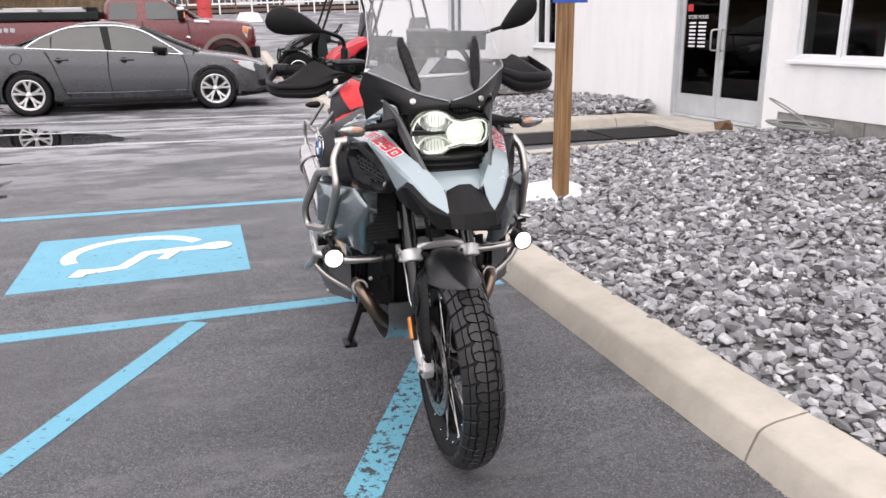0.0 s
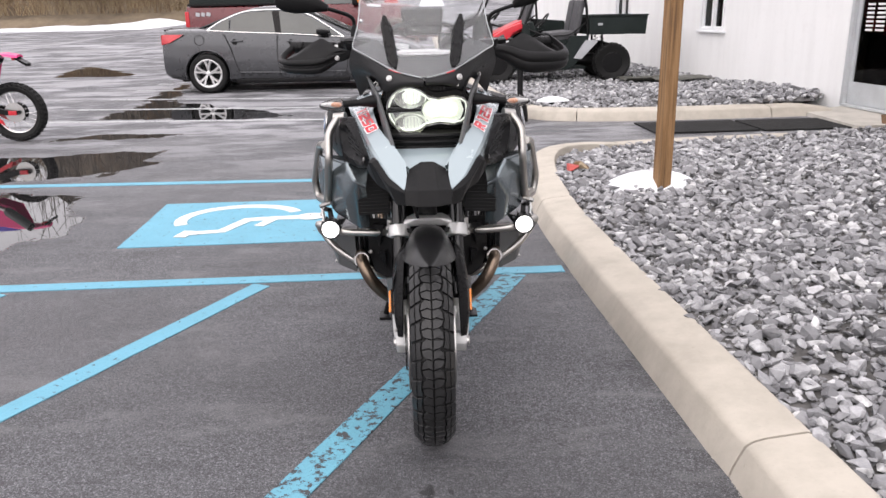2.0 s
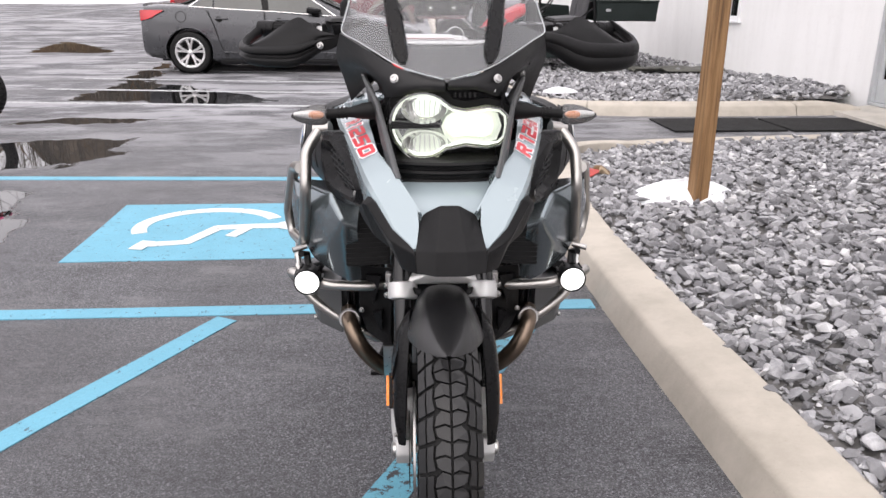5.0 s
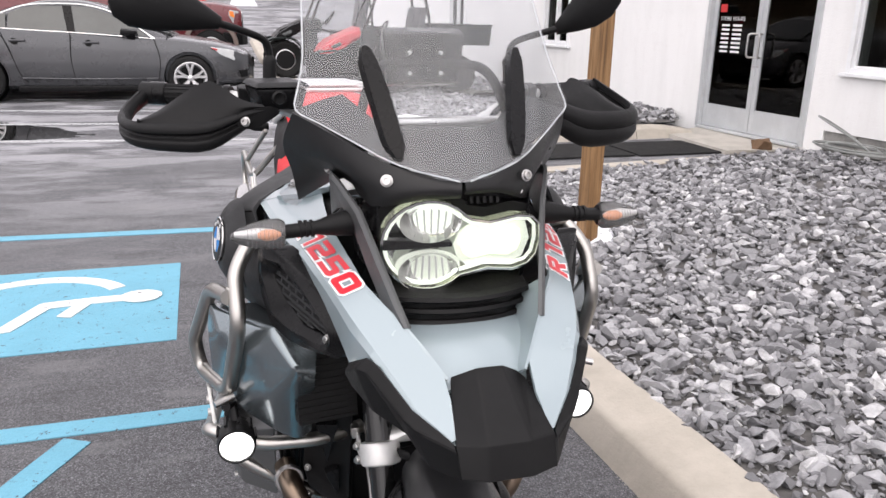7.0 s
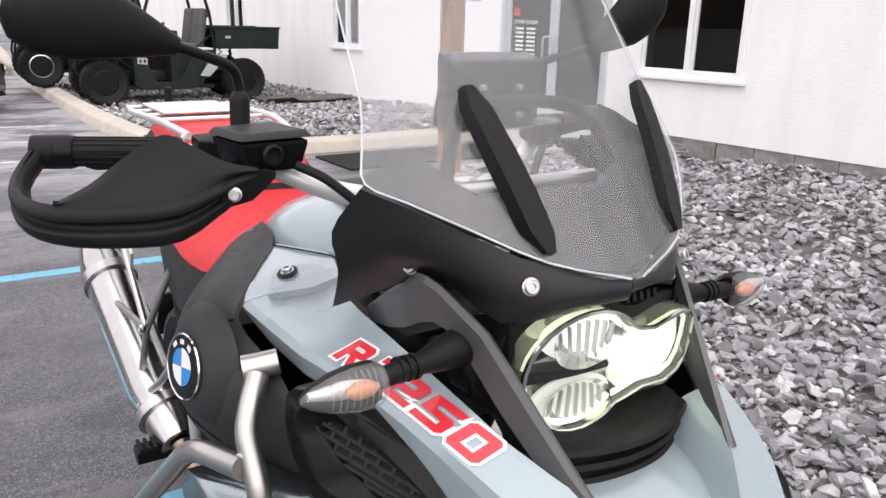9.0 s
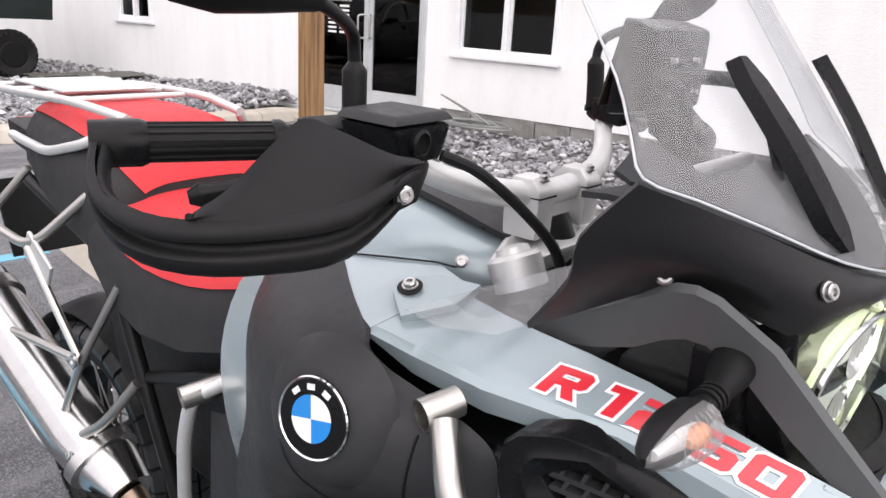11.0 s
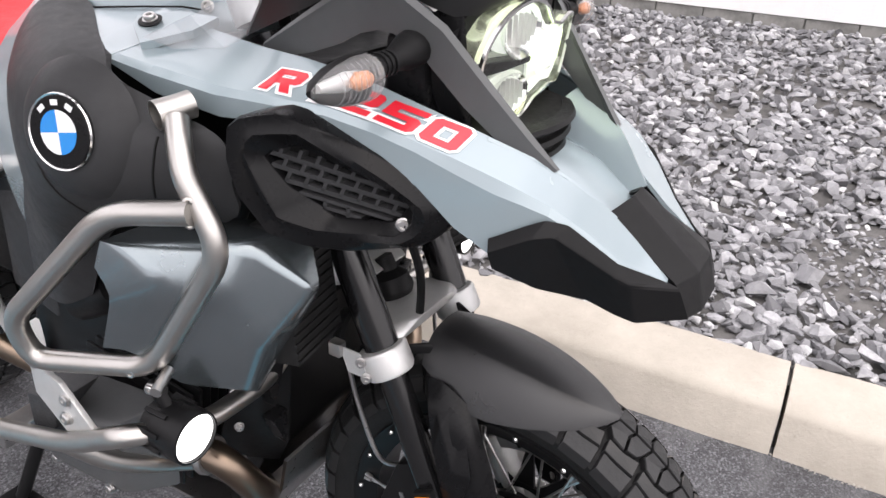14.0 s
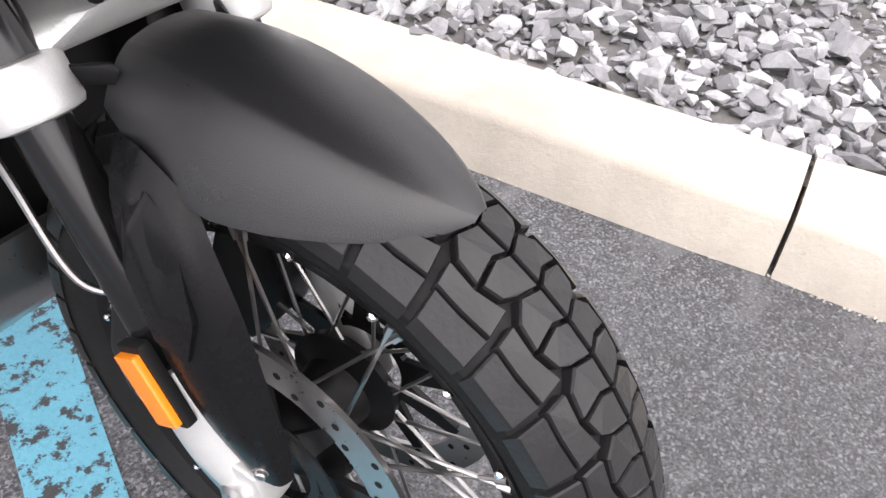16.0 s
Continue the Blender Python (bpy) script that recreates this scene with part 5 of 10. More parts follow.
# strokes of the wing's figures, in a field one high: outer outline and the holes between the strokes
FIGURES = {
    "R": ([(0, 0), (0.0, 1), (0.86, 1), (1.0, 0.86), (1.0, 0.50), (0.90, 0.40), (0.74, 0.38), (1.0, 0), (0.68, 0), (0.46, 0.36), (0.30, 0.36), (0.30, 0)], [[(0.30, 0.62), (0.30, 0.76), (0.70, 0.76), (0.70, 0.62)]]),
    "1": ([(0.30, 0), (0.30, 0.76), (0.05, 0.76), (0.05, 1), (0.60, 1), (0.60, 0)], []),
    "2": ([(0, 0), (0, 0.50), (0.12, 0.61), (0.70, 0.61), (0.70, 0.77), (0, 0.77), (0, 1), (0.88, 1), (1, 0.88), (1, 0.50), (0.88, 0.39), (0.30, 0.39), (0.30, 0.23), (1, 0.23), (1, 0)], []),
    "5": ([(0, 0), (0, 0.23), (0.70, 0.23), (0.70, 0.39), (0, 0.39), (0, 1), (1, 1), (1, 0.77), (0.30, 0.77), (0.30, 0.61), (0.88, 0.61), (1, 0.50), (1, 0.12), (0.88, 0)], []),
    "0": ([(0.12, 0), (0, 0.12), (0, 0.88), (0.12, 1), (0.88, 1), (1, 0.88), (1, 0.12), (0.88, 0)], [[(0.30, 0.25), (0.70, 0.25), (0.70, 0.75), (0.30, 0.75)]])}


def figure(char, grow, m):
    """One bold squared character as a flat plate, grown by a rim."""
    def grown(poly, by):
        pts = [Vector(p) for p in poly]
        area = sum(a.x * b.y - b.x * a.y for a, b in zip(pts, pts[1:] + pts[:1]))
        k = by if area > 0 else -by
        res = []
        for a, b, c in zip(pts[-1:] + pts[:-1], pts, pts[1:] + pts[:1]):
            u, w = (b - a).normalized(), (c - b).normalized()
            n1, n2 = Vector((u.y, -u.x)), Vector((w.y, -w.x))
            q = (n1 + n2) / max(0.35, 1 + n1.dot(n2))
            res.append(b + q * k)
        return res

    outer, holes = FIGURES[char]
    bm = bmesh.new()
    edges = []
    for poly in [grown(outer, grow)] + [grown(h, -grow) for h in holes]:
        v = [bm.verts.new(m @ P(p.x, p.y, 0)) for p in poly]
        edges += [bm.edges.new((a, b)) for a, b in zip(v, v[1:] + v[:1])]
    bmesh.ops.triangle_fill(bm, use_beauty=True, use_dissolve=False, edges=edges)
    return bm


def wing_lettering(w, s):
    """The model figures along the wing, red with a white rim."""
    first, last = P(s * 0.2225, 0.2450, 1.0367), P(s * 0.1734, 0.0330, 0.9945)
    rise = P(s * -0.0310, -0.0070, 0.0170)
    if s > 0:
        first, last = last + P(0, -0.004, 0), first
        rise = P(s * -0.0310, 0.0070, 0.0170)
    way = last - first
    out = way.cross(rise).normalized()
    if out.x * s < 0:
        out = -out
    starts, wide = ((0.0, 0.17), (0.235, 0.17), (0.385, 0.185), (0.60, 0.185), (0.815, 0.185)), None
    for lift, mat_, grow in ((0.0010, DECAL_WHITE, 0.085), (0.0017, DECAL_RED, 0.0)):
        for char, (at, size) in zip("R1250", starts):
            m = Matrix((((way * size).x, rise.x, out.x, (first + way * at).x), ((way * size).y, rise.y, out.y, (first + way * at).y), ((way * size).z, rise.z, out.z, (first + way * at).z), (0, 0, 0, 1)))
            me = bpy.data.meshes.new("lettering")
            bm = figure(char, grow, m)
            bmesh.ops.translate(bm, vec=out * 0.06, verts=bm.verts[:])
            bm.to_mesh(me)
            bm.free()
            me.materials.append(mat_)
            ob = new("lettering", me)
            ob.parent = w
            lie_on(ob, w, out, lift)


def make_wing(s):
    """The long painted wing from the tank down to the beak."""
    ys = (0.470, 0.420, 0.369, 0.330, 0.287, 0.225, 0.160, 0.110, 0.067, 0.028, -0.012, -0.040, -0.066, -0.100, -0.134, -0.158, -0.176)
    top, crease, low = along_y(WING_TOP, ys), along_y(WING_CREASE, ys), along_y(WING_LOW, ys)
    # the crease is turned over a small radius
    soft_a = [tuple(Vector(c).lerp(Vector(t), 0.10)) for c, t in zip(crease, top)]
    soft_b = [tuple(Vector(c).lerp(Vector(q), 0.16)) for c, q in zip(crease, low)]
    w = part("side_wing", bands((top, soft_a, soft_b, low), 0.005, (1, 0, 0.6), s), ICE, moto, "ice-blue painted side wing with red lettering", 14)
    wing_lettering(w, s)
    # thin inner return towards the nose
    g2 = [[P(s * x, y, z) for x, y, z in row] for row in (
        [(0.1385, 0.013, 1.0085), (0.116, 0.03, 0.992), (0.095, 0.045, 0.966)],
        [(0.0935, -0.056, 0.971), (0.085, -0.035, 0.950), (0.080, -0.015, 0.930)],
        [(0.0555, -0.1085, 0.9225), (0.053, -0.095, 0.912), (0.050, -0.075, 0.900)])]
    part("wing_lip", patch(g2, 0.004, 3), ICE, w)
    # shoulder up to the tank
    part("tank_shoulder", facets({"a": (0.2665, 0.421, 1.0475), "b": (0.215, 0.500, 1.057), "c": (0.162, 0.577, 1.067), "d": (0.108, 0.600, 1.078), "e": (0.122, 0.452, 1.078), "f": (0.140, 0.400, 1.075)}, ("a b e f", "b c d e"), 0.006, (0.3, 0, 1), s, 0.004), ICE, w, "", 20)
    part("shoulder_seam", tube([P(s * x, y, z) for x, y, z in ((0.162, 0.575, 1.0685), (0.142, 0.510, 1.075), (0.124, 0.455, 1.0795), (0.118, 0.430, 1.0785))], 0.0013, 6), FIN, w)
    # pale plate with its screw
    part("wing_plate", facets({"a": (0.218, 0.432, 1.0745), "b": (0.200, 0.445, 1.0795), "c": (0.165, 0.415, 1.0845), "d": (0.146, 0.372, 1.0805), "e": (0.190, 0.368, 1.072), "f": (0.236, 0.402, 1.0600)}, ("a b c d e f",), 0.010, (0.3, 0, 1), s, 0), ICE, w, "", 30)
    bolt(w, P(s * 0.2005, 0.424, 1.0785), (s * 0.35, -0.1, 1), 0.010)
    part("rubber_ring", lathe([(0.0105, -0.002), (0.0135, 0.0), (0.0140, 0.001), (0.0105, 0.002)], 20, Matrix.Translation(P(s * 0.2005, 0.424, 1.0765)) @ P(s * 0.35, -0.1, 1).to_track_quat("Z", "Y").to_matrix().to_4x4()), BLACK, w)
    # clear deflector between fairing and wing
    part("clear_deflector", patch([[P(s * x, y, z) for x, y, z in row] for row in (
        [(0.232, 0.402, 1.066), (0.200, 0.320, 1.108), (0.168, 0.240, 1.146)],
        [(0.225, 0.360, 1.058), (0.212, 0.300, 1.066), (0.200, 0.255, 1.094)])], 0.003, 1), DEFLECTOR, moto, "clear plastic wind deflector")
    # black lower cheek of the beak
    cheek = {
        "tl": (0.172, -0.012, 0.914), "t1": (0.160, -0.048, 0.934), "t2": (0.1575, -0.0665, 0.944), "t3": (0.146, -0.086, 0.940), "t4": (0.111, -0.132, 0.896), "t5": (0.068, -0.181, 0.8685),
        "rl": (0.180, -0.016, 0.902), "r1": (0.172, -0.058, 0.926), "r2": (0.162, -0.078, 0.930), "r4": (0.124, -0.134, 0.886), "r5": (0.112, -0.148, 0.876), "r6": (0.069, -0.190, 0.866),
        "bl": (0.170, -0.018, 0.880), "b2": (0.148, -0.060, 0.860), "b3": (0.108, -0.104, 0.842), "b4": (0.100, -0.134, 0.830), "b5": (0.092, -0.156, 0.823), "b6": (0.0635, -0.205, 0.8308)}
    part("beak_cheek", facets(cheek, ("tl t1 r1 rl", "t1 t2 r1", "t2 t3 r2 r1", "t3 t4 r4 r2", "t4 t5 r5 r4", "t5 r6 r5", "rl r1 b2 bl", "r1 r2 b3 b2", "r2 r4 b4 b3", "r4 r5 b5 b4", "r5 r6 b6 b5"), 0.010, (1, -0.3, 0.2), s, 0.0035), BLACK, moto, "matt black cheek of the beak", 20)


both(make_wing)
nose = [[P(x, y - 0.018 * (1 - (x / 0.1) ** 2), z + 0.010 * (1 - (x / 0.1) ** 2)) for x in np.linspace(-hw, hw, 7)] for hw, y, z in ((0.100, 0.030, 0.952), (0.090, -0.008, 0.940), (0.080, -0.036, 0.928), (0.066, -0.070, 0.908), (0.056, -0.096, 0.898))]
part("nose_panel", patch(nose, 0.006, 3), ICE, moto, "ice-blue nose panel under the headlight", 50)


def half_and_mirror(pts):
    return [P(s * x, y, z) for s in (-1, 1) for x, y, z in pts]


# beak: a flat top plate, a bent front band and the underside
tip = {}
for s, k in ((-1, "l"), (1, "r")):
    for name_, (x, y, z) in {"ap": (0.018, -0.112, 0.935), "sh": (0.047, -0.090, 0.914), "in": (0.053, -0.110, 0.912), "pf": (0.0665, -0.186, 0.868), "pc": (0.028, -0.200, 0.871), "bf": (0.0635, -0.205, 0.8308), "bc": (0.030, -0.213, 0.826), "ub": (0.070, -0.120, 0.826)}.items():
        tip[name_ + k] = (s * x, y, z)
part("beak", facets(tip, ("apl apr pcr pcl", "apl pcl pfl inl shl", "apr shr inr pfr pcr", "pfl pcl bcl bfl", "pcl pcr bcr bcl", "pcr pfr bfr bcr", "bfl bcl bcr bfr ubr ubl"), 0.006, (0, -0.6, 0.6), 1, 0.004, 5), BLACK, moto, "facetted matt black beak tip", 20)

# ---- headlight and front fairing ----
def outline_lamp(grow=0.0):
    """The clear lens's outline in (x, z): two stacked lamps on one side, one wide lamp on the other."""
    pts = [(-0.048 + (0.068 + grow) * math.cos(a), 1.064 + (0.068 + grow) * math.sin(a)) for a in np.linspace(radians(44), radians(316), 22)]
    pts += [(0.012, 1.018 - grow), (0.040, 1.024 - grow), (0.085, 1.017 - grow), (0.112 + grow * 0.4, 1.022 - grow * 0.8), (0.126 + grow * 0.8, 1.036 - grow * 0.4), (0.131 + grow, 1.060), (0.127 + grow * 0.8, 1.084 + grow * 0.4), (0.112 + grow * 0.4, 1.098 + grow * 0.8), (0.085, 1.103 + grow), (0.040, 1.097 + grow), (0.012, 1.103 + grow)]
    return pts


def lamp_y(x, z):
    """How far back the front of the headlight lies: it leans, and turns back at its sides."""
    return 0.018 - 0.12 * (z - 1.06) + 1.3 * abs(x) ** 2


def lamp_ring(outer, inner, y0, y1):
    bm = bmesh.new()
    f = [[bm.verts.new((x, lamp_y(x, z) + y, z)) for x, z in o] for o, y in ((outer, y1), (outer, y0), (inner, y0), (inner, y1))]
    n = len(outer)
    for a, b in zip(f, f[1:] + f[:1]):
        for i in range(n):
            j = (i + 1) % n
            bm.faces.new((a[i], a[j], b[j], b[i]))
    return bm


def lamp_plate(pts, y, bm=None, thick=0.003, bulge=0.0):
    bm = bm or bmesh.new()
    a = [bm.verts.new((x, lamp_y(x, z) + y, z)) for x, z in pts]
    b = [bm.verts.new((x, lamp_y(x, z) + y + thick, z)) for x, z in pts]
    c = bm.verts.new((sum(x for x, z in pts) / len(pts), sum(v.co.y for v in a) / len(a) - bulge, sum(z for x, z in pts) / len(pts)))
    for i in range(len(a)):
        j = (i + 1) % len(a)
        bm.faces.new((a[i], a[j], b[j], b[i]))
        bm.faces.new((a[i], c, a[j]))
    return bm


# the lamp's glow in the lens flank is put into its tint and haze
LENS_SIDE = clear("lamp_glow_tinted_flank", (0.93, 0.95, 0.84), 0.05, haze=0.10, edge=1.4, haze_color=(0.72, 0.75, 0.64))
LAMP_PALE = glowing("lit_lamp_bowl", (0.74, 0.78, 0.70), 0.30)
head = part("headlight", hull([P(x, y, z) for x, z in ((-0.140, 1.09), (-0.138, 1.03), (-0.085, 0.978), (0.07, 0.990), (0.132, 1.004), (0.145, 1.04), (0.142, 1.09), (0.122, 1.128), (0.05, 1.128), (-0.02, 1.150), (-0.09, 1.150)) for y in (0.066 + 1.3 * x * x, 0.14)], 0.006), BLACK_SATIN, moto, "black headlight with lit lamps behind clear glass")
part("lamp_bezel", lamp_ring(outline_lamp(0.015), outline_lamp(0.001), 0.034, 0.07), BLACK, head)
part("lens_side", lamp_ring(outline_lamp(0.0005), outline_lamp(-0.0025), 0.0065, 0.040), LENS_SIDE, head, "clear flank of the lamp glass, tinted for the lamp's glow")
part("light_guide", lamp_ring(outline_lamp(-0.004), outline_lamp(-0.0095), 0.014, 0.018), LAMP_RING, head, "glowing daylight ring")
part("lamp_glass", lamp_plate(outline_lamp(0.0005), 0.004, thick=0.002, bulge=0.016), LENS, head)
part("glass_edge", lamp_ring(outline_lamp(0.0015), outline_lamp(-0.002), 0.003, 0.007), BRIGHT, head, "thin bright edge of the lamp glass")
part("lamp_tub", lamp_plate(outline_lamp(-0.001), 0.036), BRIGHT, head, "mirror-bright lamp bowl")
part("lamp_divider", hull([P(x, lamp_y(x, z) + d, z) for d in (0.012, 0.030) for x, z in ((-0.113, 1.072), (-0.113, 1.055), (-0.060, 1.058), (-0.060, 1.068), (-0.012, 1.060), (-0.012, 1.067))], 0.002), BLACK_SATIN, head)


def bowl(cx, cz, rx, rz, deep, mat_, name):
    rings = []
    for f, d in ((1.0, 0.010), (0.85, 0.018), (0.6, 0.018 + deep * 0.6), (0.2, 0.018 + deep)):
        rings.append([P(cx + rx * f * math.cos(a), lamp_y(cx, cz) + d, cz + rz * f * math.sin(a)) for a in np.linspace(0, 2 * math.pi, 28, endpoint=False)])
    return part(name, loft(rings, False), mat_, head)


def oval(cx, cz, rx, rz, n=20):
    return [(cx + rx * math.cos(a), cz + rz * math.sin(a)) for a in np.linspace(0, 2 * math.pi, n, endpoint=False)]


bowl(-0.046, 1.099, 0.046, 0.030, 0.012, BRIGHT, "upper_reflector")
bowl(-0.046, 1.022, 0.046, 0.030, 0.012, BRIGHT, "lower_reflector")
part("lit_bowl", lamp_plate(oval(-0.044, 1.100, 0.048, 0.027, 28), 0.022), LAMP_RING, head, "glowing upper lamp bowl")
part("lit_bowl", lamp_plate(oval(-0.044, 1.028, 0.048, 0.026, 28), 0.022), LAMP_PALE, head, "softly lit lower lamp bowl")
for zc in (1.099, 1.027):
    for k in range(7):
        x = -0.074 + 0.010 * k
        part("reflector_rib", boxed((0.0016, 0.005, 0.036 - 0.0018 * abs(k - 3) ** 2), pose(x, lamp_y(x, zc) + 0.016, zc, 0, 0.6 * (k - 3) * (1 if zc > 1.06 else -1) * 6), 0), SILVER, head)
part("wide_reflector", lamp_plate([(-0.002, 1.040), (0.012, 1.028), (0.045, 1.033), (0.085, 1.026), (0.106, 1.032), (0.116, 1.060), (0.106, 1.088), (0.085, 1.094), (0.045, 1.088), (0.012, 1.092), (-0.002, 1.082), (-0.010, 1.062)], 0.018, bulge=0.010), LAMP_PALE, head)
wide_lamp = [(0.004, 1.050), (0.016, 1.041), (0.046, 1.045), (0.076, 1.040), (0.092, 1.046), (0.098, 1.062), (0.093, 1.080), (0.076, 1.086), (0.046, 1.080), (0.016, 1.085), (0.004, 1.077), (-0.002, 1.063)]
part("low_beam", lamp_plate(wide_lamp, 0.010, bulge=0.004), LAMP_ON, head, "glaring low beam lamp")
both(lambda s: bolt(head, P(s * 0.098, 0.058, 1.132), (0, -1, 0.3), 0.006))
for k in range(5):
    part("lamp_vent", boxed((0.005, 0.012, 0.010), pose(0.018 + 0.010 * k, 0.046, 1.124, -15), 0.001), FIN, head)
# slatted grille under the lamp
gr = part("lower_grille", hull(half_and_mirror(((0.112, 0.080, 1.004), (0.108, 0.034, 0.996), (0.070, 0.006, 0.994), (0.0, -0.004, 0.992), (0.088, 0.050, 0.926), (0.082, 0.028, 0.928), (0.055, 0.010, 0.926), (0.0, 0.002, 0.925))), 0.003), FIN, moto, "black slatted grille below the headlight")
for k in range(4):
    z, w = 0.993 - 0.0185 * k, 0.106 - 0.007 * k
    rowp = [P(x, -0.006 + 0.004 * k + 3.2 * x * x, z - 0.25 * x * x) for x in np.linspace(-w, w, 15)]
    part("slat", loft([[p + P(0, 0.008, 0.006), p + P(0, -0.008, 0.004), p + P(0, -0.011, -0.001), p + P(0, -0.006, -0.005), p + P(0, 0.008, -0.003)] for p in rowp]), BLACK, gr)


def make_front_fairing(s):
    g = [[P(s * x, y, z) for x, y, z in row] for row in (
        [(0.003, 0.026, 1.154), (0.085, 0.054, 1.172), (0.146, 0.098, 1.202), (0.186, 0.140, 1.224), (0.217, 0.174, 1.240)],
        [(0.003, 0.022, 1.149), (0.075, 0.043, 1.156), (0.135, 0.082, 1.164), (0.180, 0.138, 1.182), (0.230, 0.212, 1.190)],
        [(0.003, 0.023, 1.143), (0.058, 0.034, 1.142), (0.118, 0.066, 1.137), (0.156, 0.142, 1.158), (0.218, 0.226, 1.146)],
        [(0.003, 0.028, 1.137), (0.062, 0.042, 1.134), (0.120, 0.072, 1.118), (0.147, 0.155, 1.146), (0.206, 0.270, 1.087)])]
    f = part("front_fairing", patch(g, 0.006, 3), FAIRING, moto, "matt black fairing under the windscreen", 35)
    bolt(f, P(s * 0.105, 0.0495, 1.157), (s * 0.35, -1, 0.30), 0.010)
    part("fairing_clip", boxed((0.006, 0.012, 0.028), pose(s * 0.180, 0.150, 1.190, 0, 0, 35 * s), 0.002), FIN, f)
    # lamp side cheek reaching down beside the lamp
    part("lamp_cheek", hull([P(s * x, y, z) for x, y, z in ((0.116, 0.062, 1.132), (0.124, 0.080, 1.124), (0.128, 0.085, 1.03), (0.122, 0.060, 1.03), (0.108, 0.075, 0.985), (0.102, 0.05, 0.99), (0.124, 0.14, 1.09), (0.13, 0.12, 1.11))], 0.004), BLACK_SATIN, f)


both(make_front_fairing)


def make_brace(s):
    """A bent plate from the fairing's flank over the signal and down to the wing."""
    upper = ((0.142, 0.306, 1.061), (0.156, 0.235, 1.104), (0.166, 0.168, 1.143), (0.171, 0.148, 1.153), (0.172, 0.130, 1.1555), (0.166, 0.112, 1.149), (0.142, 0.066, 1.112), (0.124, 0.018, 1.056), (0.106, -0.030, 1.001), (0.0975, -0.052, 0.976))
    lower = ((0.150, 0.290, 1.047), (0.160, 0.225, 1.064), (0.165, 0.182, 1.080), (0.160, 0.158, 1.094), (0.155, 0.140, 1.099), (0.153, 0.122, 1.098), (0.146, 0.086, 1.074), (0.135, 0.046, 1.032), (0.122, -0.004, 0.990), (0.104, -0.048, 0.973))
    chamfer = [tuple(Vector(a).lerp(Vector(b), 0.14) + P(0.004, 0, 0)) for a, b in zip(upper, lower)]
    back = [(x - 0.005, y + 0.002, z - 0.002) for x, y, z in upper]
    a = part("wing_brace", bands((back, upper, chamfer, lower), 0.007, (1, -0.3, 0.3), s), ARM_GREY, moto, "granite grey brace from fairing to wing", 24)
    bolt(a, P(s * 0.170, 0.161, 1.156), (s, -0.5, 0.2), 0.010)
    part("brace_stay", tube([P(s * 0.140, 0.130, 1.150), P(s * 0.118, 0.085, 1.115)], 0.004, 8), STEEL, a)


both(make_brace)


def make_signal(s):
    st = part("turn_signal", tube([(s * 0.150, 0.100, 1.086), (s * 0.172, 0.096, 1.085), (s * 0.20, 0.092, 1.083), (s * 0.250, 0.088, 1.080)], [0.020, 0.017, 0.0105, 0.0105], 16), BLACK, moto, "black stalk turn signal with clear lens")
    bm = bmesh.new()
    for k in range(3):
        x = 0.205 + 0.008 * k
        tube([(s * x, 0.0915, 1.0826), (s * (x + 0.004), 0.0912, 1.0824)], 0.0128, 16, bm)
    part("stalk_ring", bm, BLACK, st)
    rings, back = [], []
    for f, w, h in ((0.0, 0.017, 0.017), (0.10, 0.022, 0.0215), (0.35, 0.022, 0.0215), (0.6, 0.019, 0.018), (0.85, 0.012, 0.011), (1.0, 0.004, 0.003)):
        x, y, z = s * (0.246 + 0.076 * f), 0.086 + 0.008 * f, 1.080 - 0.004 * f
        front = [P(x, y - 0.004 - w * 0.9 * math.sin(a), z + h * math.cos(a)) for a in np.linspace(0.0, math.pi, 11)]
        rings.append(front + [P(x, y - 0.003, z + h * q * 0.98) for q in (-0.6, 0, 0.6)])
        back.append([P(x, y - 0.004 + w * 1.25 * math.sin(a), z + h * math.cos(a)) for a in np.linspace(0.0, math.pi, 11)] + [P(x, y - 0.0045, z + h * q * 0.98) for q in (-0.6, 0, 0.6)])
    part("lens", loft(rings), SIGNAL_LENS, st, "ribbed clear lens")
    for k in range(9):
        f = 0.08 + 0.075 * k
        w, h = float(np.interp(f, (0, 0.1, 0.35, 0.6, 0.85, 1.0), (0.017, 0.022, 0.022, 0.019, 0.012, 0.004))), float(np.interp(f, (0, 0.1, 0.35, 0.6, 0.85, 1.0), (0.017, 0.0215, 0.0215, 0.018, 0.011, 0.003)))
        c = P(s * (0.246 + 0.076 * f), 0.082 + 0.008 * f, 1.080 - 0.004 * f)
        part("lens_rib", tube([c + P(0, -w * 0.88 * math.sin(a), h * 0.98 * math.cos(a)) for a in np.linspace(0.3, 2.9, 9)], 0.0007, 5), SIGNAL_LENS, st)
    part("housing", loft(back), BLACK, st)
    part("reflector_bowl", lathe([(0.003, -0.026), (0.008, -0.012), (0.010, 0.012), (0.004, 0.044)], 12, pose(s * 0.272, 0.088, 1.080, 0, 90 * s, 0)), SILVER, st)
    part("bulb", lathe([(0.003, -0.016), (0.0085, -0.008), (0.0095, 0.006), (0.004, 0.016)], 16, pose(s * 0.268, 0.0775, 1.080, 0, 90 * s, 0) @ Matrix.Diagonal((0.9, 0.9, 1, 1))), BULB, st, "amber bulb behind the lens")


both(make_signal)

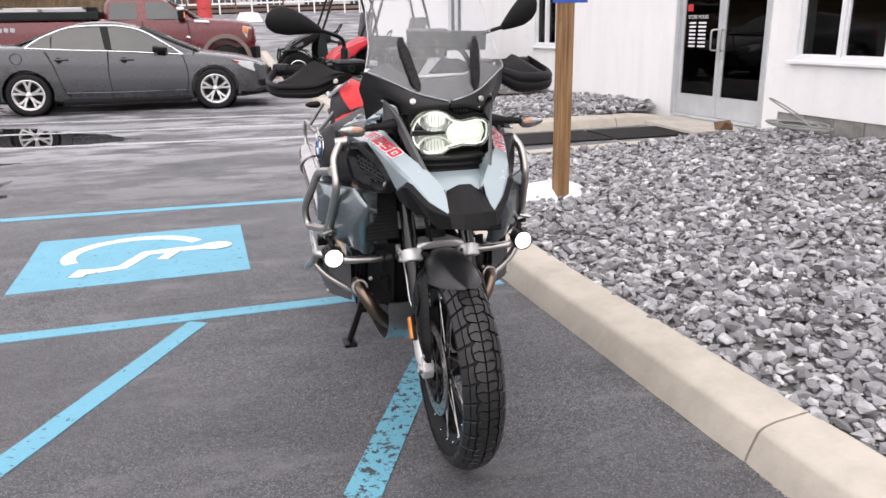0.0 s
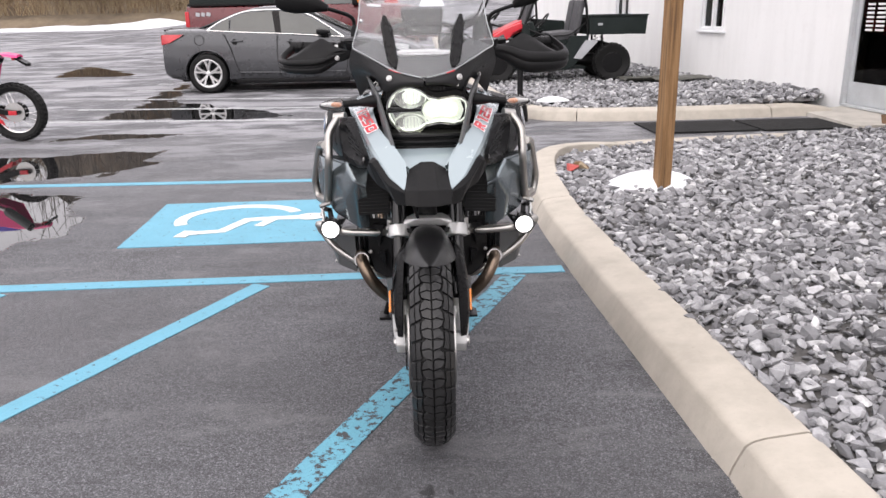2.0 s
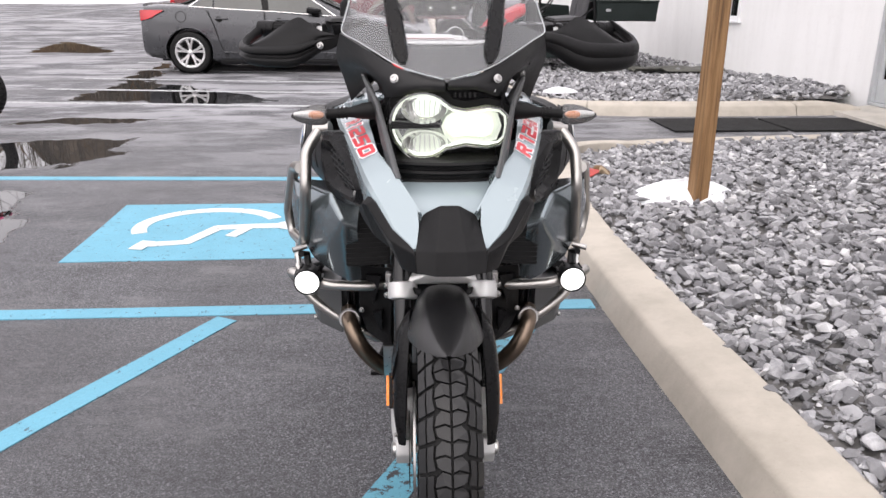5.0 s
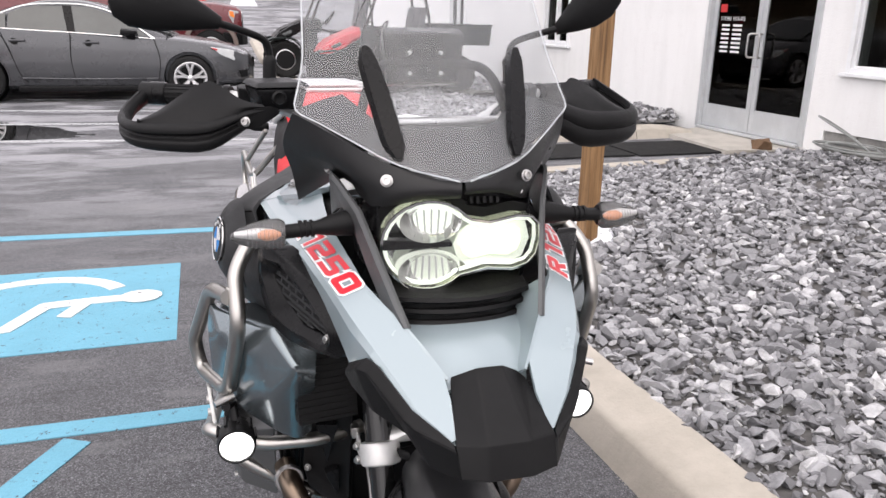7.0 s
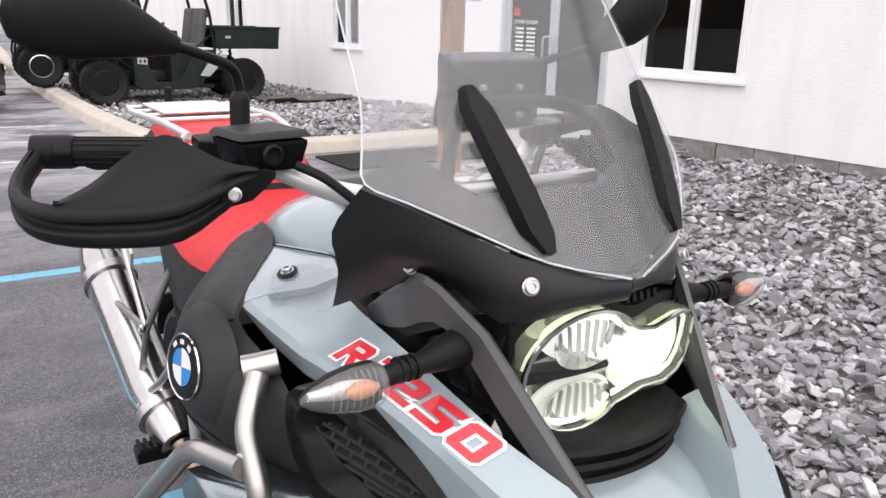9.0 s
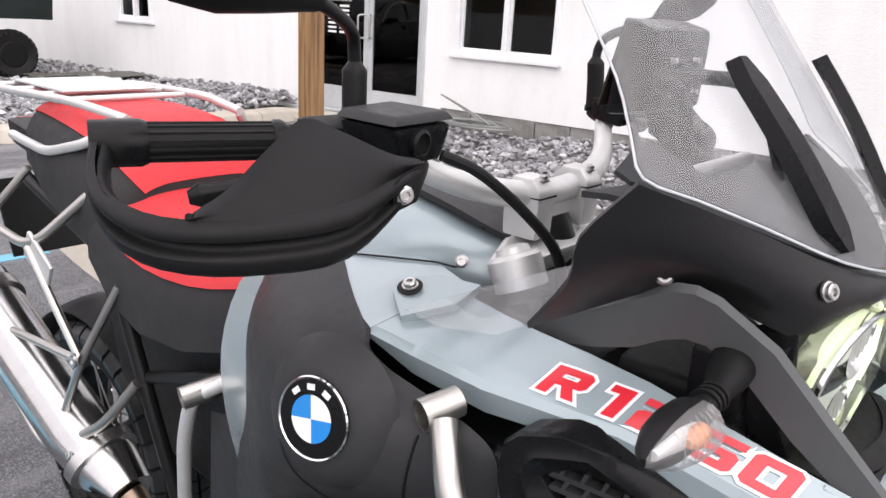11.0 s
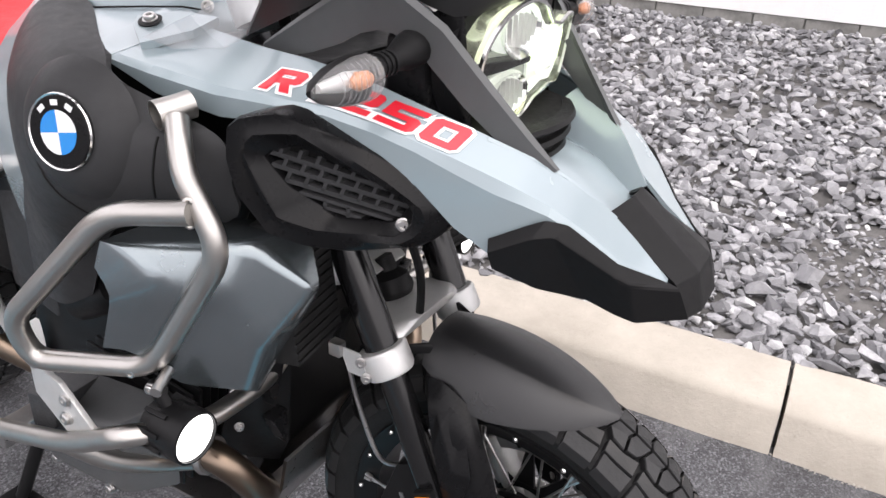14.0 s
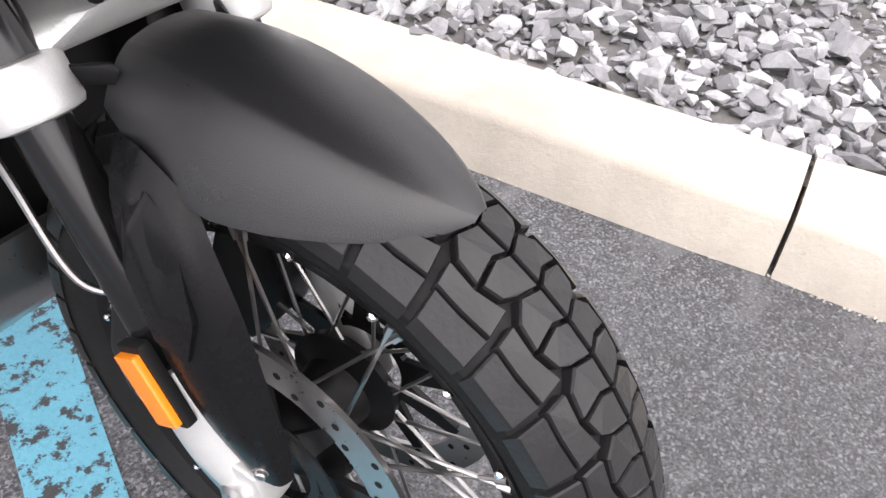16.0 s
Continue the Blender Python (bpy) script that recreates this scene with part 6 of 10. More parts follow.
# windscreen: a pointed lower edge, widest at the fairing's shoulders
rows = []
for zc, hw, ze in ((1.1575, 0.008, 1.159), (1.161, 0.088, 1.179), (1.167, 0.148, 1.208), (1.180, 0.188, 1.228), (1.205, 0.217, 1.243), (1.245, 0.211, 1.272), (1.30, 0.200, 1.315), (1.38, 0.194, 1.385), (1.46, 0.185, 1.46), (1.525, 0.155, 1.525), (1.555, 0.110, 1.555), (1.565, 0.05, 1.565)):
    row = []
    for q in np.linspace(-1, 1, 13):
        x = hw * q
        z = zc + (ze - zc) * abs(q) ** 1.4
        row.append(P(x, 0.014 + 0.78 * (z - 1.158) + 1.9 * x * x, z))
    rows.append(row)
scr = part("windscreen", patch(rows, 0.004, 2), SCREEN, moto, "clear curved windscreen with a bright edge", 60)
# pale opaque line drawn for the light that the clear edge catches
edge = [r[0] for r in rows] + [r[-1] for r in rows[::-1]]
part("screen_edge", tube(curve_through(edge, 3), 0.0012, 6), plain("edge_glint_grey", (0.6, 0.62, 0.63), 0.25), scr)


def make_flap(s):
    """A blade on the windscreen's outside."""
    a, b = P(s * 0.088, 0.052, 1.184), P(s * 0.116, 0.156, 1.330)
    side = P(s * 1, 0.25, 0).normalized()
    rings = []
    for i in range(9):
        f = i / 8
        p = a.lerp(b, f) + P(0, -0.006 * math.sin(f * math.pi), 0)
        w = 0.018 * (0.75 + 0.25 * math.sin(math.pi * (0.15 + 0.8 * f)))
        w *= 0.45 if i in (0, 8) else 1
        rings.append([p - side * w, p - side * w * 0.7 + P(0, -0.010, 0.006), p + side * w * 0.7 + P(0, -0.010, 0.006), p + side * w, p + P(0, 0.004, -0.002)])
    f = part("wind_flap", loft(rings), BLACK_SATIN, scr, "black wind deflector blade")


both(make_flap)
both(lambda s: part("inner_fairing", bands((
    ((0.0, 0.032, 1.160), (0.050, 0.044, 1.168), (0.090, 0.064, 1.180), (0.150, 0.112, 1.207), (0.190, 0.150, 1.227), (0.212, 0.182, 1.238)),
    ((0.0, 0.085, 1.190), (0.050, 0.092, 1.193), (0.092, 0.108, 1.203), (0.130, 0.150, 1.232), (0.175, 0.175, 1.240), (0.208, 0.192, 1.241)),
    ((0.0, 0.140, 1.210), (0.050, 0.144, 1.212), (0.094, 0.160, 1.222), (0.142, 0.205, 1.262), (0.172, 0.205, 1.254), (0.206, 0.200, 1.243))), 0.004, (0, -1, 0.8), s), DASH, scr, "dark inner fairing behind the glass", 30))
# instrument pod and brackets behind the screen
pod = part("instrument_pod", hull([P(sx * x, y, z) for sx in (-1, 1) for x, y, z in ((0.068, 0.250, 1.352), (0.062, 0.262, 1.270), (0.055, 0.30, 1.265), (0.066, 0.285, 1.362), (0.045, 0.244, 1.275))], 0.006), BLACK_SATIN, moto, "black instrument pod behind the windscreen")
part("display", boxed((0.11, 0.003, 0.080), pose(0, 0.299, 1.312, 14), 0.002), DARK_GLASS, pod)
for x in (-0.026, 0.026):
    for z in (1.290, 1.322):
        bolt(pod, P(x, 0.2455 + 0.09 * (z - 1.29), z), (0, -1, 0.1), 0.004)
part("pod_bracket", tube(curve_through([(-0.13, 0.17, 1.20), (-0.095, 0.20, 1.290), (-0.05, 0.245, 1.305), (0.05, 0.245, 1.305), (0.095, 0.20, 1.290), (0.13, 0.17, 1.20)], 6), 0.008, 10), BLACK, pod)
part("cross_tube", tube([(-0.12, 0.21, 1.215), (0.12, 0.21, 1.215)], 0.009, 12), STEEL, pod)
part("dash_panel", patch([[P(x, 0.11 + 1.5 * x * x, 1.185) for x in np.linspace(-0.15, 0.15, 7)], [P(x, 0.17 + 1.2 * x * x, 1.205) for x in np.linspace(-0.16, 0.16, 7)], [P(x, 0.24 + 0.9 * x * x, 1.20) for x in np.linspace(-0.15, 0.15, 7)]], 0.006, 2), CHARCOAL, pod)


# ---- tank, side covers and seat ----
rings = []
for y, hw, top, low in ((0.380, 0.060, 1.085, 1.03), (0.405, 0.085, 1.100, 1.03), (0.440, 0.108, 1.112, 1.03), (0.50, 0.134, 1.126, 1.02), (0.58, 0.158, 1.136, 1.02), (0.66, 0.160, 1.124, 1.0), (0.72, 0.140, 1.088, 0.98), (0.76, 0.110, 1.02, 0.96)):
    ring = []
    for a in np.linspace(0, math.pi, 17):
        c, q = math.cos(a), math.sin(a)
        ring.append(P(hw * math.copysign(abs(c) ** 0.7, c), y, low + (top - low) * q ** 0.66))
    rings.append(ring)
tank = part("tank", loft(rings), ICE, moto, "ice-blue painted fuel tank", 60)
part("tank_cap_panel", patch([[P(x, y, z - 0.6 * x * x) for x in np.linspace(-w, w, 5)] for y, z, w in ((0.385, 1.092, 0.040), (0.43, 1.114, 0.066), (0.50, 1.132, 0.070), (0.60, 1.142, 0.062), (0.66, 1.130, 0.052))], 0.008, 3), CHARCOAL, tank)
bm = bmesh.new()
for k in range(4):
    box(bm, (0.028, 0.006, 0.003), pose(-0.055, 0.44 + 0.013 * k, 1.114 + 0.003 * k, 8, 4, 25), 0.001)
part("cap_rib", bm, BLACK_SATIN, tank)
part("filler_cap", lathe([(0.038, 0), (0.040, 0.004), (0.038, 0.009), (0.02, 0.011)], 28, pose(0, 0.54, 1.136)), BLACK_SATIN, tank)
both(lambda s: bolt(tank, P(s * 0.100, 0.437, 1.080), (s * 0.8, -0.5, 0.35), 0.009))

def make_tank_side(s):
    g = [[P(s * x, y, z) for x, y, z in row] for row in (
        [(0.150, 0.655, 1.086), (0.152, 0.615, 1.080), (0.164, 0.574, 1.070), (0.214, 0.502, 1.060), (0.2675, 0.421, 1.050)],
        [(0.205, 0.645, 1.060), (0.232, 0.590, 1.058), (0.262, 0.525, 1.055), (0.288, 0.462, 1.048), (0.280, 0.396, 1.032)],
        [(0.242, 0.640, 1.015), (0.284, 0.575, 1.018), (0.316, 0.500, 1.020), (0.322, 0.430, 1.016), (0.262, 0.320, 1.002)],
        [(0.256, 0.642, 0.965), (0.306, 0.560, 0.975), (0.334, 0.490, 0.980), (0.334, 0.405, 0.980), (0.266, 0.255, 0.985)],
        [(0.260, 0.640, 0.905), (0.312, 0.555, 0.915), (0.338, 0.490, 0.920), (0.336, 0.405, 0.925), (0.268, 0.245, 0.940)],
        [(0.256, 0.650, 0.845), (0.296, 0.575, 0.848), (0.316, 0.520, 0.852), (0.312, 0.440, 0.865), (0.262, 0.262, 0.890)],
        [(0.248, 0.680, 0.775), (0.266, 0.620, 0.775), (0.276, 0.580, 0.776), (0.276, 0.545, 0.780), (0.255, 0.470, 0.820)],
        [(0.238, 0.706, 0.650), (0.246, 0.670, 0.650), (0.250, 0.640, 0.652), (0.248, 0.615, 0.656), (0.238, 0.570, 0.680)])]
    cov = part("side_cover", patch(g, 0.006, 4), CHARCOAL, moto, "charcoal plastic tank side cover with a round badge", 55)
    # the seams of the badge panel, sunk lines on the cover
    bpy.context.view_layer.update()
    graph = bpy.context.evaluated_depsgraph_get()
    for seam in (((0.420, 0.862), (0.440, 0.892), (0.454, 0.922), (0.466, 0.959), (0.464, 0.985), (0.453, 1.003), (0.425, 1.026), (0.388, 1.036), (0.352, 1.030), (0.322, 1.012)), ((0.318, 0.985), (0.320, 0.960), (0.324, 0.935), (0.328, 0.915))):
        line = []
        for q in curve_through([(0, *p) for p in seam], 5):
            hit, where, _, _ = cov.ray_cast(P(s * 0.6, q.y, q.z), P(-s, 0, 0), distance=0.5, depsgraph=graph)
            if hit:
                line.append(where)
        if len(line) > 2:
            part("cover_seam", tube(line, 0.0016, 6), FIN, cov)
    bolt(cov, P(s * 0.318, 0.442, 0.835), (s, -0.2, -0.1), 0.008)
    # the badge on a low dome
    c, way = P(s * 0.3375, 0.410, 0.982), P(s * 0.965, -0.19, 0.17).normalized()
    m = Matrix.Translation(c) @ way.to_track_quat("Z", "Y").to_matrix().to_4x4()
    part("badge_field", lathe([(0.078, -0.024), (0.070, -0.013), (0.058, -0.004), (0.048, 0.001), (0.042, 0.003)], 48, m), CHARCOAL, cov, "", 80)
    badge = part("badge", lathe([(0.0405, 0.002), (0.0405, 0.0065), (0.038, 0.0085), (0.025, 0.0092)], 40, m), BLACK_SATIN, cov, "round badge quartered in blue and white")
    part("badge_rim", lathe([(0.0385, 0.0075), (0.0405, 0.0088), (0.0415, 0.0070), (0.0405, 0.004)], 40, m, caps=False), BRIGHT, badge)
    up = m.to_3x3().inverted() @ P(0, 0.15, 1)
    turn = math.atan2(up.y, up.x)
    for k in range(4):
        a0 = turn + k * math.pi / 2
        bm = bmesh.new()
        pts = [m @ P(0, 0, 0.0096)] + [m @ P(0.0235 * math.cos(a), 0.0235 * math.sin(a), 0.0096) for a in np.linspace(a0, a0 + math.pi / 2, 9)]
        low = [m @ P(0, 0, 0.0085)] + [m @ P(0.0235 * math.cos(a), 0.0235 * math.sin(a), 0.0085) for a in np.linspace(a0, a0 + math.pi / 2, 9)]
        ta, tb = [bm.verts.new(p) for p in pts], [bm.verts.new(p) for p in low]
        bm.faces.new(ta)
        for i in range(len(ta)):
            j = (i + 1) % len(ta)
            bm.faces.new((ta[i], tb[i], tb[j], ta[j]))
        part("badge_quarter", bm, BADGE_BLUE if k % 2 == (0 if s < 0 else 1) else DECAL_WHITE, badge)
    # three pale marks on the badge's black ring
    for a in (-0.62, 0.0, 0.62):
        q = turn + a * (-s)
        part("badge_mark", boxed((0.006, 0.009, 0.0012), m @ Matrix.Rotation(q, 4, "Z") @ pose(0.031, 0, 0.0092), 0.0004), DECAL_WHITE, badge)
    # narrow painted strip between cover and seat
    g = [[P(s * x, y, z) for x, y, z in row] for row in (
        [(0.170, 0.640, 1.076), (0.165, 0.685, 1.062)], [(0.226, 0.640, 1.02), (0.210, 0.715, 1.0)], [(0.250, 0.640, 0.93), (0.222, 0.745, 0.90)], [(0.248, 0.650, 0.85), (0.218, 0.745, 0.80)], [(0.236, 0.690, 0.74), (0.212, 0.715, 0.70)])]
    part("side_strip", patch(g, 0.005, 3), ICE, moto, "ice-blue strip between cover and seat", 50)


both(make_tank_side)


def seat_ring(y, hw, top, low, flat_top=0.72):
    pts = []
    for a in np.linspace(0, math.pi, 17):
        c, q = math.cos(a), math.sin(a)
        pts.append(P(hw * math.copysign(abs(c) ** 0.55, c), y, low + (top - low) * q ** flat_top))
    return pts


seat_rows = ((0.690, 0.095, 1.045, 0.96), (0.73, 0.135, 1.030, 0.885), (0.80, 0.178, 1.012, 0.858), (0.90, 0.200, 0.998, 0.832), (1.02, 0.206, 0.998, 0.824), (1.12, 0.204, 1.015, 0.850), (1.22, 0.190, 1.050, 0.900))
seat = part("seat", loft([seat_ring(*r) for r in seat_rows]), SEAT_BLACK, moto, "black and red padded rider's seat", 60)
red = []
for (y, hw, top, low), w in zip(seat_rows, (0.84, 0.86, 0.875, 0.88, 0.88, 0.88, 0.875)):
    ring = seat_ring(y, hw + 0.003, top + 0.004, low)
    red.append([p for p in curve_through(ring, 4) if abs(p.x) < hw * w + 0.012][:])
n = min(len(r) for r in red)
red = [[r[int(round(i * (len(r) - 1) / (n - 1)))] for i in range(n)] for r in red]
part("seat_panel", patch(red, 0.004, 2), SEAT_RED, seat, "red seat cover panel", 60)
pill_rows = ((1.135, 0.150, 1.035, 0.95), (1.16, 0.178, 1.080, 0.93), (1.22, 0.190, 1.122, 0.925), (1.32, 0.186, 1.138, 0.945), (1.46, 0.165, 1.140, 0.975), (1.60, 0.135, 1.128, 1.01), (1.64, 0.110, 1.10, 1.03))
pil = part("pillion_seat", loft([seat_ring(*r) for r in pill_rows]), SEAT_BLACK, moto, "black and red pillion seat", 60)
red = []
for (y, hw, top, low) in pill_rows:
    ring = seat_ring(y, hw + 0.003, top + 0.004, low)
    red.append([p for p in curve_through(ring, 4) if abs(p.x) < hw * 0.80])
n = min(len(r) for r in red)
red = [[r[int(round(i * (len(r) - 1) / (n - 1)))] for i in range(n)] for r in red]
part("seat_panel", patch(red, 0.004, 2), SEAT_RED, pil, "red pillion cover panel", 60)


# ---- intakes, cowls, radiators ----
def make_intake(s):
    out = [(0.240, 0.973), (0.2344, 1.017), (0.194, 1.029), (0.1666, 1.020), (0.110, 0.991), (0.071, 0.969), (0.035, 0.936), (0.0295, 0.921), (0.034, 0.911), (0.061, 0.885), (0.130, 0.8767), (0.166, 0.8805), (0.2005, 0.8956), (0.230, 0.936)]
    lip = [(0.217, 0.989), (0.203, 1.005), (0.167, 1.007), (0.075, 0.940), (0.066, 0.9215), (0.080, 0.900), (0.155, 0.9055), (0.186, 0.917)]
    hole = [(0.208, 0.982), (0.177, 0.991), (0.075, 0.936), (0.0895, 0.9107), (0.1423, 0.9134), (0.1835, 0.9447)]
    plane = lambda y: -(0.145 + 0.62 * min(y, 0.2) + 0.35 * max(0.0, y - 0.2))
    bm = bmesh.new()
    n = 44

    def even(poly):
        pts = [Vector(p) for p in poly]
        c = Vector((0.140, 0.948))
        res = []
        for k in range(n):
            a = 2 * math.pi * k / n
            d = Vector((math.cos(a), math.sin(a)))
            best = 0
            for p, q in zip(pts, pts[1:] + pts[:1]):
                e = q - p
                den = d.x * e.y - d.y * e.x
                if abs(den) > 1e-9:
                    t = ((p.x - c.x) * e.y - (p.y - c.y) * e.x) / den
                    u = ((p.x - c.x) * d.y - (p.y - c.y) * d.x) / den
                    if t > 0 and -1e-6 <= u <= 1 + 1e-6:
                        best = max(best, t)
            res.append(c + d * best)
        return res

    o, b, h = even(out), even(lip), even(hole)
    rings = [[P(plane(p.x) + 0.036, p.x, p.y) for p in o],
             [P(plane(p.x) + 0.006, p.x, p.y) for p in o],
             [P(plane(p.x) + 0.001, *(p + (q - p) * 0.10)) for p, q in zip(o, b)],
             [P(plane(q.x) - 0.003, *(p + (q - p) * 0.55)) for p, q in zip(o, b)],
             [P(plane(q.x) - 0.004, *(p + (q - p) * 0.94)) for p, q in zip(o, b)],
             [P(plane(q.x) - 0.002, *q) for q in b],
             [P(plane(q.x) + 0.011, *(p + (q - p) * 0.85)) for p, q in zip(b, h)],
             [P(plane(q.x) + 0.014, *q) for q in h],
             [P(plane(q.x) + 0.034, *q) for q in h]]
    loft(rings, False, True, bm)
    f = part("air_intake", mirrored(bm, s), BLACK_SATIN, moto, "black plastic air intake with a slotted grille", 40)
    part("grille_back", mirrored(loft([[P(plane(q.x) + 0.030, *q) for q in h], [P(plane(q.x) + 0.036, *q) for q in h]]), s), FIN, f)
    # grille: long ribs, and short ones that turn the upper rows into cells
    way = Vector((0.075 - 0.208, 0.936 - 0.982)).normalized()
    cross = Vector((way.y, -way.x))
    if cross.y > 0:
        cross = -cross
    start = Vector((0.200, 0.990))

    def rib(a, b, wide, deep=0.012):
        w = (b - a).normalized()
        side = Vector((-w.y, w.x)) * wide
        part("grille_rib", mirrored(hull([P(plane(q.x) + d, q.x, q.y) for q in (a + side, a - side, b + side, b - side) for d in (0.014, 0.014 + deep)], 0), s), CHARCOAL, f)

    offs = (0.007, 0.019, 0.031, 0.040, 0.048, 0.056)
    for k, off in enumerate(offs):
        p = start + cross * off
        lo, hi = inside_run(hole, p, way)
        if hi > lo:
            rib(p + way * lo, p + way * hi, 0.0024 if k < 3 else 0.0017)
    for k in range(3):
        for i in range(9):
            p = start + way * (0.010 + 0.0165 * i + 0.007 * k)
            a, b2 = p + cross * (offs[k] - 0.012 if k == 0 else offs[k - 1]), p + cross * offs[k]
            lo, hi = inside_run(hole, a, (b2 - a))
            lo, hi = max(lo, 0.0), min(hi, 1.0)
            if hi - lo > 0.3:
                rib(a + (b2 - a) * lo, a + (b2 - a) * hi, 0.0017)
    for i in range(5):
        a = start + way * (0.040 + 0.022 * i) + cross * offs[3]
        b2 = a + cross * 0.020 + way * 0.006
        lo, hi = inside_run(hole, a, b2 - a)
        lo, hi = max(lo, 0.0), min(hi, 1.0)
        if hi - lo > 0.3:
            rib(a + (b2 - a) * lo, a + (b2 - a) * hi, 0.0014)
    bolt(f, P(s * 0.190, 0.080, 0.9105), (s, -0.6, 0.1), 0.009)


both(make_intake)


def make_cowl(s):
    pts = {"l": (0.370, 0.352, 0.852), "tl": (0.360, 0.320, 0.884), "tr": (0.270, 0.226, 0.878), "r": (0.230, 0.161, 0.824), "rb": (0.226, 0.268, 0.633), "bot": (0.262, 0.2516, 0.6645), "m": (0.320, 0.3016, 0.6896), "t2": (0.352, 0.3308, 0.743), "t1": (0.370, 0.3628, 0.746), "n": (0.371, 0.330, 0.826),
           "R1": (0.350, 0.2756, 0.8485), "R2": (0.290, 0.2322, 0.8188), "R3": (0.272, 0.2081, 0.7589), "i1": (0.326, 0.272, 0.800), "i2": (0.318, 0.288, 0.735), "bl": (0.245, 0.36, 0.69), "ul": (0.250, 0.36, 0.87), "ur": (0.190, 0.21, 0.875), "rr": (0.200, 0.185, 0.80), "rq": (0.200, 0.285, 0.64)}
    cw = part("radiator_cowl", facets(pts, ("l tl R1 n", "n R1 t2 t1", "tl tr R2 R1", "R1 R2 i1", "R1 i1 i2 t2", "R2 R3 i2 i1", "R3 bot m i2", "i2 m t2", "tr r R3 R2", "r rb bot R3", "tl ul ur tr", "tr ur rr r", "r rr rq rb"), 0.006, (1, -0.5, 0), s, 0.013, 8), COWL, moto, "slate metallic facetted radiator cowl", 60)
    rad = part("radiator", boxed((0.105, 0.035, 0.185), pose(s * 0.180, 0.235, 0.790, -8, 0, -8 * s), 0.003), FIN, moto, "black finned radiator")
    for k in range(15):
        part("fin", boxed((0.100, 0.004, 0.0035), pose(s * 0.180, 0.2165 + 0.0017 * (k - 7), 0.708 + 0.0115 * k, -8, 0, -8 * s), 0), BLACK_METAL, rad)


both(make_cowl)


# ---- crash bars and spot lamps ----
def make_bars(s):
    m = lambda pts: [P(s * x, y, z) for x, y, z in pts]
    bar = part("crash_bar", tube(rounded_corners(m(((0.291, 0.292, 1.008), (0.308, 0.272, 0.985), (0.319, 0.257, 0.962), (0.318, 0.214, 0.889), (0.343, 0.315, 0.722), (0.393, 0.466, 0.702), (0.404, 0.474, 0.762), (0.360, 0.333, 0.917), (0.331, 0.238, 0.932))), 0.034, 7), 0.0132, 18), TITAN, moto, "brushed stainless crash bar")
    stub = bmesh.new()
    lathe([(0.0150, -0.040), (0.0150, -0.02), (0.0160, 0.0), (0.0140, 0.0), (0.0135, -0.03), (0.002, -0.032)], 24, Matrix.Translation(P(s * 0.301, 0.311, 1.010)) @ P(s * 0.93, 0.30, -0.16).to_track_quat("Z", "Y").to_matrix().to_4x4(), stub)
    part("tube_end", stub, TITAN, bar, "open flared tube end")
    part("weld", tube([P(s * (0.331 + 0.004 * math.cos(a)), 0.242 + 0.015 * math.cos(a) * 0.3, 0.931 + 0.0155 * math.sin(a)) for a in np.linspace(0, 2 * math.pi, 18)], 0.0028, 6), TITAN, bar)
    part("clamp_knob", lathe([(0.010, -0.012), (0.012, 0), (0.010, 0.012)], 14, Matrix.Translation(P(s * 0.393, 0.463, 0.708)) @ P(0.2 * s, 0.3, 1).to_track_quat("Z", "Y").to_matrix().to_4x4()), STEEL, bar)
    low = part("lower_crash_bar", tube(rounded_corners(m(((0.372, 0.86, 0.430), (0.382, 0.610, 0.521), (0.386, 0.437, 0.5805), (0.384, 0.335, 0.640), (0.340, 0.312, 0.628), (0.290, 0.300, 0.615), (0.180, 0.300, 0.610), (0.10, 0.33, 0.61))), 0.05), 0.0135, 14), TITAN, moto, "brushed stainless lower crash bar")
    part("lower_crash_bar", tube(rounded_corners(m(((0.384, 0.45, 0.575), (0.350, 0.430, 0.530), (0.299, 0.416, 0.492), (0.173, 0.405, 0.411), (0.10, 0.46, 0.40))), 0.06), 0.0135, 14), TITAN, moto, "brushed stainless lower crash bar")
    part("bar_plate", hull([P(s * (x + dx), y, z) for dx in (-0.004, 0.004) for x, y, z in ((0.386, 0.486, 0.694), (0.382, 0.440, 0.672), (0.374, 0.400, 0.610), (0.376, 0.455, 0.588), (0.384, 0.490, 0.640))], 0.002), SILVER, low)
    for dy, dz in ((-0.012, 0.018), (0.012, -0.014)):
        bolt(low, P(s * 0.382, 0.440 + 0.3 * dy, 0.630 + dz), (s, 0, 0), 0.011)
    # the lamp
    c = P(s * 0.335, 0.272, 0.634)
    back = pose(c.x, c.y, c.z, 90, 0, 0)
    lamp = part("spot_lamp", lathe([(0.020, -0.066), (0.027, -0.062), (0.029, -0.048), (0.033, -0.040), (0.0345, -0.004), (0.0335, 0.004), (0.0305, 0.005), (0.0300, -0.002)], 28, back), BLACK_METAL, moto, "black round spot lamp, lit, on the crash bar")
    part("lamp_face", lathe([(0.0300, 0.0005), (0.022, 0.0035), (0.010, 0.005), (0.0005, 0.0054)], 28, back), SPOT_ON, lamp, "glaring white lamp face")
    for k in range(9):
        a = 2 * math.pi * k / 9
        part("cooling_fin", hull([back @ (Matrix.Rotation(a, 4, "Z") @ P(x, yy, zz)) for x in (0.026, 0.037) for yy in (-0.003, 0.003) for zz in (-0.056, -0.022)], 0.001), BLACK_METAL, lamp)
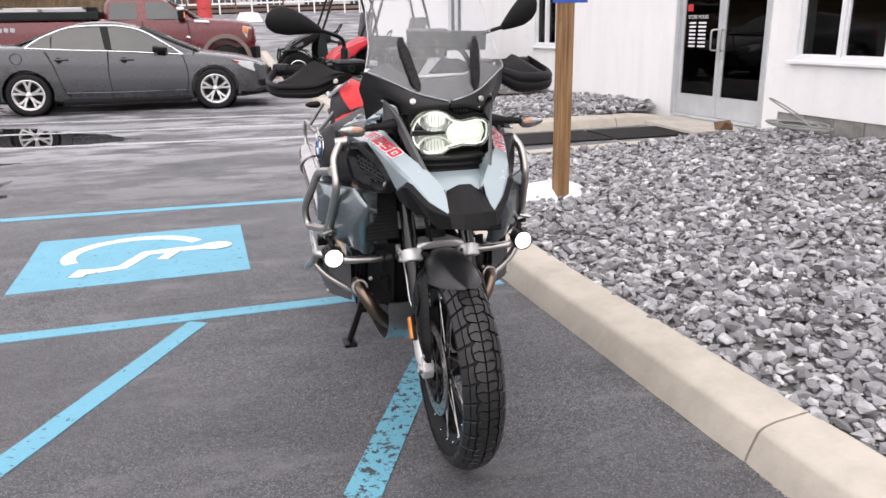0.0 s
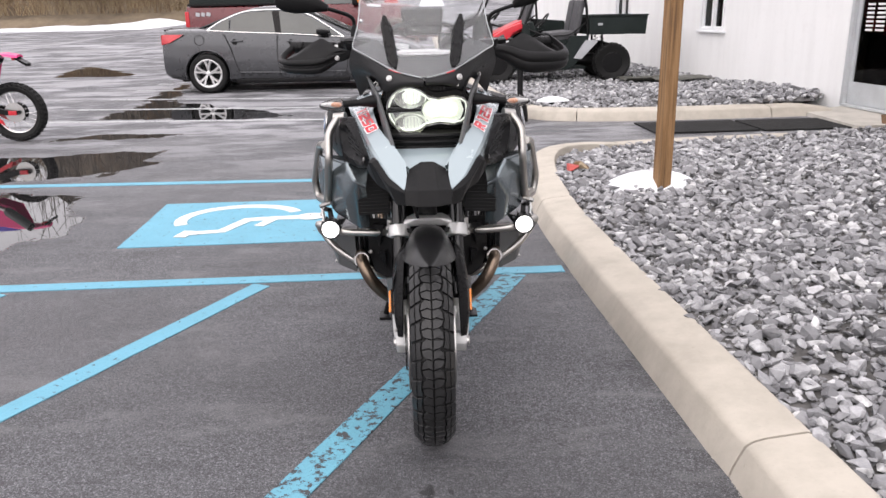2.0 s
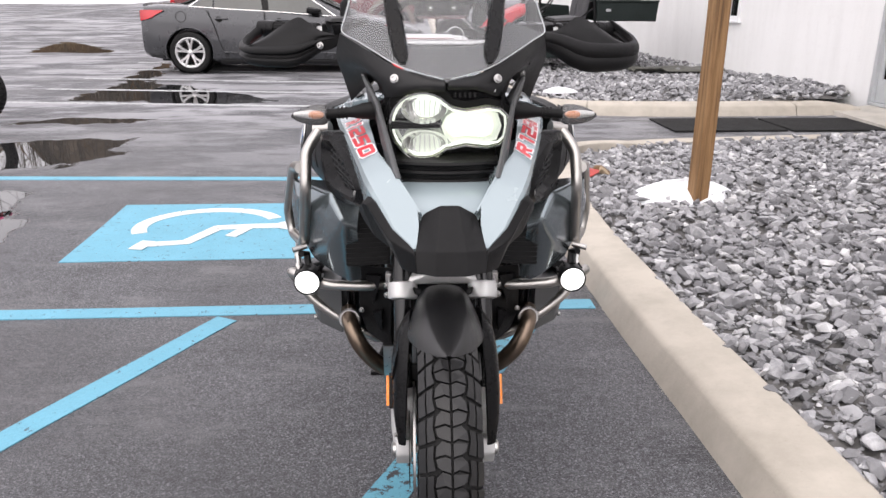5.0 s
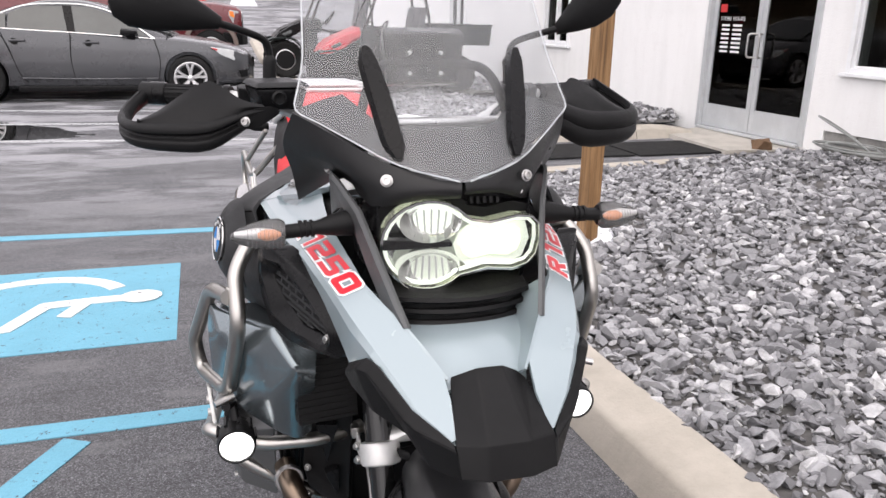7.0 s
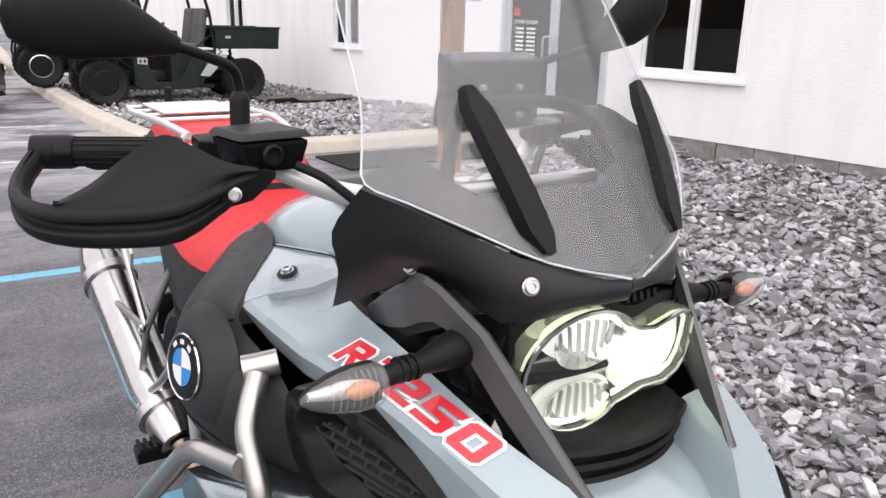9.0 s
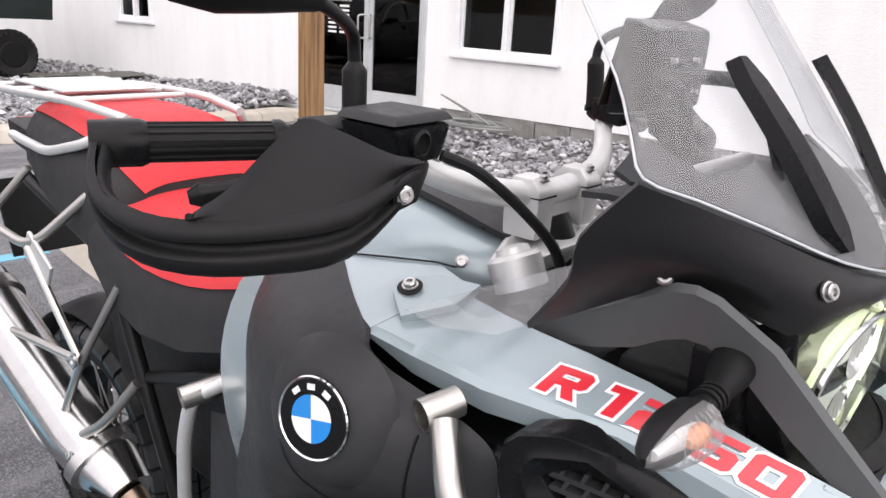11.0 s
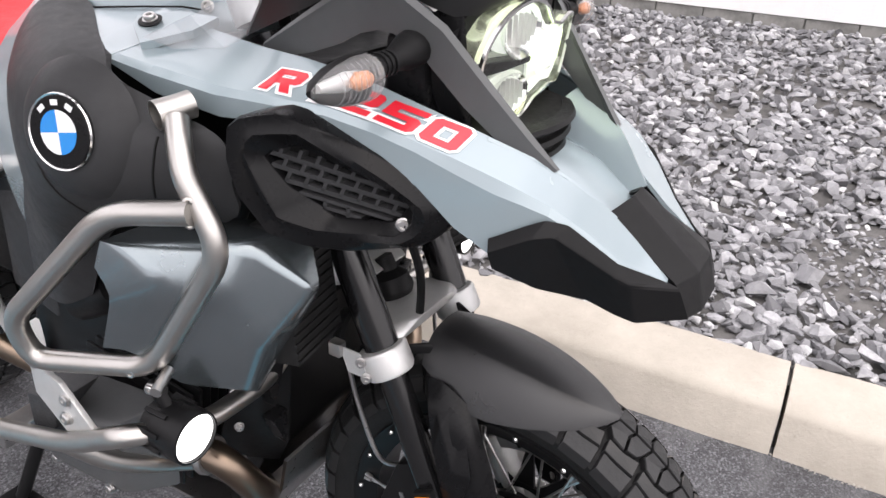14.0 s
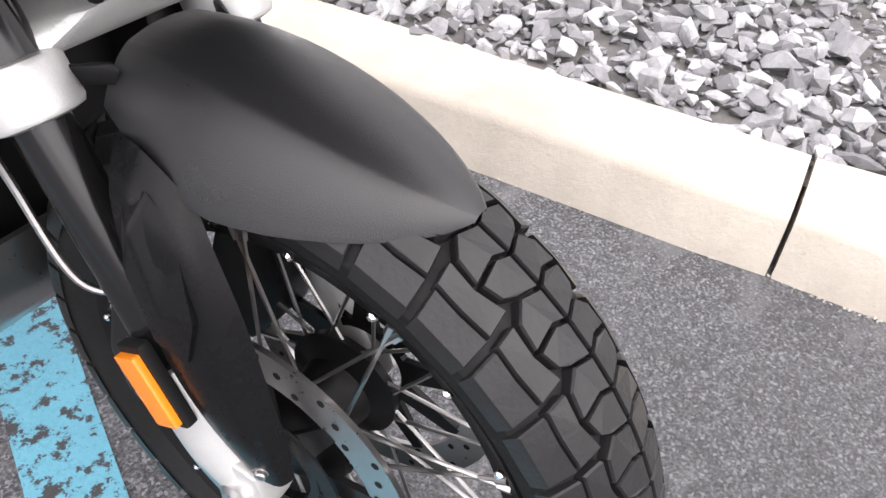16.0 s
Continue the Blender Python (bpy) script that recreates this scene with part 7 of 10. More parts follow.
    part("lamp_clamp", tube([c + P(0, 0.040, 0.028), c + P(s * 0.004, 0.052, 0.058), P(s * 0.350, 0.300, 0.700)], 0.009, 10), BLACK_METAL, lamp)
    part("clamp_pin", tube([P(s * 0.368, 0.285, 0.714), P(s * 0.335, 0.300, 0.720)], 0.007, 12), STEEL, lamp)
    bolt(lamp, P(s * 0.353, 0.312, 0.700), (s, -0.3, 0), 0.008)
    bolt(lamp, P(s * 0.357, 0.335, 0.716), (s, -0.3, 0), 0.008)


both(make_bars)


def rear_stub(s):
    m = lambda pts: [P(s * x, y, z) for x, y, z in pts]
    fr = part("side_tube", tube(rounded_corners(m(((0.19, 0.76, 0.84), (0.236, 0.815, 0.80), (0.238, 0.838, 0.72), (0.225, 0.87, 0.56), (0.20, 0.86, 0.46))), 0.03), 0.011, 12), SILVER, moto, "silver frame tube beside the seat")
    stub = lathe([(0.0175, -0.05), (0.0175, 0.014), (0.0150, 0.014), (0.0150, -0.012), (0.002, -0.014)], 20, Matrix.Translation(P(s * 0.238, 0.812, 0.806)) @ P(s * 0.93, 0.25, -0.15).to_track_quat("Z", "Y").to_matrix().to_4x4())
    part("tube_end", stub, TITAN, fr, "open flared tube end")
    part("cover_plate", hull([P(s * x, y, z) for x, y, z in ((0.205, 0.69, 0.80), (0.215, 0.80, 0.78), (0.205, 0.83, 0.60), (0.215, 0.70, 0.58), (0.18, 0.75, 0.7), (0.225, 0.76, 0.68))], 0.006), CHARCOAL, moto, "black side plate below the seat")


both(rear_stub)


# ---- engine ----
part("engine", hull([P(sx * x, y, z) for sx in (-1, 1) for x, y, z in ((0.13, 0.36, 0.62), (0.14, 0.36, 0.40), (0.12, 0.42, 0.28), (0.15, 0.80, 0.28), (0.17, 0.88, 0.42), (0.16, 0.84, 0.66), (0.13, 0.55, 0.74))], 0.012), BLACK_METAL, moto, "black engine block")


def make_cylinder(s):
    c = part("cylinder", boxed((0.10, 0.16, 0.13), pose(s * 0.20, 0.505, 0.505, 8), 0.01), BLACK_METAL, moto, "black finned boxer cylinder")
    for k in range(6):
        part("fin", boxed((0.006, 0.20, 0.165), pose(s * (0.165 + 0.016 * k), 0.505, 0.505, 8), 0.004), BLACK_METAL, c)
    cov = hull([P(s * x, y, z) for x, y, z in ((0.262, 0.395, 0.590), (0.262, 0.620, 0.560), (0.262, 0.605, 0.425), (0.262, 0.40, 0.430), (0.335, 0.425, 0.578), (0.338, 0.595, 0.553), (0.338, 0.585, 0.45), (0.33, 0.43, 0.452), (0.352, 0.47, 0.545), (0.354, 0.56, 0.53), (0.352, 0.55, 0.475), (0.35, 0.47, 0.478))], 0.008)
    part("head_cover", cov, ARM_GREY, c, "grey cast cylinder head cover")
    part("head_guard", hull([P(s * x, y, z) for x, y, z in ((0.30, 0.60, 0.60), (0.352, 0.585, 0.575), (0.358, 0.50, 0.60), (0.30, 0.48, 0.62), (0.362, 0.515, 0.545), (0.36, 0.57, 0.52))], 0.006), CHARCOAL, c)
    for y, z in ((0.45, 0.56), (0.575, 0.54), (0.565, 0.46), (0.45, 0.462)):
        bolt(c, P(s * 0.340, y, z), (s, 0, 0), 0.009)
    part("header_pipe", tube(curve_through([(s * 0.245, 0.40, 0.50), (s * 0.235, 0.335, 0.485), (s * 0.20, 0.315, 0.42), (s * 0.14, 0.36, 0.345), (s * 0.09, 0.48, 0.31), (s * 0.06, 0.75, 0.30)], 6), 0.022, 16), EXHAUST, moto, "heat-browned exhaust header pipe")
    part("pipe_collar", lathe([(0.027, -0.008), (0.030, 0), (0.027, 0.008)], 18, pose(s * 0.24, 0.362, 0.492, 80)), STEEL, c)
    part("throttle_body", lathe([(0.034, -0.05), (0.036, 0.03), (0.028, 0.05)], 18, pose(s * 0.205, 0.60, 0.66, 60)), BLACK, c)
    # lower black shield between fork and engine
    part("engine_shield", hull([P(s * x, y, z) for x, y, z in ((0.12, 0.30, 0.66), (0.205, 0.32, 0.66), (0.215, 0.36, 0.52), (0.13, 0.31, 0.46), (0.12, 0.34, 0.40), (0.20, 0.40, 0.44), (0.11, 0.42, 0.60))], 0.006), BLACK, moto, "black plastic engine shield")
    for a2, b2, c2 in (((0.150, 0.294, 0.640), (0.190, 0.306, 0.640), (0.172, 0.298, 0.560)), ((0.150, 0.296, 0.545), (0.176, 0.300, 0.535), (0.152, 0.300, 0.480))):
        part("shield_recess", hull([P(s * x, y + d, z) for x, y, z in (a2, b2, c2) for d in (-0.004, 0.02)], 0.002), BLACK_SATIN, moto)
    part("arm_bracket", hull([P(s * x, y, z) for x, y, z in ((0.120, 0.245, 0.735), (0.205, 0.262, 0.745), (0.205, 0.285, 0.725), (0.150, 0.262, 0.690), (0.120, 0.262, 0.705), (0.160, 0.285, 0.735))], 0.004), SILVER, moto, "cast silver bracket beside the fork")
    part("shield_lug", tube([P(s * 0.205, 0.316, 0.612), P(s * 0.222, 0.322, 0.600)], 0.010, 12), STEEL, moto)
    for z in (0.60, 0.53, 0.47):
        bolt(c, P(s * 0.205, 0.335, z), (s * 0.6, -0.8, 0), 0.008)


both(make_cylinder)
part("sump_guard", patch([[P(x, y, z) for x in (-0.15, -0.08, 0, 0.08, 0.15)] for y, z in ((0.30, 0.44), (0.33, 0.33), (0.42, 0.255), (0.62, 0.235), (0.82, 0.24))], 0.006, 2), STEEL, moto, "aluminium sump guard")
part("horn", lathe([(0.012, -0.02), (0.03, -0.01), (0.038, 0.01), (0.034, 0.014)], 20, pose(-0.03, 0.27, 0.63, 90)), BLACK, moto)
part("cable_loom", tube(curve_through([(-0.04, 0.12, 0.98), (-0.06, 0.16, 0.87), (-0.05, 0.14, 0.77), (-0.03, 0.15, 0.69)], 6), 0.006, 8), BLACK, moto)
part("frame_front", tube(rounded_corners([(-0.10, 0.33, 1.0), (-0.12, 0.40, 0.80), (-0.13, 0.50, 0.62)], 0.05), 0.017, 12), BLACK_METAL, moto)
part("frame_front", tube(rounded_corners([(0.10, 0.33, 1.0), (0.12, 0.40, 0.80), (0.13, 0.50, 0.62)], 0.05), 0.017, 12), BLACK_METAL, moto)
part("steering_head", tube([(0, 0.30, 0.93), (0, 0.40, 1.12)], 0.036, 18), BLACK_METAL, moto)
# added black solid: keeps the gap between tank and wings dark, hides the ground
part("dark_gap_filler", hull([P(sx * x, y, z) for sx in (-1, 1) for x, y, z in ((0.13, 0.22, 1.052), (0.16, 0.42, 1.050), (0.20, 0.40, 1.02), (0.20, 0.26, 1.0), (0.10, 0.20, 0.98), (0.10, 0.44, 0.98))], 0.008), BLACK, moto)
part("inner_shell", hull([P(sx * x, y, z) for sx in (-1, 1) for x, y, z in ((0.11, 0.13, 1.04), (0.13, 0.20, 0.93), (0.16, 0.36, 0.90), (0.17, 0.60, 0.90), (0.17, 0.66, 1.02), (0.12, 0.34, 1.05))], 0.01), BLACK, moto)

# ---- handlebar, controls, hand guards, mirrors ----
part("top_yoke", hull([P(sx * x, y, z) for sx in (-1, 1) for x, y, z in ((0.118, 0.345, 1.084), (0.118, 0.385, 1.084), (0.05, 0.420, 1.092), (0.118, 0.345, 1.100), (0.118, 0.385, 1.100), (0.04, 0.415, 1.112), (0.05, 0.340, 1.108))], 0.006), SILVER, moto, "cast aluminium top yoke")
bar_pts = [(-0.445, 0.560, 1.231), (-0.32, 0.508, 1.231), (-0.225, 0.455, 1.216), (-0.14, 0.405, 1.182), (-0.05, 0.385, 1.164), (0.05, 0.385, 1.164), (0.14, 0.405, 1.182), (0.225, 0.455, 1.216), (0.32, 0.508, 1.231), (0.445, 0.560, 1.231)]
line = curve_through(bar_pts, 6)
bar = part("handlebar", tube(line, [0.0155 if abs(p.x) < 0.10 else 0.0155 - 0.0045 * min(1, (abs(p.x) - 0.10) / 0.13) for p in line], 18), SILVER, moto, "silver tapered aluminium handlebar", 60)


def make_controls(s):
    m = lambda pts: [P(s * x, y, z) for x, y, z in pts]
    part("bar_clamp", hull([P(s * 0.050 + dx, y, z) for dx in (-0.017, 0.017) for y, z in ((0.362, 1.115), (0.408, 1.115), (0.410, 1.172), (0.398, 1.186), (0.372, 1.186), (0.360, 1.172))], 0.005), SILVER, bar, "silver bar clamp")
    part("clamp_gap", boxed((0.0345, 0.052, 0.0016), pose(s * 0.050, 0.385, 1.164), 0), FIN, bar)
    part("fork_cap", lathe([(0.030, -0.030), (0.030, 0.004), (0.027, 0.008), (0.020, 0.009), (0.018, 0.016), (0.010, 0.018)], 28, Matrix.Translation(P(s * 0.100, 0.362, 1.100)) @ P(0, 0.40, 0.91).to_track_quat("Z", "X").to_matrix().to_4x4()), SILVER, bar, "silver fork cap")
    for y in (0.368, 0.402):
        bolt(bar, P(s * 0.050, y, 1.183), (0, 0, 1), 0.007)
    grip = part("grip", tube(m(((0.305, 0.5005, 1.230), (0.43, 0.5545, 1.231))), 0.0172, 20), BLACK, bar, "black ribbed rubber grip")
    bm = bmesh.new()
    a, b = P(s * 0.308, 0.502, 1.230), P(s * 0.427, 0.553, 1.231)
    d = (b - a).normalized()
    for k in range(14):
        q = 2 * math.pi * k / 14
        o = (P(0, 0, 1) * math.cos(q) + d.cross(P(0, 0, 1)) * math.sin(q)) * 0.0172
        tube([a + o, b + o], 0.0016, 5, bm)
    part("grip_rib", bm, RUBBER, grip)
    tube_end = lathe([(0.0195, -0.010), (0.0215, -0.004), (0.0215, 0.022), (0.019, 0.028), (0.008, 0.029)], 22, Matrix.Translation(b) @ d.to_track_quat("Z", "Y").to_matrix().to_4x4())
    part("bar_end", tube_end, BLACK_SATIN, grip)
    part("grip_collar", lathe([(0.0185, -0.004), (0.0205, 0), (0.0205, 0.006), (0.0185, 0.009)], 22, Matrix.Translation(a) @ d.to_track_quat("Z", "Y").to_matrix().to_4x4()), BLACK_SATIN, grip)
    sw = part("switch_block", hull(m(((0.240, 0.450, 1.200), (0.292, 0.480, 1.198), (0.294, 0.500, 1.253), (0.242, 0.480, 1.256), (0.242, 0.435, 1.243), (0.292, 0.465, 1.248), (0.262, 0.510, 1.218))), 0.006), BLACK, bar, "black switch block")
    for k in range(3):
        part("button", boxed((0.012, 0.004, 0.010), pose(s * (0.252 + 0.014 * k), 0.498 + 0.006 * k, 1.230, 0, 0, -25 * s), 0.002), CHARCOAL, sw)
    if s < 0:
        res = part("brake_reservoir", hull(m(((0.184, 0.404, 1.214), (0.250, 0.400, 1.214), (0.272, 0.445, 1.222), (0.200, 0.462, 1.222), (0.172, 0.402, 1.252), (0.262, 0.394, 1.252), (0.284, 0.448, 1.258), (0.195, 0.470, 1.258))), 0.007), BLACK_SATIN, bar, "black brake fluid reservoir with a sight glass")
        part("reservoir_lid", hull(m(((0.168, 0.402, 1.254), (0.264, 0.392, 1.254), (0.286, 0.450, 1.259), (0.185, 0.472, 1.259), (0.176, 0.408, 1.263), (0.258, 0.398, 1.263), (0.278, 0.448, 1.267), (0.200, 0.464, 1.267))), 0.003), CHARCOAL, res)
        part("sight_glass", lathe([(0.0135, -0.002), (0.0135, 0.003), (0.010, 0.005), (0.0095, 0.001), (0.002, 0.0)], 20, pose(s * 0.224, 0.3975, 1.236, 90, 0, 5)), BLACK_METAL, res)
    else:
        res = part("clutch_housing", hull(m(((0.190, 0.410, 1.216), (0.245, 0.415, 1.216), (0.262, 0.450, 1.222), (0.200, 0.462, 1.222), (0.190, 0.408, 1.250), (0.248, 0.412, 1.250), (0.266, 0.452, 1.254), (0.20, 0.465, 1.254))), 0.007), BLACK_SATIN, bar, "black clutch fluid reservoir")
    lev = curve_through(m(((0.245, 0.415, 1.218), (0.30, 0.432, 1.212), (0.36, 0.462, 1.202), (0.415, 0.490, 1.192))), 6)
    part("lever", tube(lev, [0.008] * (len(lev) - 3) + [0.009, 0.011, 0.006], 12), BLACK_METAL, bar, "black hand lever")
    # hand guard: rim, shell and spoiler
    path = [(0.250, 0.376), (0.286, 0.364), (0.345, 0.362), (0.410, 0.378), (0.466, 0.412), (0.490, 0.455), (0.487, 0.508), (0.458, 0.558)]
    low = (1.204, 1.186, 1.153, 1.150, 1.153, 1.164, 1.190, 1.212)
    high = (1.224, 1.220, 1.203, 1.198, 1.198, 1.204, 1.218, 1.246)
    g = []
    for f, out_ in ((0.0, -0.004), (0.10, 0.004), (0.34, 0.007), (0.46, -0.001), (0.58, -0.002), (0.66, 0.007), (0.86, 0.006), (1.0, -0.003)):
        row = []
        for k, ((x, y), a2, b2) in enumerate(zip(path, low, high)):
            turn = min(1.0, max(0.0, (k - 1.5) / 3))
            row.append(P(s * (x + out_ * turn), y - out_ * (1 - 0.6 * turn), a2 + (b2 - a2) * f))
        g.append(row)
    gd = part("hand_guard", patch(g, 0.012, 3), BLACK, moto, "matt black plastic hand guard", 40)
    top = [(0.252, 0.372, 1.228), (0.286, 0.376, 1.236), (0.318, 0.404, 1.254), (0.344, 0.422, 1.264), (0.386, 0.416, 1.243), (0.425, 0.412, 1.217), (0.456, 0.414, 1.202)]
    base = [(0.252, 0.372, 1.222), (0.290, 0.364, 1.218), (0.345, 0.364, 1.202), (0.385, 0.373, 1.198), (0.420, 0.385, 1.197), (0.446, 0.399, 1.197), (0.464, 0.413, 1.197)]
    sp = [[P(s * x, y, z) for x, y, z in base], [P(s * (a2[0] + b2[0]) / 2, (a2[1] + b2[1]) / 2 - 0.006, (a2[2] + b2[2]) / 2) for a2, b2 in zip(base, top)], [P(s * x, y, z) for x, y, z in top]]
    part("guard_spoiler", patch(sp, 0.005, 4), BLACK, gd, "", 50)
    bolt(gd, P(s * 0.285, 0.357, 1.202), (s * 0.45, -1, 0.1), 0.0095)
    part("guard_end", tube(m(((0.462, 0.566, 1.231), (0.438, 0.556, 1.231))), 0.021, 16), BLACK, gd)
    part("guard_nose", hull(m(((0.225, 0.385, 1.208), (0.262, 0.362, 1.190), (0.300, 0.358, 1.184), (0.300, 0.357, 1.218), (0.245, 0.370, 1.228), (0.222, 0.385, 1.222))), 0.005), BLACK, gd)
    # mirror
    stem = curve_through(m(((0.235, 0.478, 1.235), (0.234, 0.480, 1.270), (0.233, 0.482, 1.312), (0.245, 0.474, 1.334), (0.285, 0.452, 1.350), (0.325, 0.436, 1.362))), 5)
    mi = part("mirror", tube(stem, [0.0125] * 9 + [0.0065] * (len(stem) - 9), 12), BLACK, moto, "black mirror on a bent stem")
    rings = []
    for f, w, th in ((0, 0.010, 0.010), (0.10, 0.016, 0.013), (0.3, 0.028, 0.018), (0.55, 0.040, 0.021), (0.78, 0.041, 0.019), (0.93, 0.030, 0.014), (1.0, 0.012, 0.008)):
        c = P(s * (0.315 + 0.170 * f), 0.438 - 0.02 * f, 1.360 + 0.055 * f - 0.014 * f * f) if s < 0 else P(0.312 + 0.105 * f, 0.440 - 0.05 * f, 1.358 + 0.085 * f)
        rings.append([c + P(s * -0.35 * w * math.cos(a), th * math.sin(a) * (1 if math.sin(a) < 0 else 0.35), w * math.cos(a)) for a in np.linspace(0, 2 * math.pi, 16, endpoint=False)])
    part("mirror_head", loft(rings), BLACK, mi, "black teardrop mirror head", 60)
    part("brake_line", tube(curve_through(m(((0.195, 0.395, 1.222), (0.165, 0.370, 1.205), (0.125, 0.340, 1.165), (0.09, 0.315, 1.115), (0.075, 0.31, 1.05))), 6), 0.006, 10), BLACK, bar)


both(make_controls)

# ---- tail: rack, pannier frames, silencer, stands ----
rack = part("luggage_rack", tube(rounded_corners([(-0.115, 1.19, 1.145), (-0.135, 1.34, 1.158), (-0.145, 1.66, 1.150), (-0.10, 1.80, 1.135), (0.10, 1.80, 1.135), (0.145, 1.66, 1.150), (0.135, 1.34, 1.158), (0.115, 1.19, 1.145)], 0.06), 0.0085, 12), SILVER, moto, "silver tubular luggage rack")
for y in (1.42, 1.52, 1.62, 1.72):
    part("rack_bar", tube([(-0.14, y, 1.152), (0.14, y, 1.152)], 0.006, 10), SILVER, rack)
part("rack_plate", boxed((0.20, 0.24, 0.006), pose(0, 1.60, 1.160), 0.003), SILVER, rack)
both(lambda s: part("grab_rail", tube(rounded_corners([P(s * 0.118, 1.20, 1.143), P(s * 0.165, 1.24, 1.10), P(s * 0.172, 1.40, 1.06), P(s * 0.15, 1.62, 1.06)], 0.04), 0.0095, 12), SILVER, rack))


def make_pannier_frame(s):
    m = lambda pts: [P(s * x, y, z) for x, y, z in pts]
    f = part("pannier_frame", tube(rounded_corners(m(((0.17, 1.22, 1.02), (0.25, 1.32, 0.905), (0.265, 1.66, 0.93), (0.265, 1.72, 0.86), (0.262, 1.62, 0.64), (0.255, 1.34, 0.48), (0.235, 1.12, 0.62), (0.20, 1.05, 0.72))), 0.05), 0.009, 12), TITAN, moto, "stainless pannier frame")
    for a, b in (((0.25, 1.33, 0.905), (0.245, 1.16, 0.735)), ((0.245, 1.16, 0.735), (0.262, 1.56, 0.695)), ((0.20, 1.09, 0.885), (0.245, 1.16, 0.735)), ((0.245, 1.16, 0.735), (0.25, 1.32, 0.49)), ((0.262, 1.50, 0.92), (0.2, 1.42, 1.03))):
        part("frame_strut", tube(m((a, b)), 0.0075, 10), TITAN, f)
    part("frame_plate", boxed((0.008, 0.10, 0.06), pose(s * 0.245, 1.30, 0.885, 30), 0.004), SILVER, f)
    bolt(f, P(s * 0.255, 1.16, 0.74), (s, 0, 0), 0.016)
    part("sub_frame", tube(m(((0.16, 0.80, 0.86), (0.165, 1.12, 0.885), (0.15, 1.58, 0.98))), 0.013, 12), BLACK_METAL, moto, "black rear frame tube")
    part("sub_frame", tube(m(((0.185, 1.13, 0.89), (0.185, 1.03, 0.66), (0.17, 0.96, 0.44))), 0.013, 12), BLACK_METAL, moto, "black rear frame tube")
    part("sub_frame", tube(m(((0.17, 0.84, 0.80), (0.18, 1.06, 0.72))), 0.011, 12), BLACK_METAL, moto, "black rear frame tube")
    peg = part("foot_peg", hull([P(s * (0.20 + dx), y, z) for dx in (0, 0.10) for y, z in ((1.10, 0.475), (1.15, 0.475), (1.14, 0.44), (1.11, 0.44))], 0.006), BLACK, moto, "black rubber pillion foot peg")
    bm = bmesh.new()
    for k in range(6):
        box(bm, (0.008, 0.052, 0.008), pose(s * (0.215 + 0.015 * k), 1.125, 0.48), 0.002)
    part("peg_rib", bm, RUBBER, peg)
    part("foot_peg", hull([P(s * (0.19 + dx), y, z) for dx in (0, 0.11) for y, z in ((0.79, 0.36), (0.84, 0.36), (0.83, 0.325), (0.80, 0.325))], 0.006), STEEL, moto, "steel rider's foot peg")
    part("peg_bracket", hull(m(((0.17, 0.84, 0.52), (0.20, 0.86, 0.50), (0.19, 0.80, 0.35), (0.17, 0.86, 0.34), (0.205, 0.83, 0.345))), 0.006), SILVER, moto, "silver foot peg bracket")
    part("stand_leg", tube(m(((0.125, 0.90, 0.33), (0.150, 0.97, 0.17), (0.195, 1.01, 0.02))), 0.014, 12), BLACK_METAL, moto, "black centre stand leg")
    part("stand_foot", hull([P(s * (0.195 + dx), 1.01 + dy, z) for dx in (-0.025, 0.03) for dy in (-0.045, 0.045) for z in (0.0005, 0.014)], 0.004), BLACK_METAL, moto)


both(make_pannier_frame)
part("stand_bar", tube([(-0.150, 0.97, 0.17), (0.150, 0.97, 0.17)], 0.011, 12), BLACK_METAL, moto)
part("side_stand", tube(rounded_corners([(0.15, 0.70, 0.30), (0.185, 0.98, 0.25), (0.19, 1.10, 0.23)], 0.03), 0.012, 12), BLACK_METAL, moto, "folded black side stand")
SILENCER = plain("polished_stainless", (0.52, 0.515, 0.51), 0.2, 1.0, vary=0.15, grain=20)
mu = part("silencer", tube([(-0.205, 1.10, 0.475), (-0.21, 1.16, 0.505), (-0.225, 1.24, 0.545), (-0.25, 1.62, 0.745), (-0.255, 1.68, 0.775)], [0.045, 0.058, 0.061, 0.061, 0.048], 28), SILENCER, moto, "polished steel silencer", 50)
part("silencer_band", tube([(-0.213, 1.175, 0.512), (-0.2165, 1.195, 0.523)], 0.0685, 28), STEEL, mu)
part("silencer_band", tube([(-0.246, 1.565, 0.716), (-0.249, 1.59, 0.729)], 0.0685, 28), STEEL, mu)
part("link_pipe", tube(curve_through([(-0.06, 0.75, 0.30), (-0.12, 0.92, 0.34), (-0.19, 1.04, 0.43), (-0.205, 1.10, 0.475)], 6), 0.026, 16), EXHAUST, mu)
bolt(mu, P(-0.27, 1.185, 0.545), (-1, 0, 0.3), 0.010)
part("swing_arm", hull([P(x, y, z) for x in (0.06, 0.13) for y, z in ((0.85, 0.40), (0.85, 0.50), (1.45, 0.38), (1.56, 0.36), (1.56, 0.27), (1.40, 0.27))], 0.015), BLACK_METAL, moto)
part("final_drive", lathe([(0.05, -0.05), (0.085, -0.03), (0.09, 0.02), (0.06, 0.05)], 28, pose(-0.08, REAR_Y, 0.318, 0, 90, 0)), BLACK_METAL, moto)
part("rear_axle", tube([(-0.11, REAR_Y, 0.318), (0.11, REAR_Y, 0.318)], 0.02, 16), STEEL, moto)
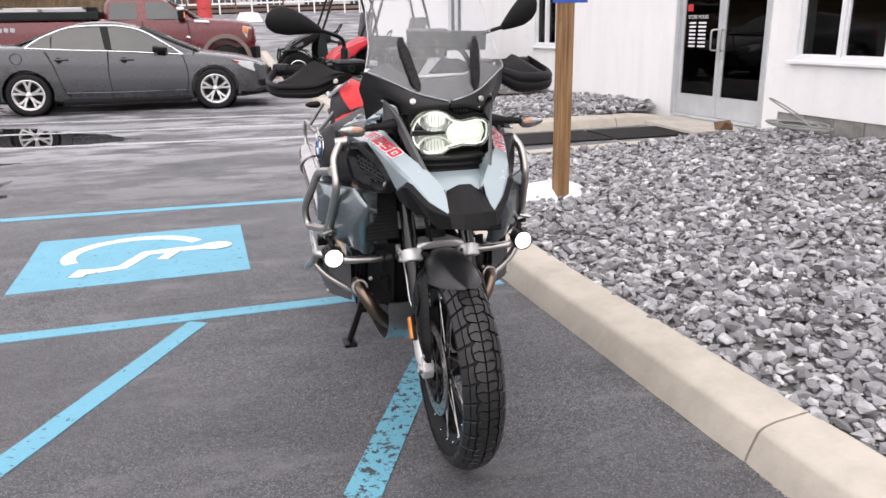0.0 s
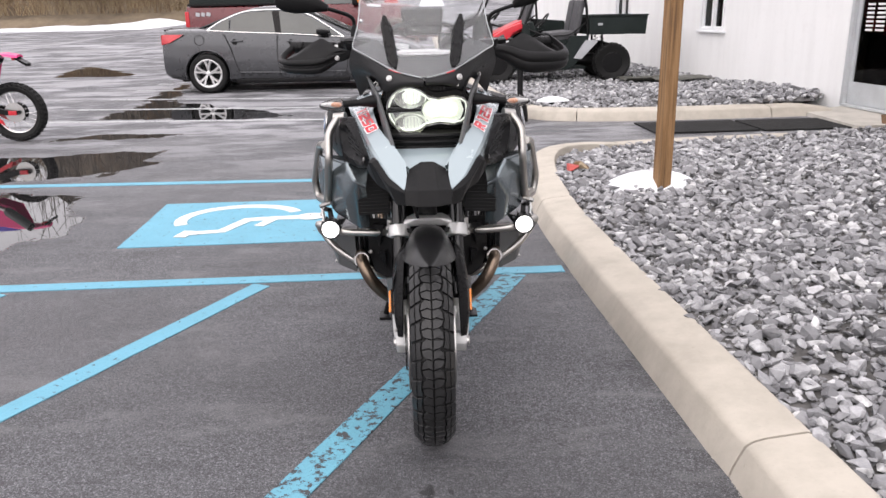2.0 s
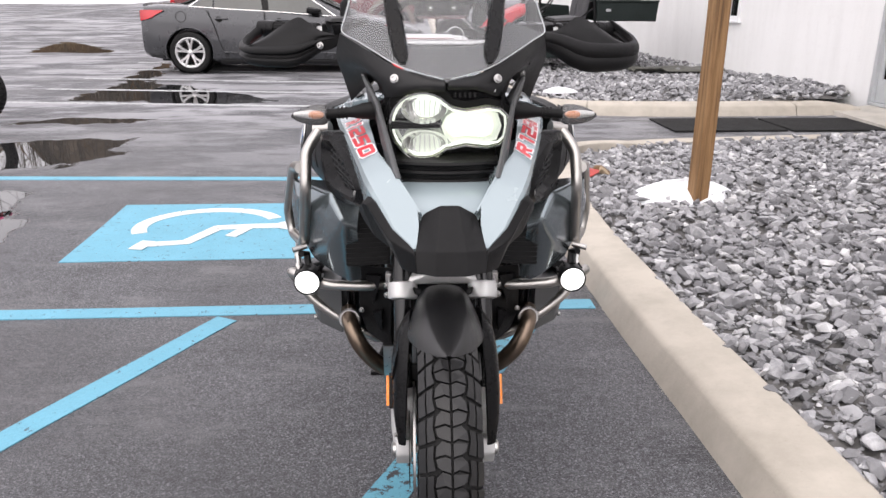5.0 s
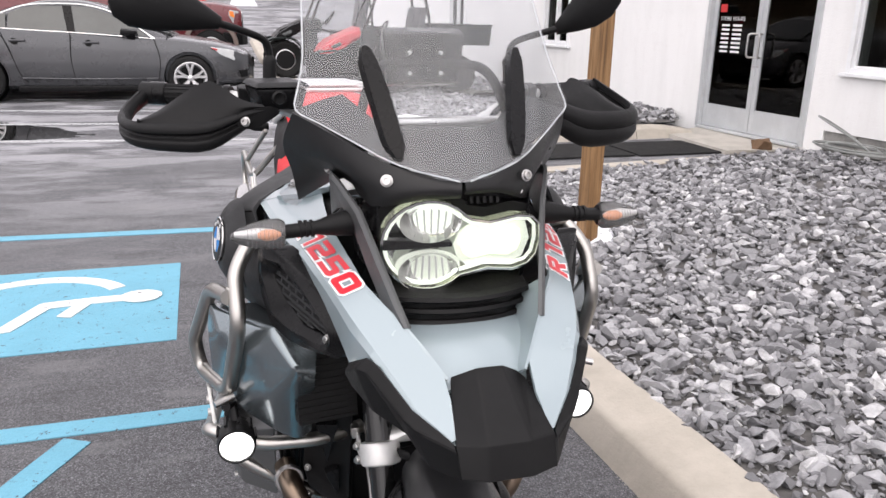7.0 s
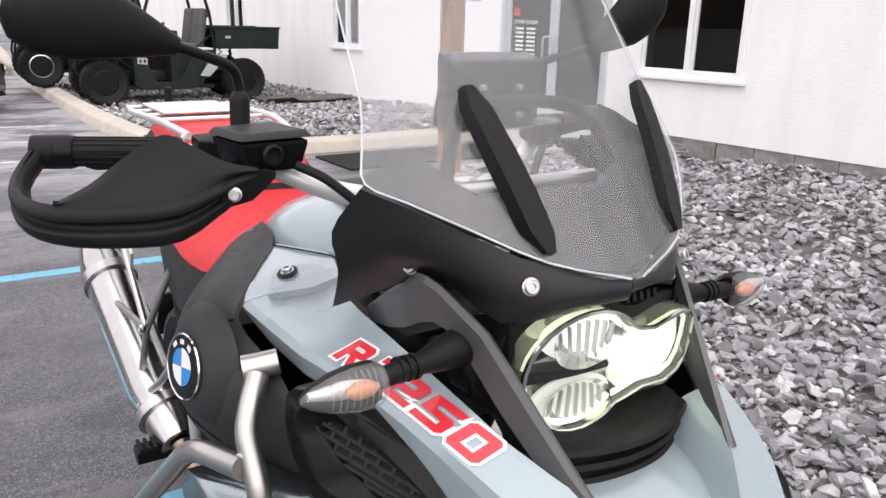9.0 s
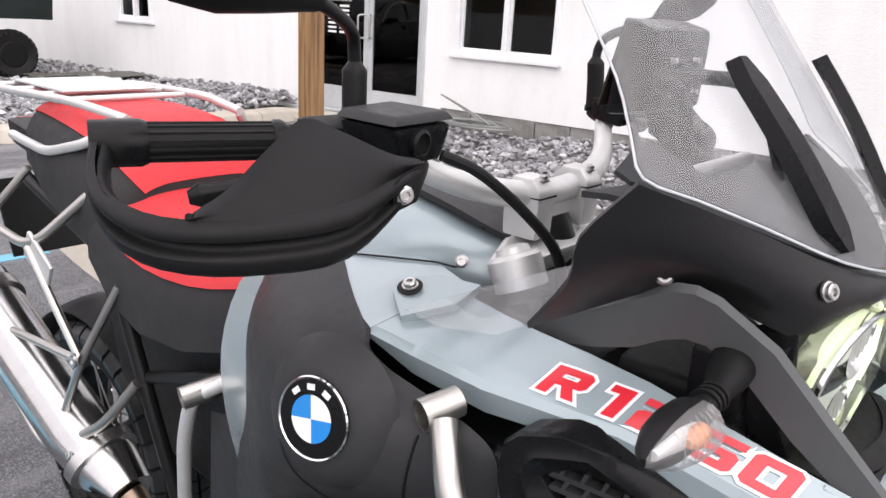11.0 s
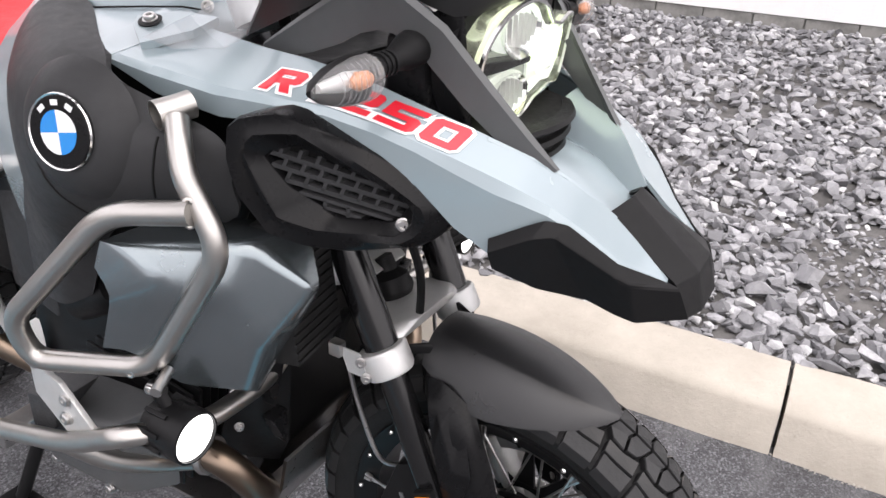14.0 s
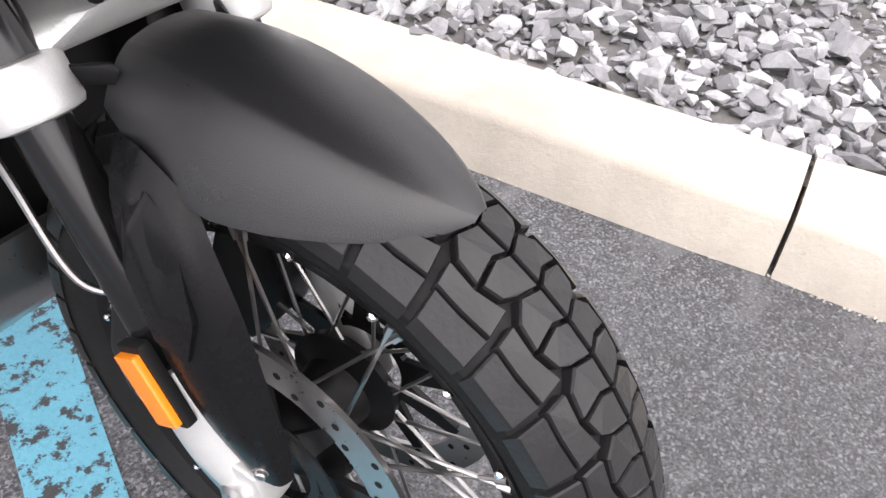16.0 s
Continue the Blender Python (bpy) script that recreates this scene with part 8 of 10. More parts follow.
part("battery_box", hull([P(sx * x, y, z) for sx in (-1, 1) for x, y, z in ((0.14, 0.86, 0.82), (0.14, 1.30, 0.86), (0.12, 1.28, 0.62), (0.14, 0.88, 0.55), (0.15, 1.05, 0.56))], 0.01), BLACK, moto)
part("tail_unit", hull([P(sx * x, y, z) for sx in (-1, 1) for x, y, z in ((0.12, 1.30, 0.96), (0.13, 1.30, 1.03), (0.08, 1.85, 1.06), (0.07, 1.86, 1.0))], 0.01), BLACK, moto)
part("tail_light", boxed((0.10, 0.03, 0.045), pose(0, 1.865, 1.035, -10), 0.006), RED_LENS, moto, "red tail light")
part("rear_hugger", patch([[P(x, REAR_Y - 0.36 * math.sin(radians(a)), 0.318 + 0.36 * math.cos(radians(a)) - 2.5 * x * x) for x in np.linspace(-0.09, 0.09, 5)] for a in (-70, -45, -20, 5, 30, 52)], 0.004, 3), BLACK, moto, "black rear mudguard", 50)
both(lambda s: part("rear_signal", lathe([(0.010, -0.03), (0.018, -0.015), (0.016, 0.02), (0.006, 0.045)], 16, pose(s * 0.20, 1.80, 0.99, 0, 90 * s, 0)), BLACK, moto))
part("plate_holder", boxed((0.18, 0.01, 0.20), pose(0, 1.92, 0.80, -25), 0.003), BLACK, moto)


# ---- vehicles ----
CAR_GREY = plain("graphite_car_paint", (0.062, 0.064, 0.069), 0.28, 0.55, vary=0.05, grain=4, coat=0.7)
MAROON = plain("maroon_car_paint", (0.115, 0.012, 0.016), 0.28, 0.25, vary=0.08, grain=4, coat=0.7)
TRIM_TAN = plain("tan_arch_trim", (0.20, 0.155, 0.135), 0.45, 0.3, vary=0.08)
CHROME = plain("chrome_trim", (0.78, 0.78, 0.78), 0.12, 1.0, vary=0.04)
ALLOY = plain("silver_alloy_wheel", (0.66, 0.66, 0.66), 0.3, 0.8, vary=0.06)
CAR_GLASS = plain("tinted_car_glass", (0.05, 0.058, 0.058), 0.05, vary=0.35, grain=3, coat=0.4)
LAMP_GLASS = plain("pale_headlamp", (0.6, 0.62, 0.62), 0.12, 0.3, vary=0.25, grain=30, coat=0.6)
TAIL_RED = plain("red_tail_lamp", (0.5, 0.012, 0.02), 0.16, vary=0.15, grain=20, coat=0.6)
ORANGE_LAMP = plain("orange_lamp", (0.8, 0.22, 0.02), 0.25, vary=0.1, coat=0.4)
BUGGY_RED = plain("red_moulded_plastic", (0.56, 0.012, 0.025), 0.35, vary=0.06, coat=0.3)
PINK = plain("magenta_plastic", (0.72, 0.04, 0.20), 0.4, vary=0.12, grain=9, coat=0.2)
VIOLET = plain("violet_seat_cover", (0.09, 0.06, 0.42), 0.5, vary=0.15)
GREEN_BLACK = plain("green_black_plastic", (0.016, 0.022, 0.021), 0.5, vary=0.2, grain=25)
GREY_PANEL = plain("light_grey_plastic", (0.42, 0.43, 0.45), 0.5, vary=0.08)
SEAT_VINYL = plain("worn_grey_vinyl", (0.07, 0.07, 0.075), 0.55, vary=0.2, grain=20)


def cut_out(bm, *cutters):
    """Takes solids out of a closed mesh."""
    me = bpy.data.meshes.new("blank")
    bm.to_mesh(me)
    ob = new("blank", me)
    knives = []
    for c in cutters:
        bmesh.ops.recalc_face_normals(c, faces=c.faces[:])
        m2 = bpy.data.meshes.new("knife")
        c.to_mesh(m2)
        c.free()
        k = new("knife", m2)
        knives.append(k)
        mod = ob.modifiers.new("cut", "BOOLEAN")
        mod.operation, mod.object, mod.solver = "DIFFERENCE", k, "EXACT"
    bpy.context.view_layer.update()
    out = bpy.data.meshes.new_from_object(ob.evaluated_get(bpy.context.evaluated_depsgraph_get()))
    bm.clear()
    bm.from_mesh(out)
    for k in knives:
        bpy.data.objects.remove(k)
    bpy.data.objects.remove(ob)
    bpy.data.meshes.remove(out)
    return bm


def across(x, y, z):
    """Turns a round thing's axis along y."""
    return Matrix.Translation((x, y, z)) @ Matrix.Rotation(radians(90), 4, "X")


def plate_y(outline, y0, slope=0.0, thick=0.02, bevel=0.004):
    """A plate with its outline in (x, z) on the plane y = y0 + slope z, thick away from the middle."""
    bm = bmesh.new()
    f = bm.faces.new([bm.verts.new((x, y0 + slope * z, z)) for x, z in outline])
    r = bmesh.ops.extrude_face_region(bm, geom=[f])
    bmesh.ops.translate(bm, vec=(0, math.copysign(thick, y0), 0), verts=[v for v in r["geom"] if isinstance(v, bmesh.types.BMVert)])
    return bevelled(bm, bevel)


def road_wheel(car, x, y, r, width, rim, rim_mat, spokes, paired=False):
    """A tyre with a spoked rim; its outer face looks away from the car's middle."""
    s = -1 if y < 0 else 1
    w = width / 2
    hub = empty("wheel")
    hub.parent = car
    hub.matrix_local = Matrix.Translation((x, y, r)) @ Matrix.Rotation(radians(-90 * s), 4, "X")
    prof = [(rim, -w * 0.8), (rim + 0.02, -w), (r - 0.035, -w), (r - 0.008, -w * 0.8), (r, -w * 0.5)]
    prof = prof + [(a, -b) for a, b in prof[::-1]] + [(rim - 0.02, w * 0.6), (rim - 0.02, -w * 0.6), (rim, -w * 0.8)]
    part("tyre", lathe(prof, 44, caps=False), RUBBER, hub)
    part("rim", lathe([(rim + 0.004, w * 0.86), (rim + 0.002, w * 0.7), (rim - 0.018, w * 0.62), (rim - 0.03, w * 0.1), (rim - 0.03, -w * 0.7), (rim - 0.05, -w * 0.7), (rim - 0.05, w * 0.0), (rim - 0.03, w * 0.72), (rim - 0.008, w * 0.88), (rim + 0.004, w * 0.86)], 44, caps=False), rim_mat, hub)
    part("brake_disc", lathe([(rim * 0.3, -w * 0.3), (rim * 0.72, -w * 0.3), (rim * 0.72, -w * 0.42), (rim * 0.3, -w * 0.42)], 32), BLACK_METAL, hub)
    for i in range(spokes):
        a = 2 * math.pi * i / spokes + 0.3
        for off in ((-0.12, 0.12) if paired else (0.0,)):
            b2 = bmesh.new()
            c, d = a + off * 0.6, a + off * 1.9
            wide = rim * (0.085 if paired else 0.12)
            ring = []
            for rad, ang, hz, ww in ((rim * 0.16, c, w * 0.55, wide * 0.9), (rim * 0.55, (c + d) / 2, w * 0.66, wide), (rim * 0.97, d, w * 0.72, wide * 1.35)):
                p, q = P(math.cos(ang) * rad, math.sin(ang) * rad, hz), P(-math.sin(ang), math.cos(ang), 0)
                ring.append([p - q * ww, p - q * ww * 0.6 + P(0, 0, 0.014), p + q * ww * 0.6 + P(0, 0, 0.014), p + q * ww, p - P(0, 0, 0.03)])
            part("spoke", loft(ring, bm=b2), rim_mat, hub)
    part("hub_cap", lathe([(rim * 0.24, w * 0.3), (rim * 0.24, w * 0.62), (rim * 0.15, w * 0.76), (0.004, w * 0.78)], 20), rim_mat, hub)
    for i in range(5):
        a = 2 * math.pi * (i + 0.5) / 5 + 0.3
        part("wheel_nut", lathe([(0.012, w * 0.55), (0.012, w * 0.7), (0.004, w * 0.73)], 6, Matrix.Translation((math.cos(a) * rim * 0.19, math.sin(a) * rim * 0.19, 0))), BLACK_METAL, hub)
    return hub


def body_shell(stations):
    """A car's lower body from (x, low, high, half width) along its length."""
    rings = []
    for x, zb, zt, w in stations:
        h = zt - zb
        half = [(w - 0.12, zb), (w - 0.04, zb + 0.05), (w, zb + 0.2 * h), (w + 0.006, zb + 0.42 * h), (w - 0.006, zb + 0.66 * h), (w - 0.014, zb + 0.80 * h), (w - 0.04, zt - 0.045), (w - 0.09, zt - 0.01), (w - 0.22, zt + 0.015), (w * 0.4, zt + 0.03)]
        rings.append([P(x, -a, b) for a, b in half] + [P(x, a, b) for a, b in half[::-1]])
    return loft(rings)


CABIN_PLAN = ((0, 0), (0, 0.55), (0.03, 0.85), (0.12, 0.985), (0.3, 1.0), (0.5, 1.0), (0.75, 0.99), (0.9, 0.94), (0.97, 0.82), (1, 0.5))


def cabin_shell(levels):
    rings = []
    for z, xr, xf, w in levels:
        half = [(xr + fx * (xf - xr), w * fy) for fx, fy in CABIN_PLAN[1:]]
        rings.append([P(xr, 0, z)] + [P(a, -b, z) for a, b in half] + [P(xf, 0, z)] + [P(a, b, z) for a, b in half[::-1]])
    return loft(rings)


def line_round(pts, r, y0, slope, out=0.0):
    return tube([(x, y0 + slope * z + out, z) for x, z in pts], r, 8)


def make_sedan():
    car = tagged(empty("sedan", Matrix.Translation((-3.6, 12.13, 0.072))), "dark grey four-door sedan with chrome window trim, parked", "car")
    shell = body_shell([(-0.80, 0.36, 0.82, 0.68), (-0.765, 0.29, 0.97, 0.78), (-0.66, 0.25, 1.05, 0.85), (-0.45, 0.22, 1.06, 0.885), (0.0, 0.2, 1.05, 0.905), (0.6, 0.17, 1.02, 0.915), (1.4, 0.15, 0.98, 0.92), (2.2, 0.15, 0.935, 0.915), (2.7, 0.16, 0.90, 0.905), (3.2, 0.18, 0.83, 0.875), (3.5, 0.2, 0.755, 0.80), (3.68, 0.22, 0.68, 0.68), (3.76, 0.26, 0.58, 0.52)])
    arches = []
    for x in (0.0, 2.82):
        for s in (-1, 1):
            arches.append(lathe([(0.375, -0.16), (0.375, 0.16)], 40, across(x, s * 0.86, 0.335)))
    shell = cut_out(shell, *arches)
    body = part("body", shell, CAR_GREY, car, smooth=28)
    part("underbody", boxed((3.9, 1.5, 0.1), pose(1.45, 0, 0.24), 0.02), BLACK, car)
    for x in (0.0, 2.82):
        for s in (-1, 1):
            part("wheel_housing", lathe([(0.37, -0.1), (0.37, 0.13), (0.02, 0.13)], 32, across(x, s * 0.70, 0.335) @ Matrix.Rotation(radians(180 if s < 0 else 0), 4, "X"), caps=False), FIN, car)
            road_wheel(car, x, s * 0.815, 0.33, 0.21, 0.236, ALLOY, 5, True)
            ring = [(x + 0.382 * math.cos(a), 0.335 + 0.382 * math.sin(a)) for a in np.linspace(-0.25, 3.4, 26)]
            part("arch_lip", tube([(a, s * (0.918 - 0.012), b) for a, b in ring], 0.010, 6), CAR_GREY, car)
    part("roof", cabin_shell([(0.90, -0.50, 2.72, 0.875), (1.02, -0.22, 2.42, 0.80), (1.15, 0.08, 2.12, 0.735), (1.27, 0.37, 1.86, 0.675), (1.34, 0.56, 1.68, 0.63), (1.395, 0.76, 1.5, 0.565), (1.425, 0.95, 1.32, 0.45)]), CAR_GREY, car, smooth=50)
    for s in (-1, 1):
        y0, sl = s * 1.318, -s * 0.5
        rear = [(0.08, 1.035), (0.40, 1.01), (0.40, 1.24), (0.24, 1.15)]
        back = [(0.43, 1.01), (1.19, 0.985), (1.13, 1.335), (0.74, 1.325), (0.55, 1.275), (0.43, 1.225)]
        front = [(1.29, 0.98), (2.28, 0.925), (2.02, 1.09), (1.75, 1.235), (1.50, 1.315), (1.25, 1.338)]
        for o in (rear, back, front):
            part("side_window", plate_y(o, y0, sl, 0.012, 0.003), CAR_GLASS, car)
        part("door_pillar", plate_y([(1.19, 0.98), (1.29, 0.98), (1.25, 1.34), (1.13, 1.34)], y0, sl, 0.010, 0.003), BLACK_SATIN, car)
        trim = [(0.03, 1.04), (0.22, 1.165), (0.42, 1.255), (0.6, 1.32), (0.8, 1.352), (1.15, 1.362), (1.45, 1.348), (1.76, 1.268), (2.05, 1.10), (2.36, 0.895)]
        part("window_trim", line_round(curve_through(trim, 4), 0.013, y0, sl, s * 0.008), CHROME, car, "bright chrome window trim")
        part("sill_trim", line_round(curve_through([(0.03, 1.04), (0.7, 0.998), (1.4, 0.963), (2.36, 0.895)], 4), 0.010, y0, sl, s * 0.012), CHROME, car, "bright chrome window trim")
        for gap in ([(1.23, 0.96), (1.21, 0.6), (1.25, 0.25)], [(2.35, 0.9), (2.41, 0.6), (2.37, 0.27)], [(0.32, 0.99), (0.42, 0.75), (0.52, 0.42), (0.62, 0.27)]):
            part("door_gap", tube([(x, s * 0.921, z) for x, z in curve_through(gap, 5)], 0.006, 6), FIN, car)
        for x, z in ((0.46, 0.86), (1.42, 0.84)):
            handle = part("door_handle", boxed((0.21, 0.035, 0.03), pose(x + 0.08, s * 0.925, z), 0.012), CAR_GREY, car)
            # flat black disc for the shade in the hollow behind the handle
            part("handle_shade_disc", lathe([(0.045, 0), (0.045, 0.012)], 16, across(x + 0.04, s * 0.912, z - 0.012) @ Matrix.Rotation(radians(0 if s < 0 else 180), 4, "X")), FIN, handle)
        mir = part("door_mirror", hull([P(2.02 + a * 0.11, s * (0.94 + b * 0.10), 0.985 + c * 0.055) for a, b, c in ((-1, -1, -1), (-1, 1, -0.8), (-1, 1, 0.8), (-1, -1, 1), (1, -0.9, -0.7), (1, 0.6, -0.5), (1, 0.6, 0.5), (1, -0.9, 0.7))], 0.025), BLACK_SATIN, car)
        part("mirror_foot", hull([P(1.98, s * 0.87, 0.88), P(2.1, s * 0.87, 0.87), P(2.1, s * 0.93, 0.95), P(1.96, s * 0.93, 0.95), P(2.0, s * 0.95, 0.94)], 0.008), BLACK_SATIN, mir)
        part("headlamp", hull([P(3.12, s * 0.87, 0.79), P(3.40, s * 0.81, 0.755), P(3.62, s * 0.66, 0.69), P(3.66, s * 0.64, 0.60), P(3.46, s * 0.82, 0.59), P(3.28, s * 0.862, 0.67), P(3.4, s * 0.5, 0.66)], 0.01), LAMP_GLASS, car, "clear headlamp with amber corner")
        part("side_marker", hull([P(3.13, s * 0.884, 0.782), P(3.24, s * 0.872, 0.760), P(3.22, s * 0.874, 0.725), P(3.2, s * 0.7, 0.74)], 0.004), TAIL_RED, car)
        part("tail_lamp", hull([P(-0.34, s * 0.90, 0.985), P(-0.74, s * 0.815, 0.99), P(-0.785, s * 0.74, 0.97), P(-0.80, s * 0.72, 0.86), P(-0.765, s * 0.80, 0.815), P(-0.6, s * 0.885, 0.85), P(-0.6, s * 0.5, 0.9)], 0.01), TAIL_RED, car, "red tail lamp")
        part("lower_crease", tube([(x, s * 0.926, z) for x, z in curve_through([(0.55, 0.34), (1.4, 0.325), (2.36, 0.33)], 4)], 0.012, 6), CAR_GREY, car)
        part("sill", boxed((1.95, 0.06, 0.08), pose(1.45, s * 0.885, 0.19), 0.02), BLACK_SATIN, car)
    part("fuel_flap", tube([(-0.10 + 0.082 * math.cos(a), -0.897 - 0.002 * math.cos(a), 0.885 + 0.082 * math.sin(a)) for a in np.linspace(0, 2 * math.pi, 30)], 0.0035, 6), FIN, car)
    part("windscreen", patch([[(2.60, -0.66, 0.955), (2.66, 0, 0.955), (2.60, 0.66, 0.955)], [(2.15, -0.59, 1.15), (2.20, 0, 1.15), (2.15, 0.59, 1.15)], [(1.72, -0.5, 1.345), (1.76, 0, 1.345), (1.72, 0.5, 1.345)]], -0.02, 3), CAR_GLASS, car)
    part("rear_window", patch([[(-0.40, -0.6, 0.99), (-0.46, 0, 0.99), (-0.40, 0.6, 0.99)], [(0.07, -0.56, 1.17), (0.03, 0, 1.17), (0.07, 0.56, 1.17)], [(0.52, -0.48, 1.335), (0.47, 0, 1.335), (0.52, 0.48, 1.335)]], 0.02, 3), CAR_GLASS, car)
    part("boot_lip", tube(curve_through([(-0.70, -0.74, 1.055), (-0.78, 0, 1.07), (-0.70, 0.74, 1.055)], 5), 0.018, 8), CAR_GREY, car)
    part("grille", boxed((0.05, 0.9, 0.16), pose(3.755, 0, 0.55), 0.02), BLACK_SATIN, car)
    part("grille_bar", boxed((0.03, 0.7, 0.02), pose(3.79, 0, 0.56), 0.008), CHROME, car)
    part("lower_intake", boxed((0.08, 1.1, 0.10), pose(3.70, 0, 0.33), 0.02), BLACK_SATIN, car)
    for s in (-1, 1):
        part("fog_lamp_recess", hull([P(3.52, s * 0.80, 0.44), P(3.66, s * 0.70, 0.45), P(3.67, s * 0.69, 0.34), P(3.56, s * 0.78, 0.33), P(3.5, s * 0.6, 0.4)], 0.008), BLACK_SATIN, car)
    part("bonnet_gap", tube([(2.52, -0.80, 0.955), (2.58, -0.4, 0.972), (2.6, 0, 0.975), (2.58, 0.4, 0.972), (2.52, 0.80, 0.955)], 0.012, 6), FIN, car)
    part("front_splitter", hull([P(3.25, s * 0.88, z) for s in (-1, 1) for z in (0.19, 0.215)] + [P(3.74, s * 0.62, z) for s in (-1, 1) for z in (0.22, 0.25)], 0.004), BLACK_SATIN, car)


make_sedan()


def make_pickup():
    car = tagged(empty("pickup_truck", Matrix.Translation((-4.45, 18.3, 0.128))), "maroon crew cab pickup truck with tan wheel arches", "car")
    shell = body_shell([(-1.16, 0.62, 1.43, 0.93), (-1.12, 0.5, 1.46, 0.98), (0, 0.48, 1.46, 1.0), (1.20, 0.48, 1.46, 1.0), (2.0, 0.46, 1.47, 1.0), (3.2, 0.46, 1.48, 1.0)])
    arches = [lathe([(0.50, -0.2), (0.50, 0.2)], 40, across(0, s * 0.95, 0.5)) for s in (-1, 1)]
    part("body", cut_out(shell, *arches), MAROON, car, smooth=28)
    nose = body_shell([(3.2, 0.46, 1.45, 1.0), (3.6, 0.55, 1.44, 1.0), (4.1, 0.6, 1.41, 0.985), (4.5, 0.66, 1.35, 0.96), (4.62, 0.75, 1.28, 0.93)])
    nose = cut_out(nose, *[lathe([(0.50, -0.25), (0.50, 0.25)], 40, across(3.93, s * 0.95, 0.5)) for s in (-1, 1)])
    part("bonnet", nose, MAROON, car, smooth=30)
    part("cab", cabin_shell([(1.40, 1.22, 3.42, 0.97), (1.62, 1.25, 3.08, 0.90), (1.80, 1.29, 2.82, 0.84), (1.90, 1.36, 2.66, 0.80), (1.95, 1.5, 2.5, 0.70)]), MAROON, car, smooth=45)
    for s in (-1, 1):
        y0, sl = s * 1.475, -s * 0.355
        for o in ([(1.42, 1.45), (2.02, 1.45), (2.02, 1.84), (1.46, 1.84)], [(2.22, 1.45), (3.06, 1.45), (2.72, 1.80), (2.6, 1.84), (2.22, 1.84)]):
            part("side_window", plate_y(o, y0, sl, 0.012, 0.003), CAR_GLASS, car)
        for x in (1.33, 2.12, 3.12):
            part("door_gap", tube([(x, s * 1.004, 1.42), (x + 0.02, s * 1.008, 0.9), (x, s * 1.0, 0.6)], 0.007, 6), FIN, car)
        for x in (0.0, 3.93):
            part("wheel_housing", lathe([(0.49, -0.2), (0.49, 0.2), (0.02, 0.2)], 32, across(x, s * 0.76, 0.5) @ Matrix.Rotation(radians(180 if s < 0 else 0), 4, "X"), caps=False), FIN, car)
            road_wheel(car, x, s * 0.86, 0.42, 0.27, 0.26, ALLOY, 6)
            arc = np.linspace(-0.15, 3.3, 18)
            ring = [[P(x + rr * math.cos(a), s * yy, 0.5 + rr * math.sin(a)) for rr, yy in ((0.50, 0.98), (0.50, 1.03), (0.58, 1.03), (0.60, 0.99))] for a in arc]
            part("arch_trim", loft(ring), TRIM_TAN, car, "tan wheel arch trim")
        part("lower_trim", plate_y([(0.55, 0.46), (3.4, 0.46), (3.4, 0.72), (0.55, 0.72)], s * 1.0, 0, 0.014), TRIM_TAN, car, "tan lower body trim")
        part("headlamp", hull([P(4.36, s * 0.965, 1.28), P(4.56, s * 0.93, 1.25), P(4.60, s * 0.90, 0.93), P(4.46, s * 0.965, 0.92), P(4.34, s * 0.985, 1.16), P(4.5, s * 0.7, 1.1), P(4.63, s * 0.7, 1.1)], 0.012), LAMP_GLASS, car)
        part("corner_lamp", hull([P(4.36, s * 0.985, 1.25), P(4.45, s * 0.985, 1.24), P(4.47, s * 0.98, 1.10), P(4.37, s * 0.99, 1.14), P(4.42, s * 0.8, 1.2)], 0.004), ORANGE_LAMP, car)
        part("tail_lamp", boxed((0.10, 0.05, 0.36), pose(-1.13, s * 0.965, 1.15), 0.015), TAIL_RED, car)
        mir = part("tow_mirror", boxed((0.16, 0.22, 0.30), pose(3.0, s * 1.10, 1.56), 0.03), BLACK_SATIN, car)
        part("mirror_cap", boxed((0.17, 0.23, 0.10), pose(2.995, s * 1.10, 1.665), 0.03), CHROME, mir)
        part("mirror_lamp", boxed((0.03, 0.05, 0.13), pose(3.07, s * 1.19, 1.53), 0.008), ORANGE_LAMP, mir)
        part("fender_vent", boxed((0.34, 0.02, 0.06), pose(3.44, s * 1.002, 1.385, 0, 4, 0), 0.008), CHROME, car)
        part("badge", lathe([(0.05, 0), (0.05, 0.012), (0.02, 0.016)], 20, across(3.1, s * 1.004, 1.02) @ Matrix.Rotation(radians(0 if s < 0 else 180), 4, "X")), CHROME, car)
        for k, (x, w) in enumerate(((-0.86, 0.10), (-0.73, 0.09), (-0.60, 0.10))):
            part("sticker_bar", boxed((w, 0.006, 0.09), pose(x, s * 1.008, 1.26, 0, 12, 0), 0.002), GREY_PANEL, car)
        part("bed_rail", boxed((2.28, 0.09, 0.05), pose(0.04, s * 0.94, 1.48), 0.012), BLACK, car)
    part("windscreen", patch([[(3.38, -0.78, 1.47), (3.46, 0, 1.47), (3.38, 0.78, 1.47)], [(2.72, -0.66, 1.87), (2.78, 0, 1.87), (2.72, 0.66, 1.87)]], -0.02, 3), CAR_GLASS, car)
    part("front_bumper", hull([P(4.2, s * 0.98, z) for s in (-1, 1) for z in (0.5, 0.78)] + [P(4.74, s * 0.78, z) for s in (-1, 1) for z in (0.52, 0.8)] + [P(4.62, s * 0.93, z) for s in (-1, 1) for z in (0.52, 0.8)], 0.03), BLACK_SATIN, car)
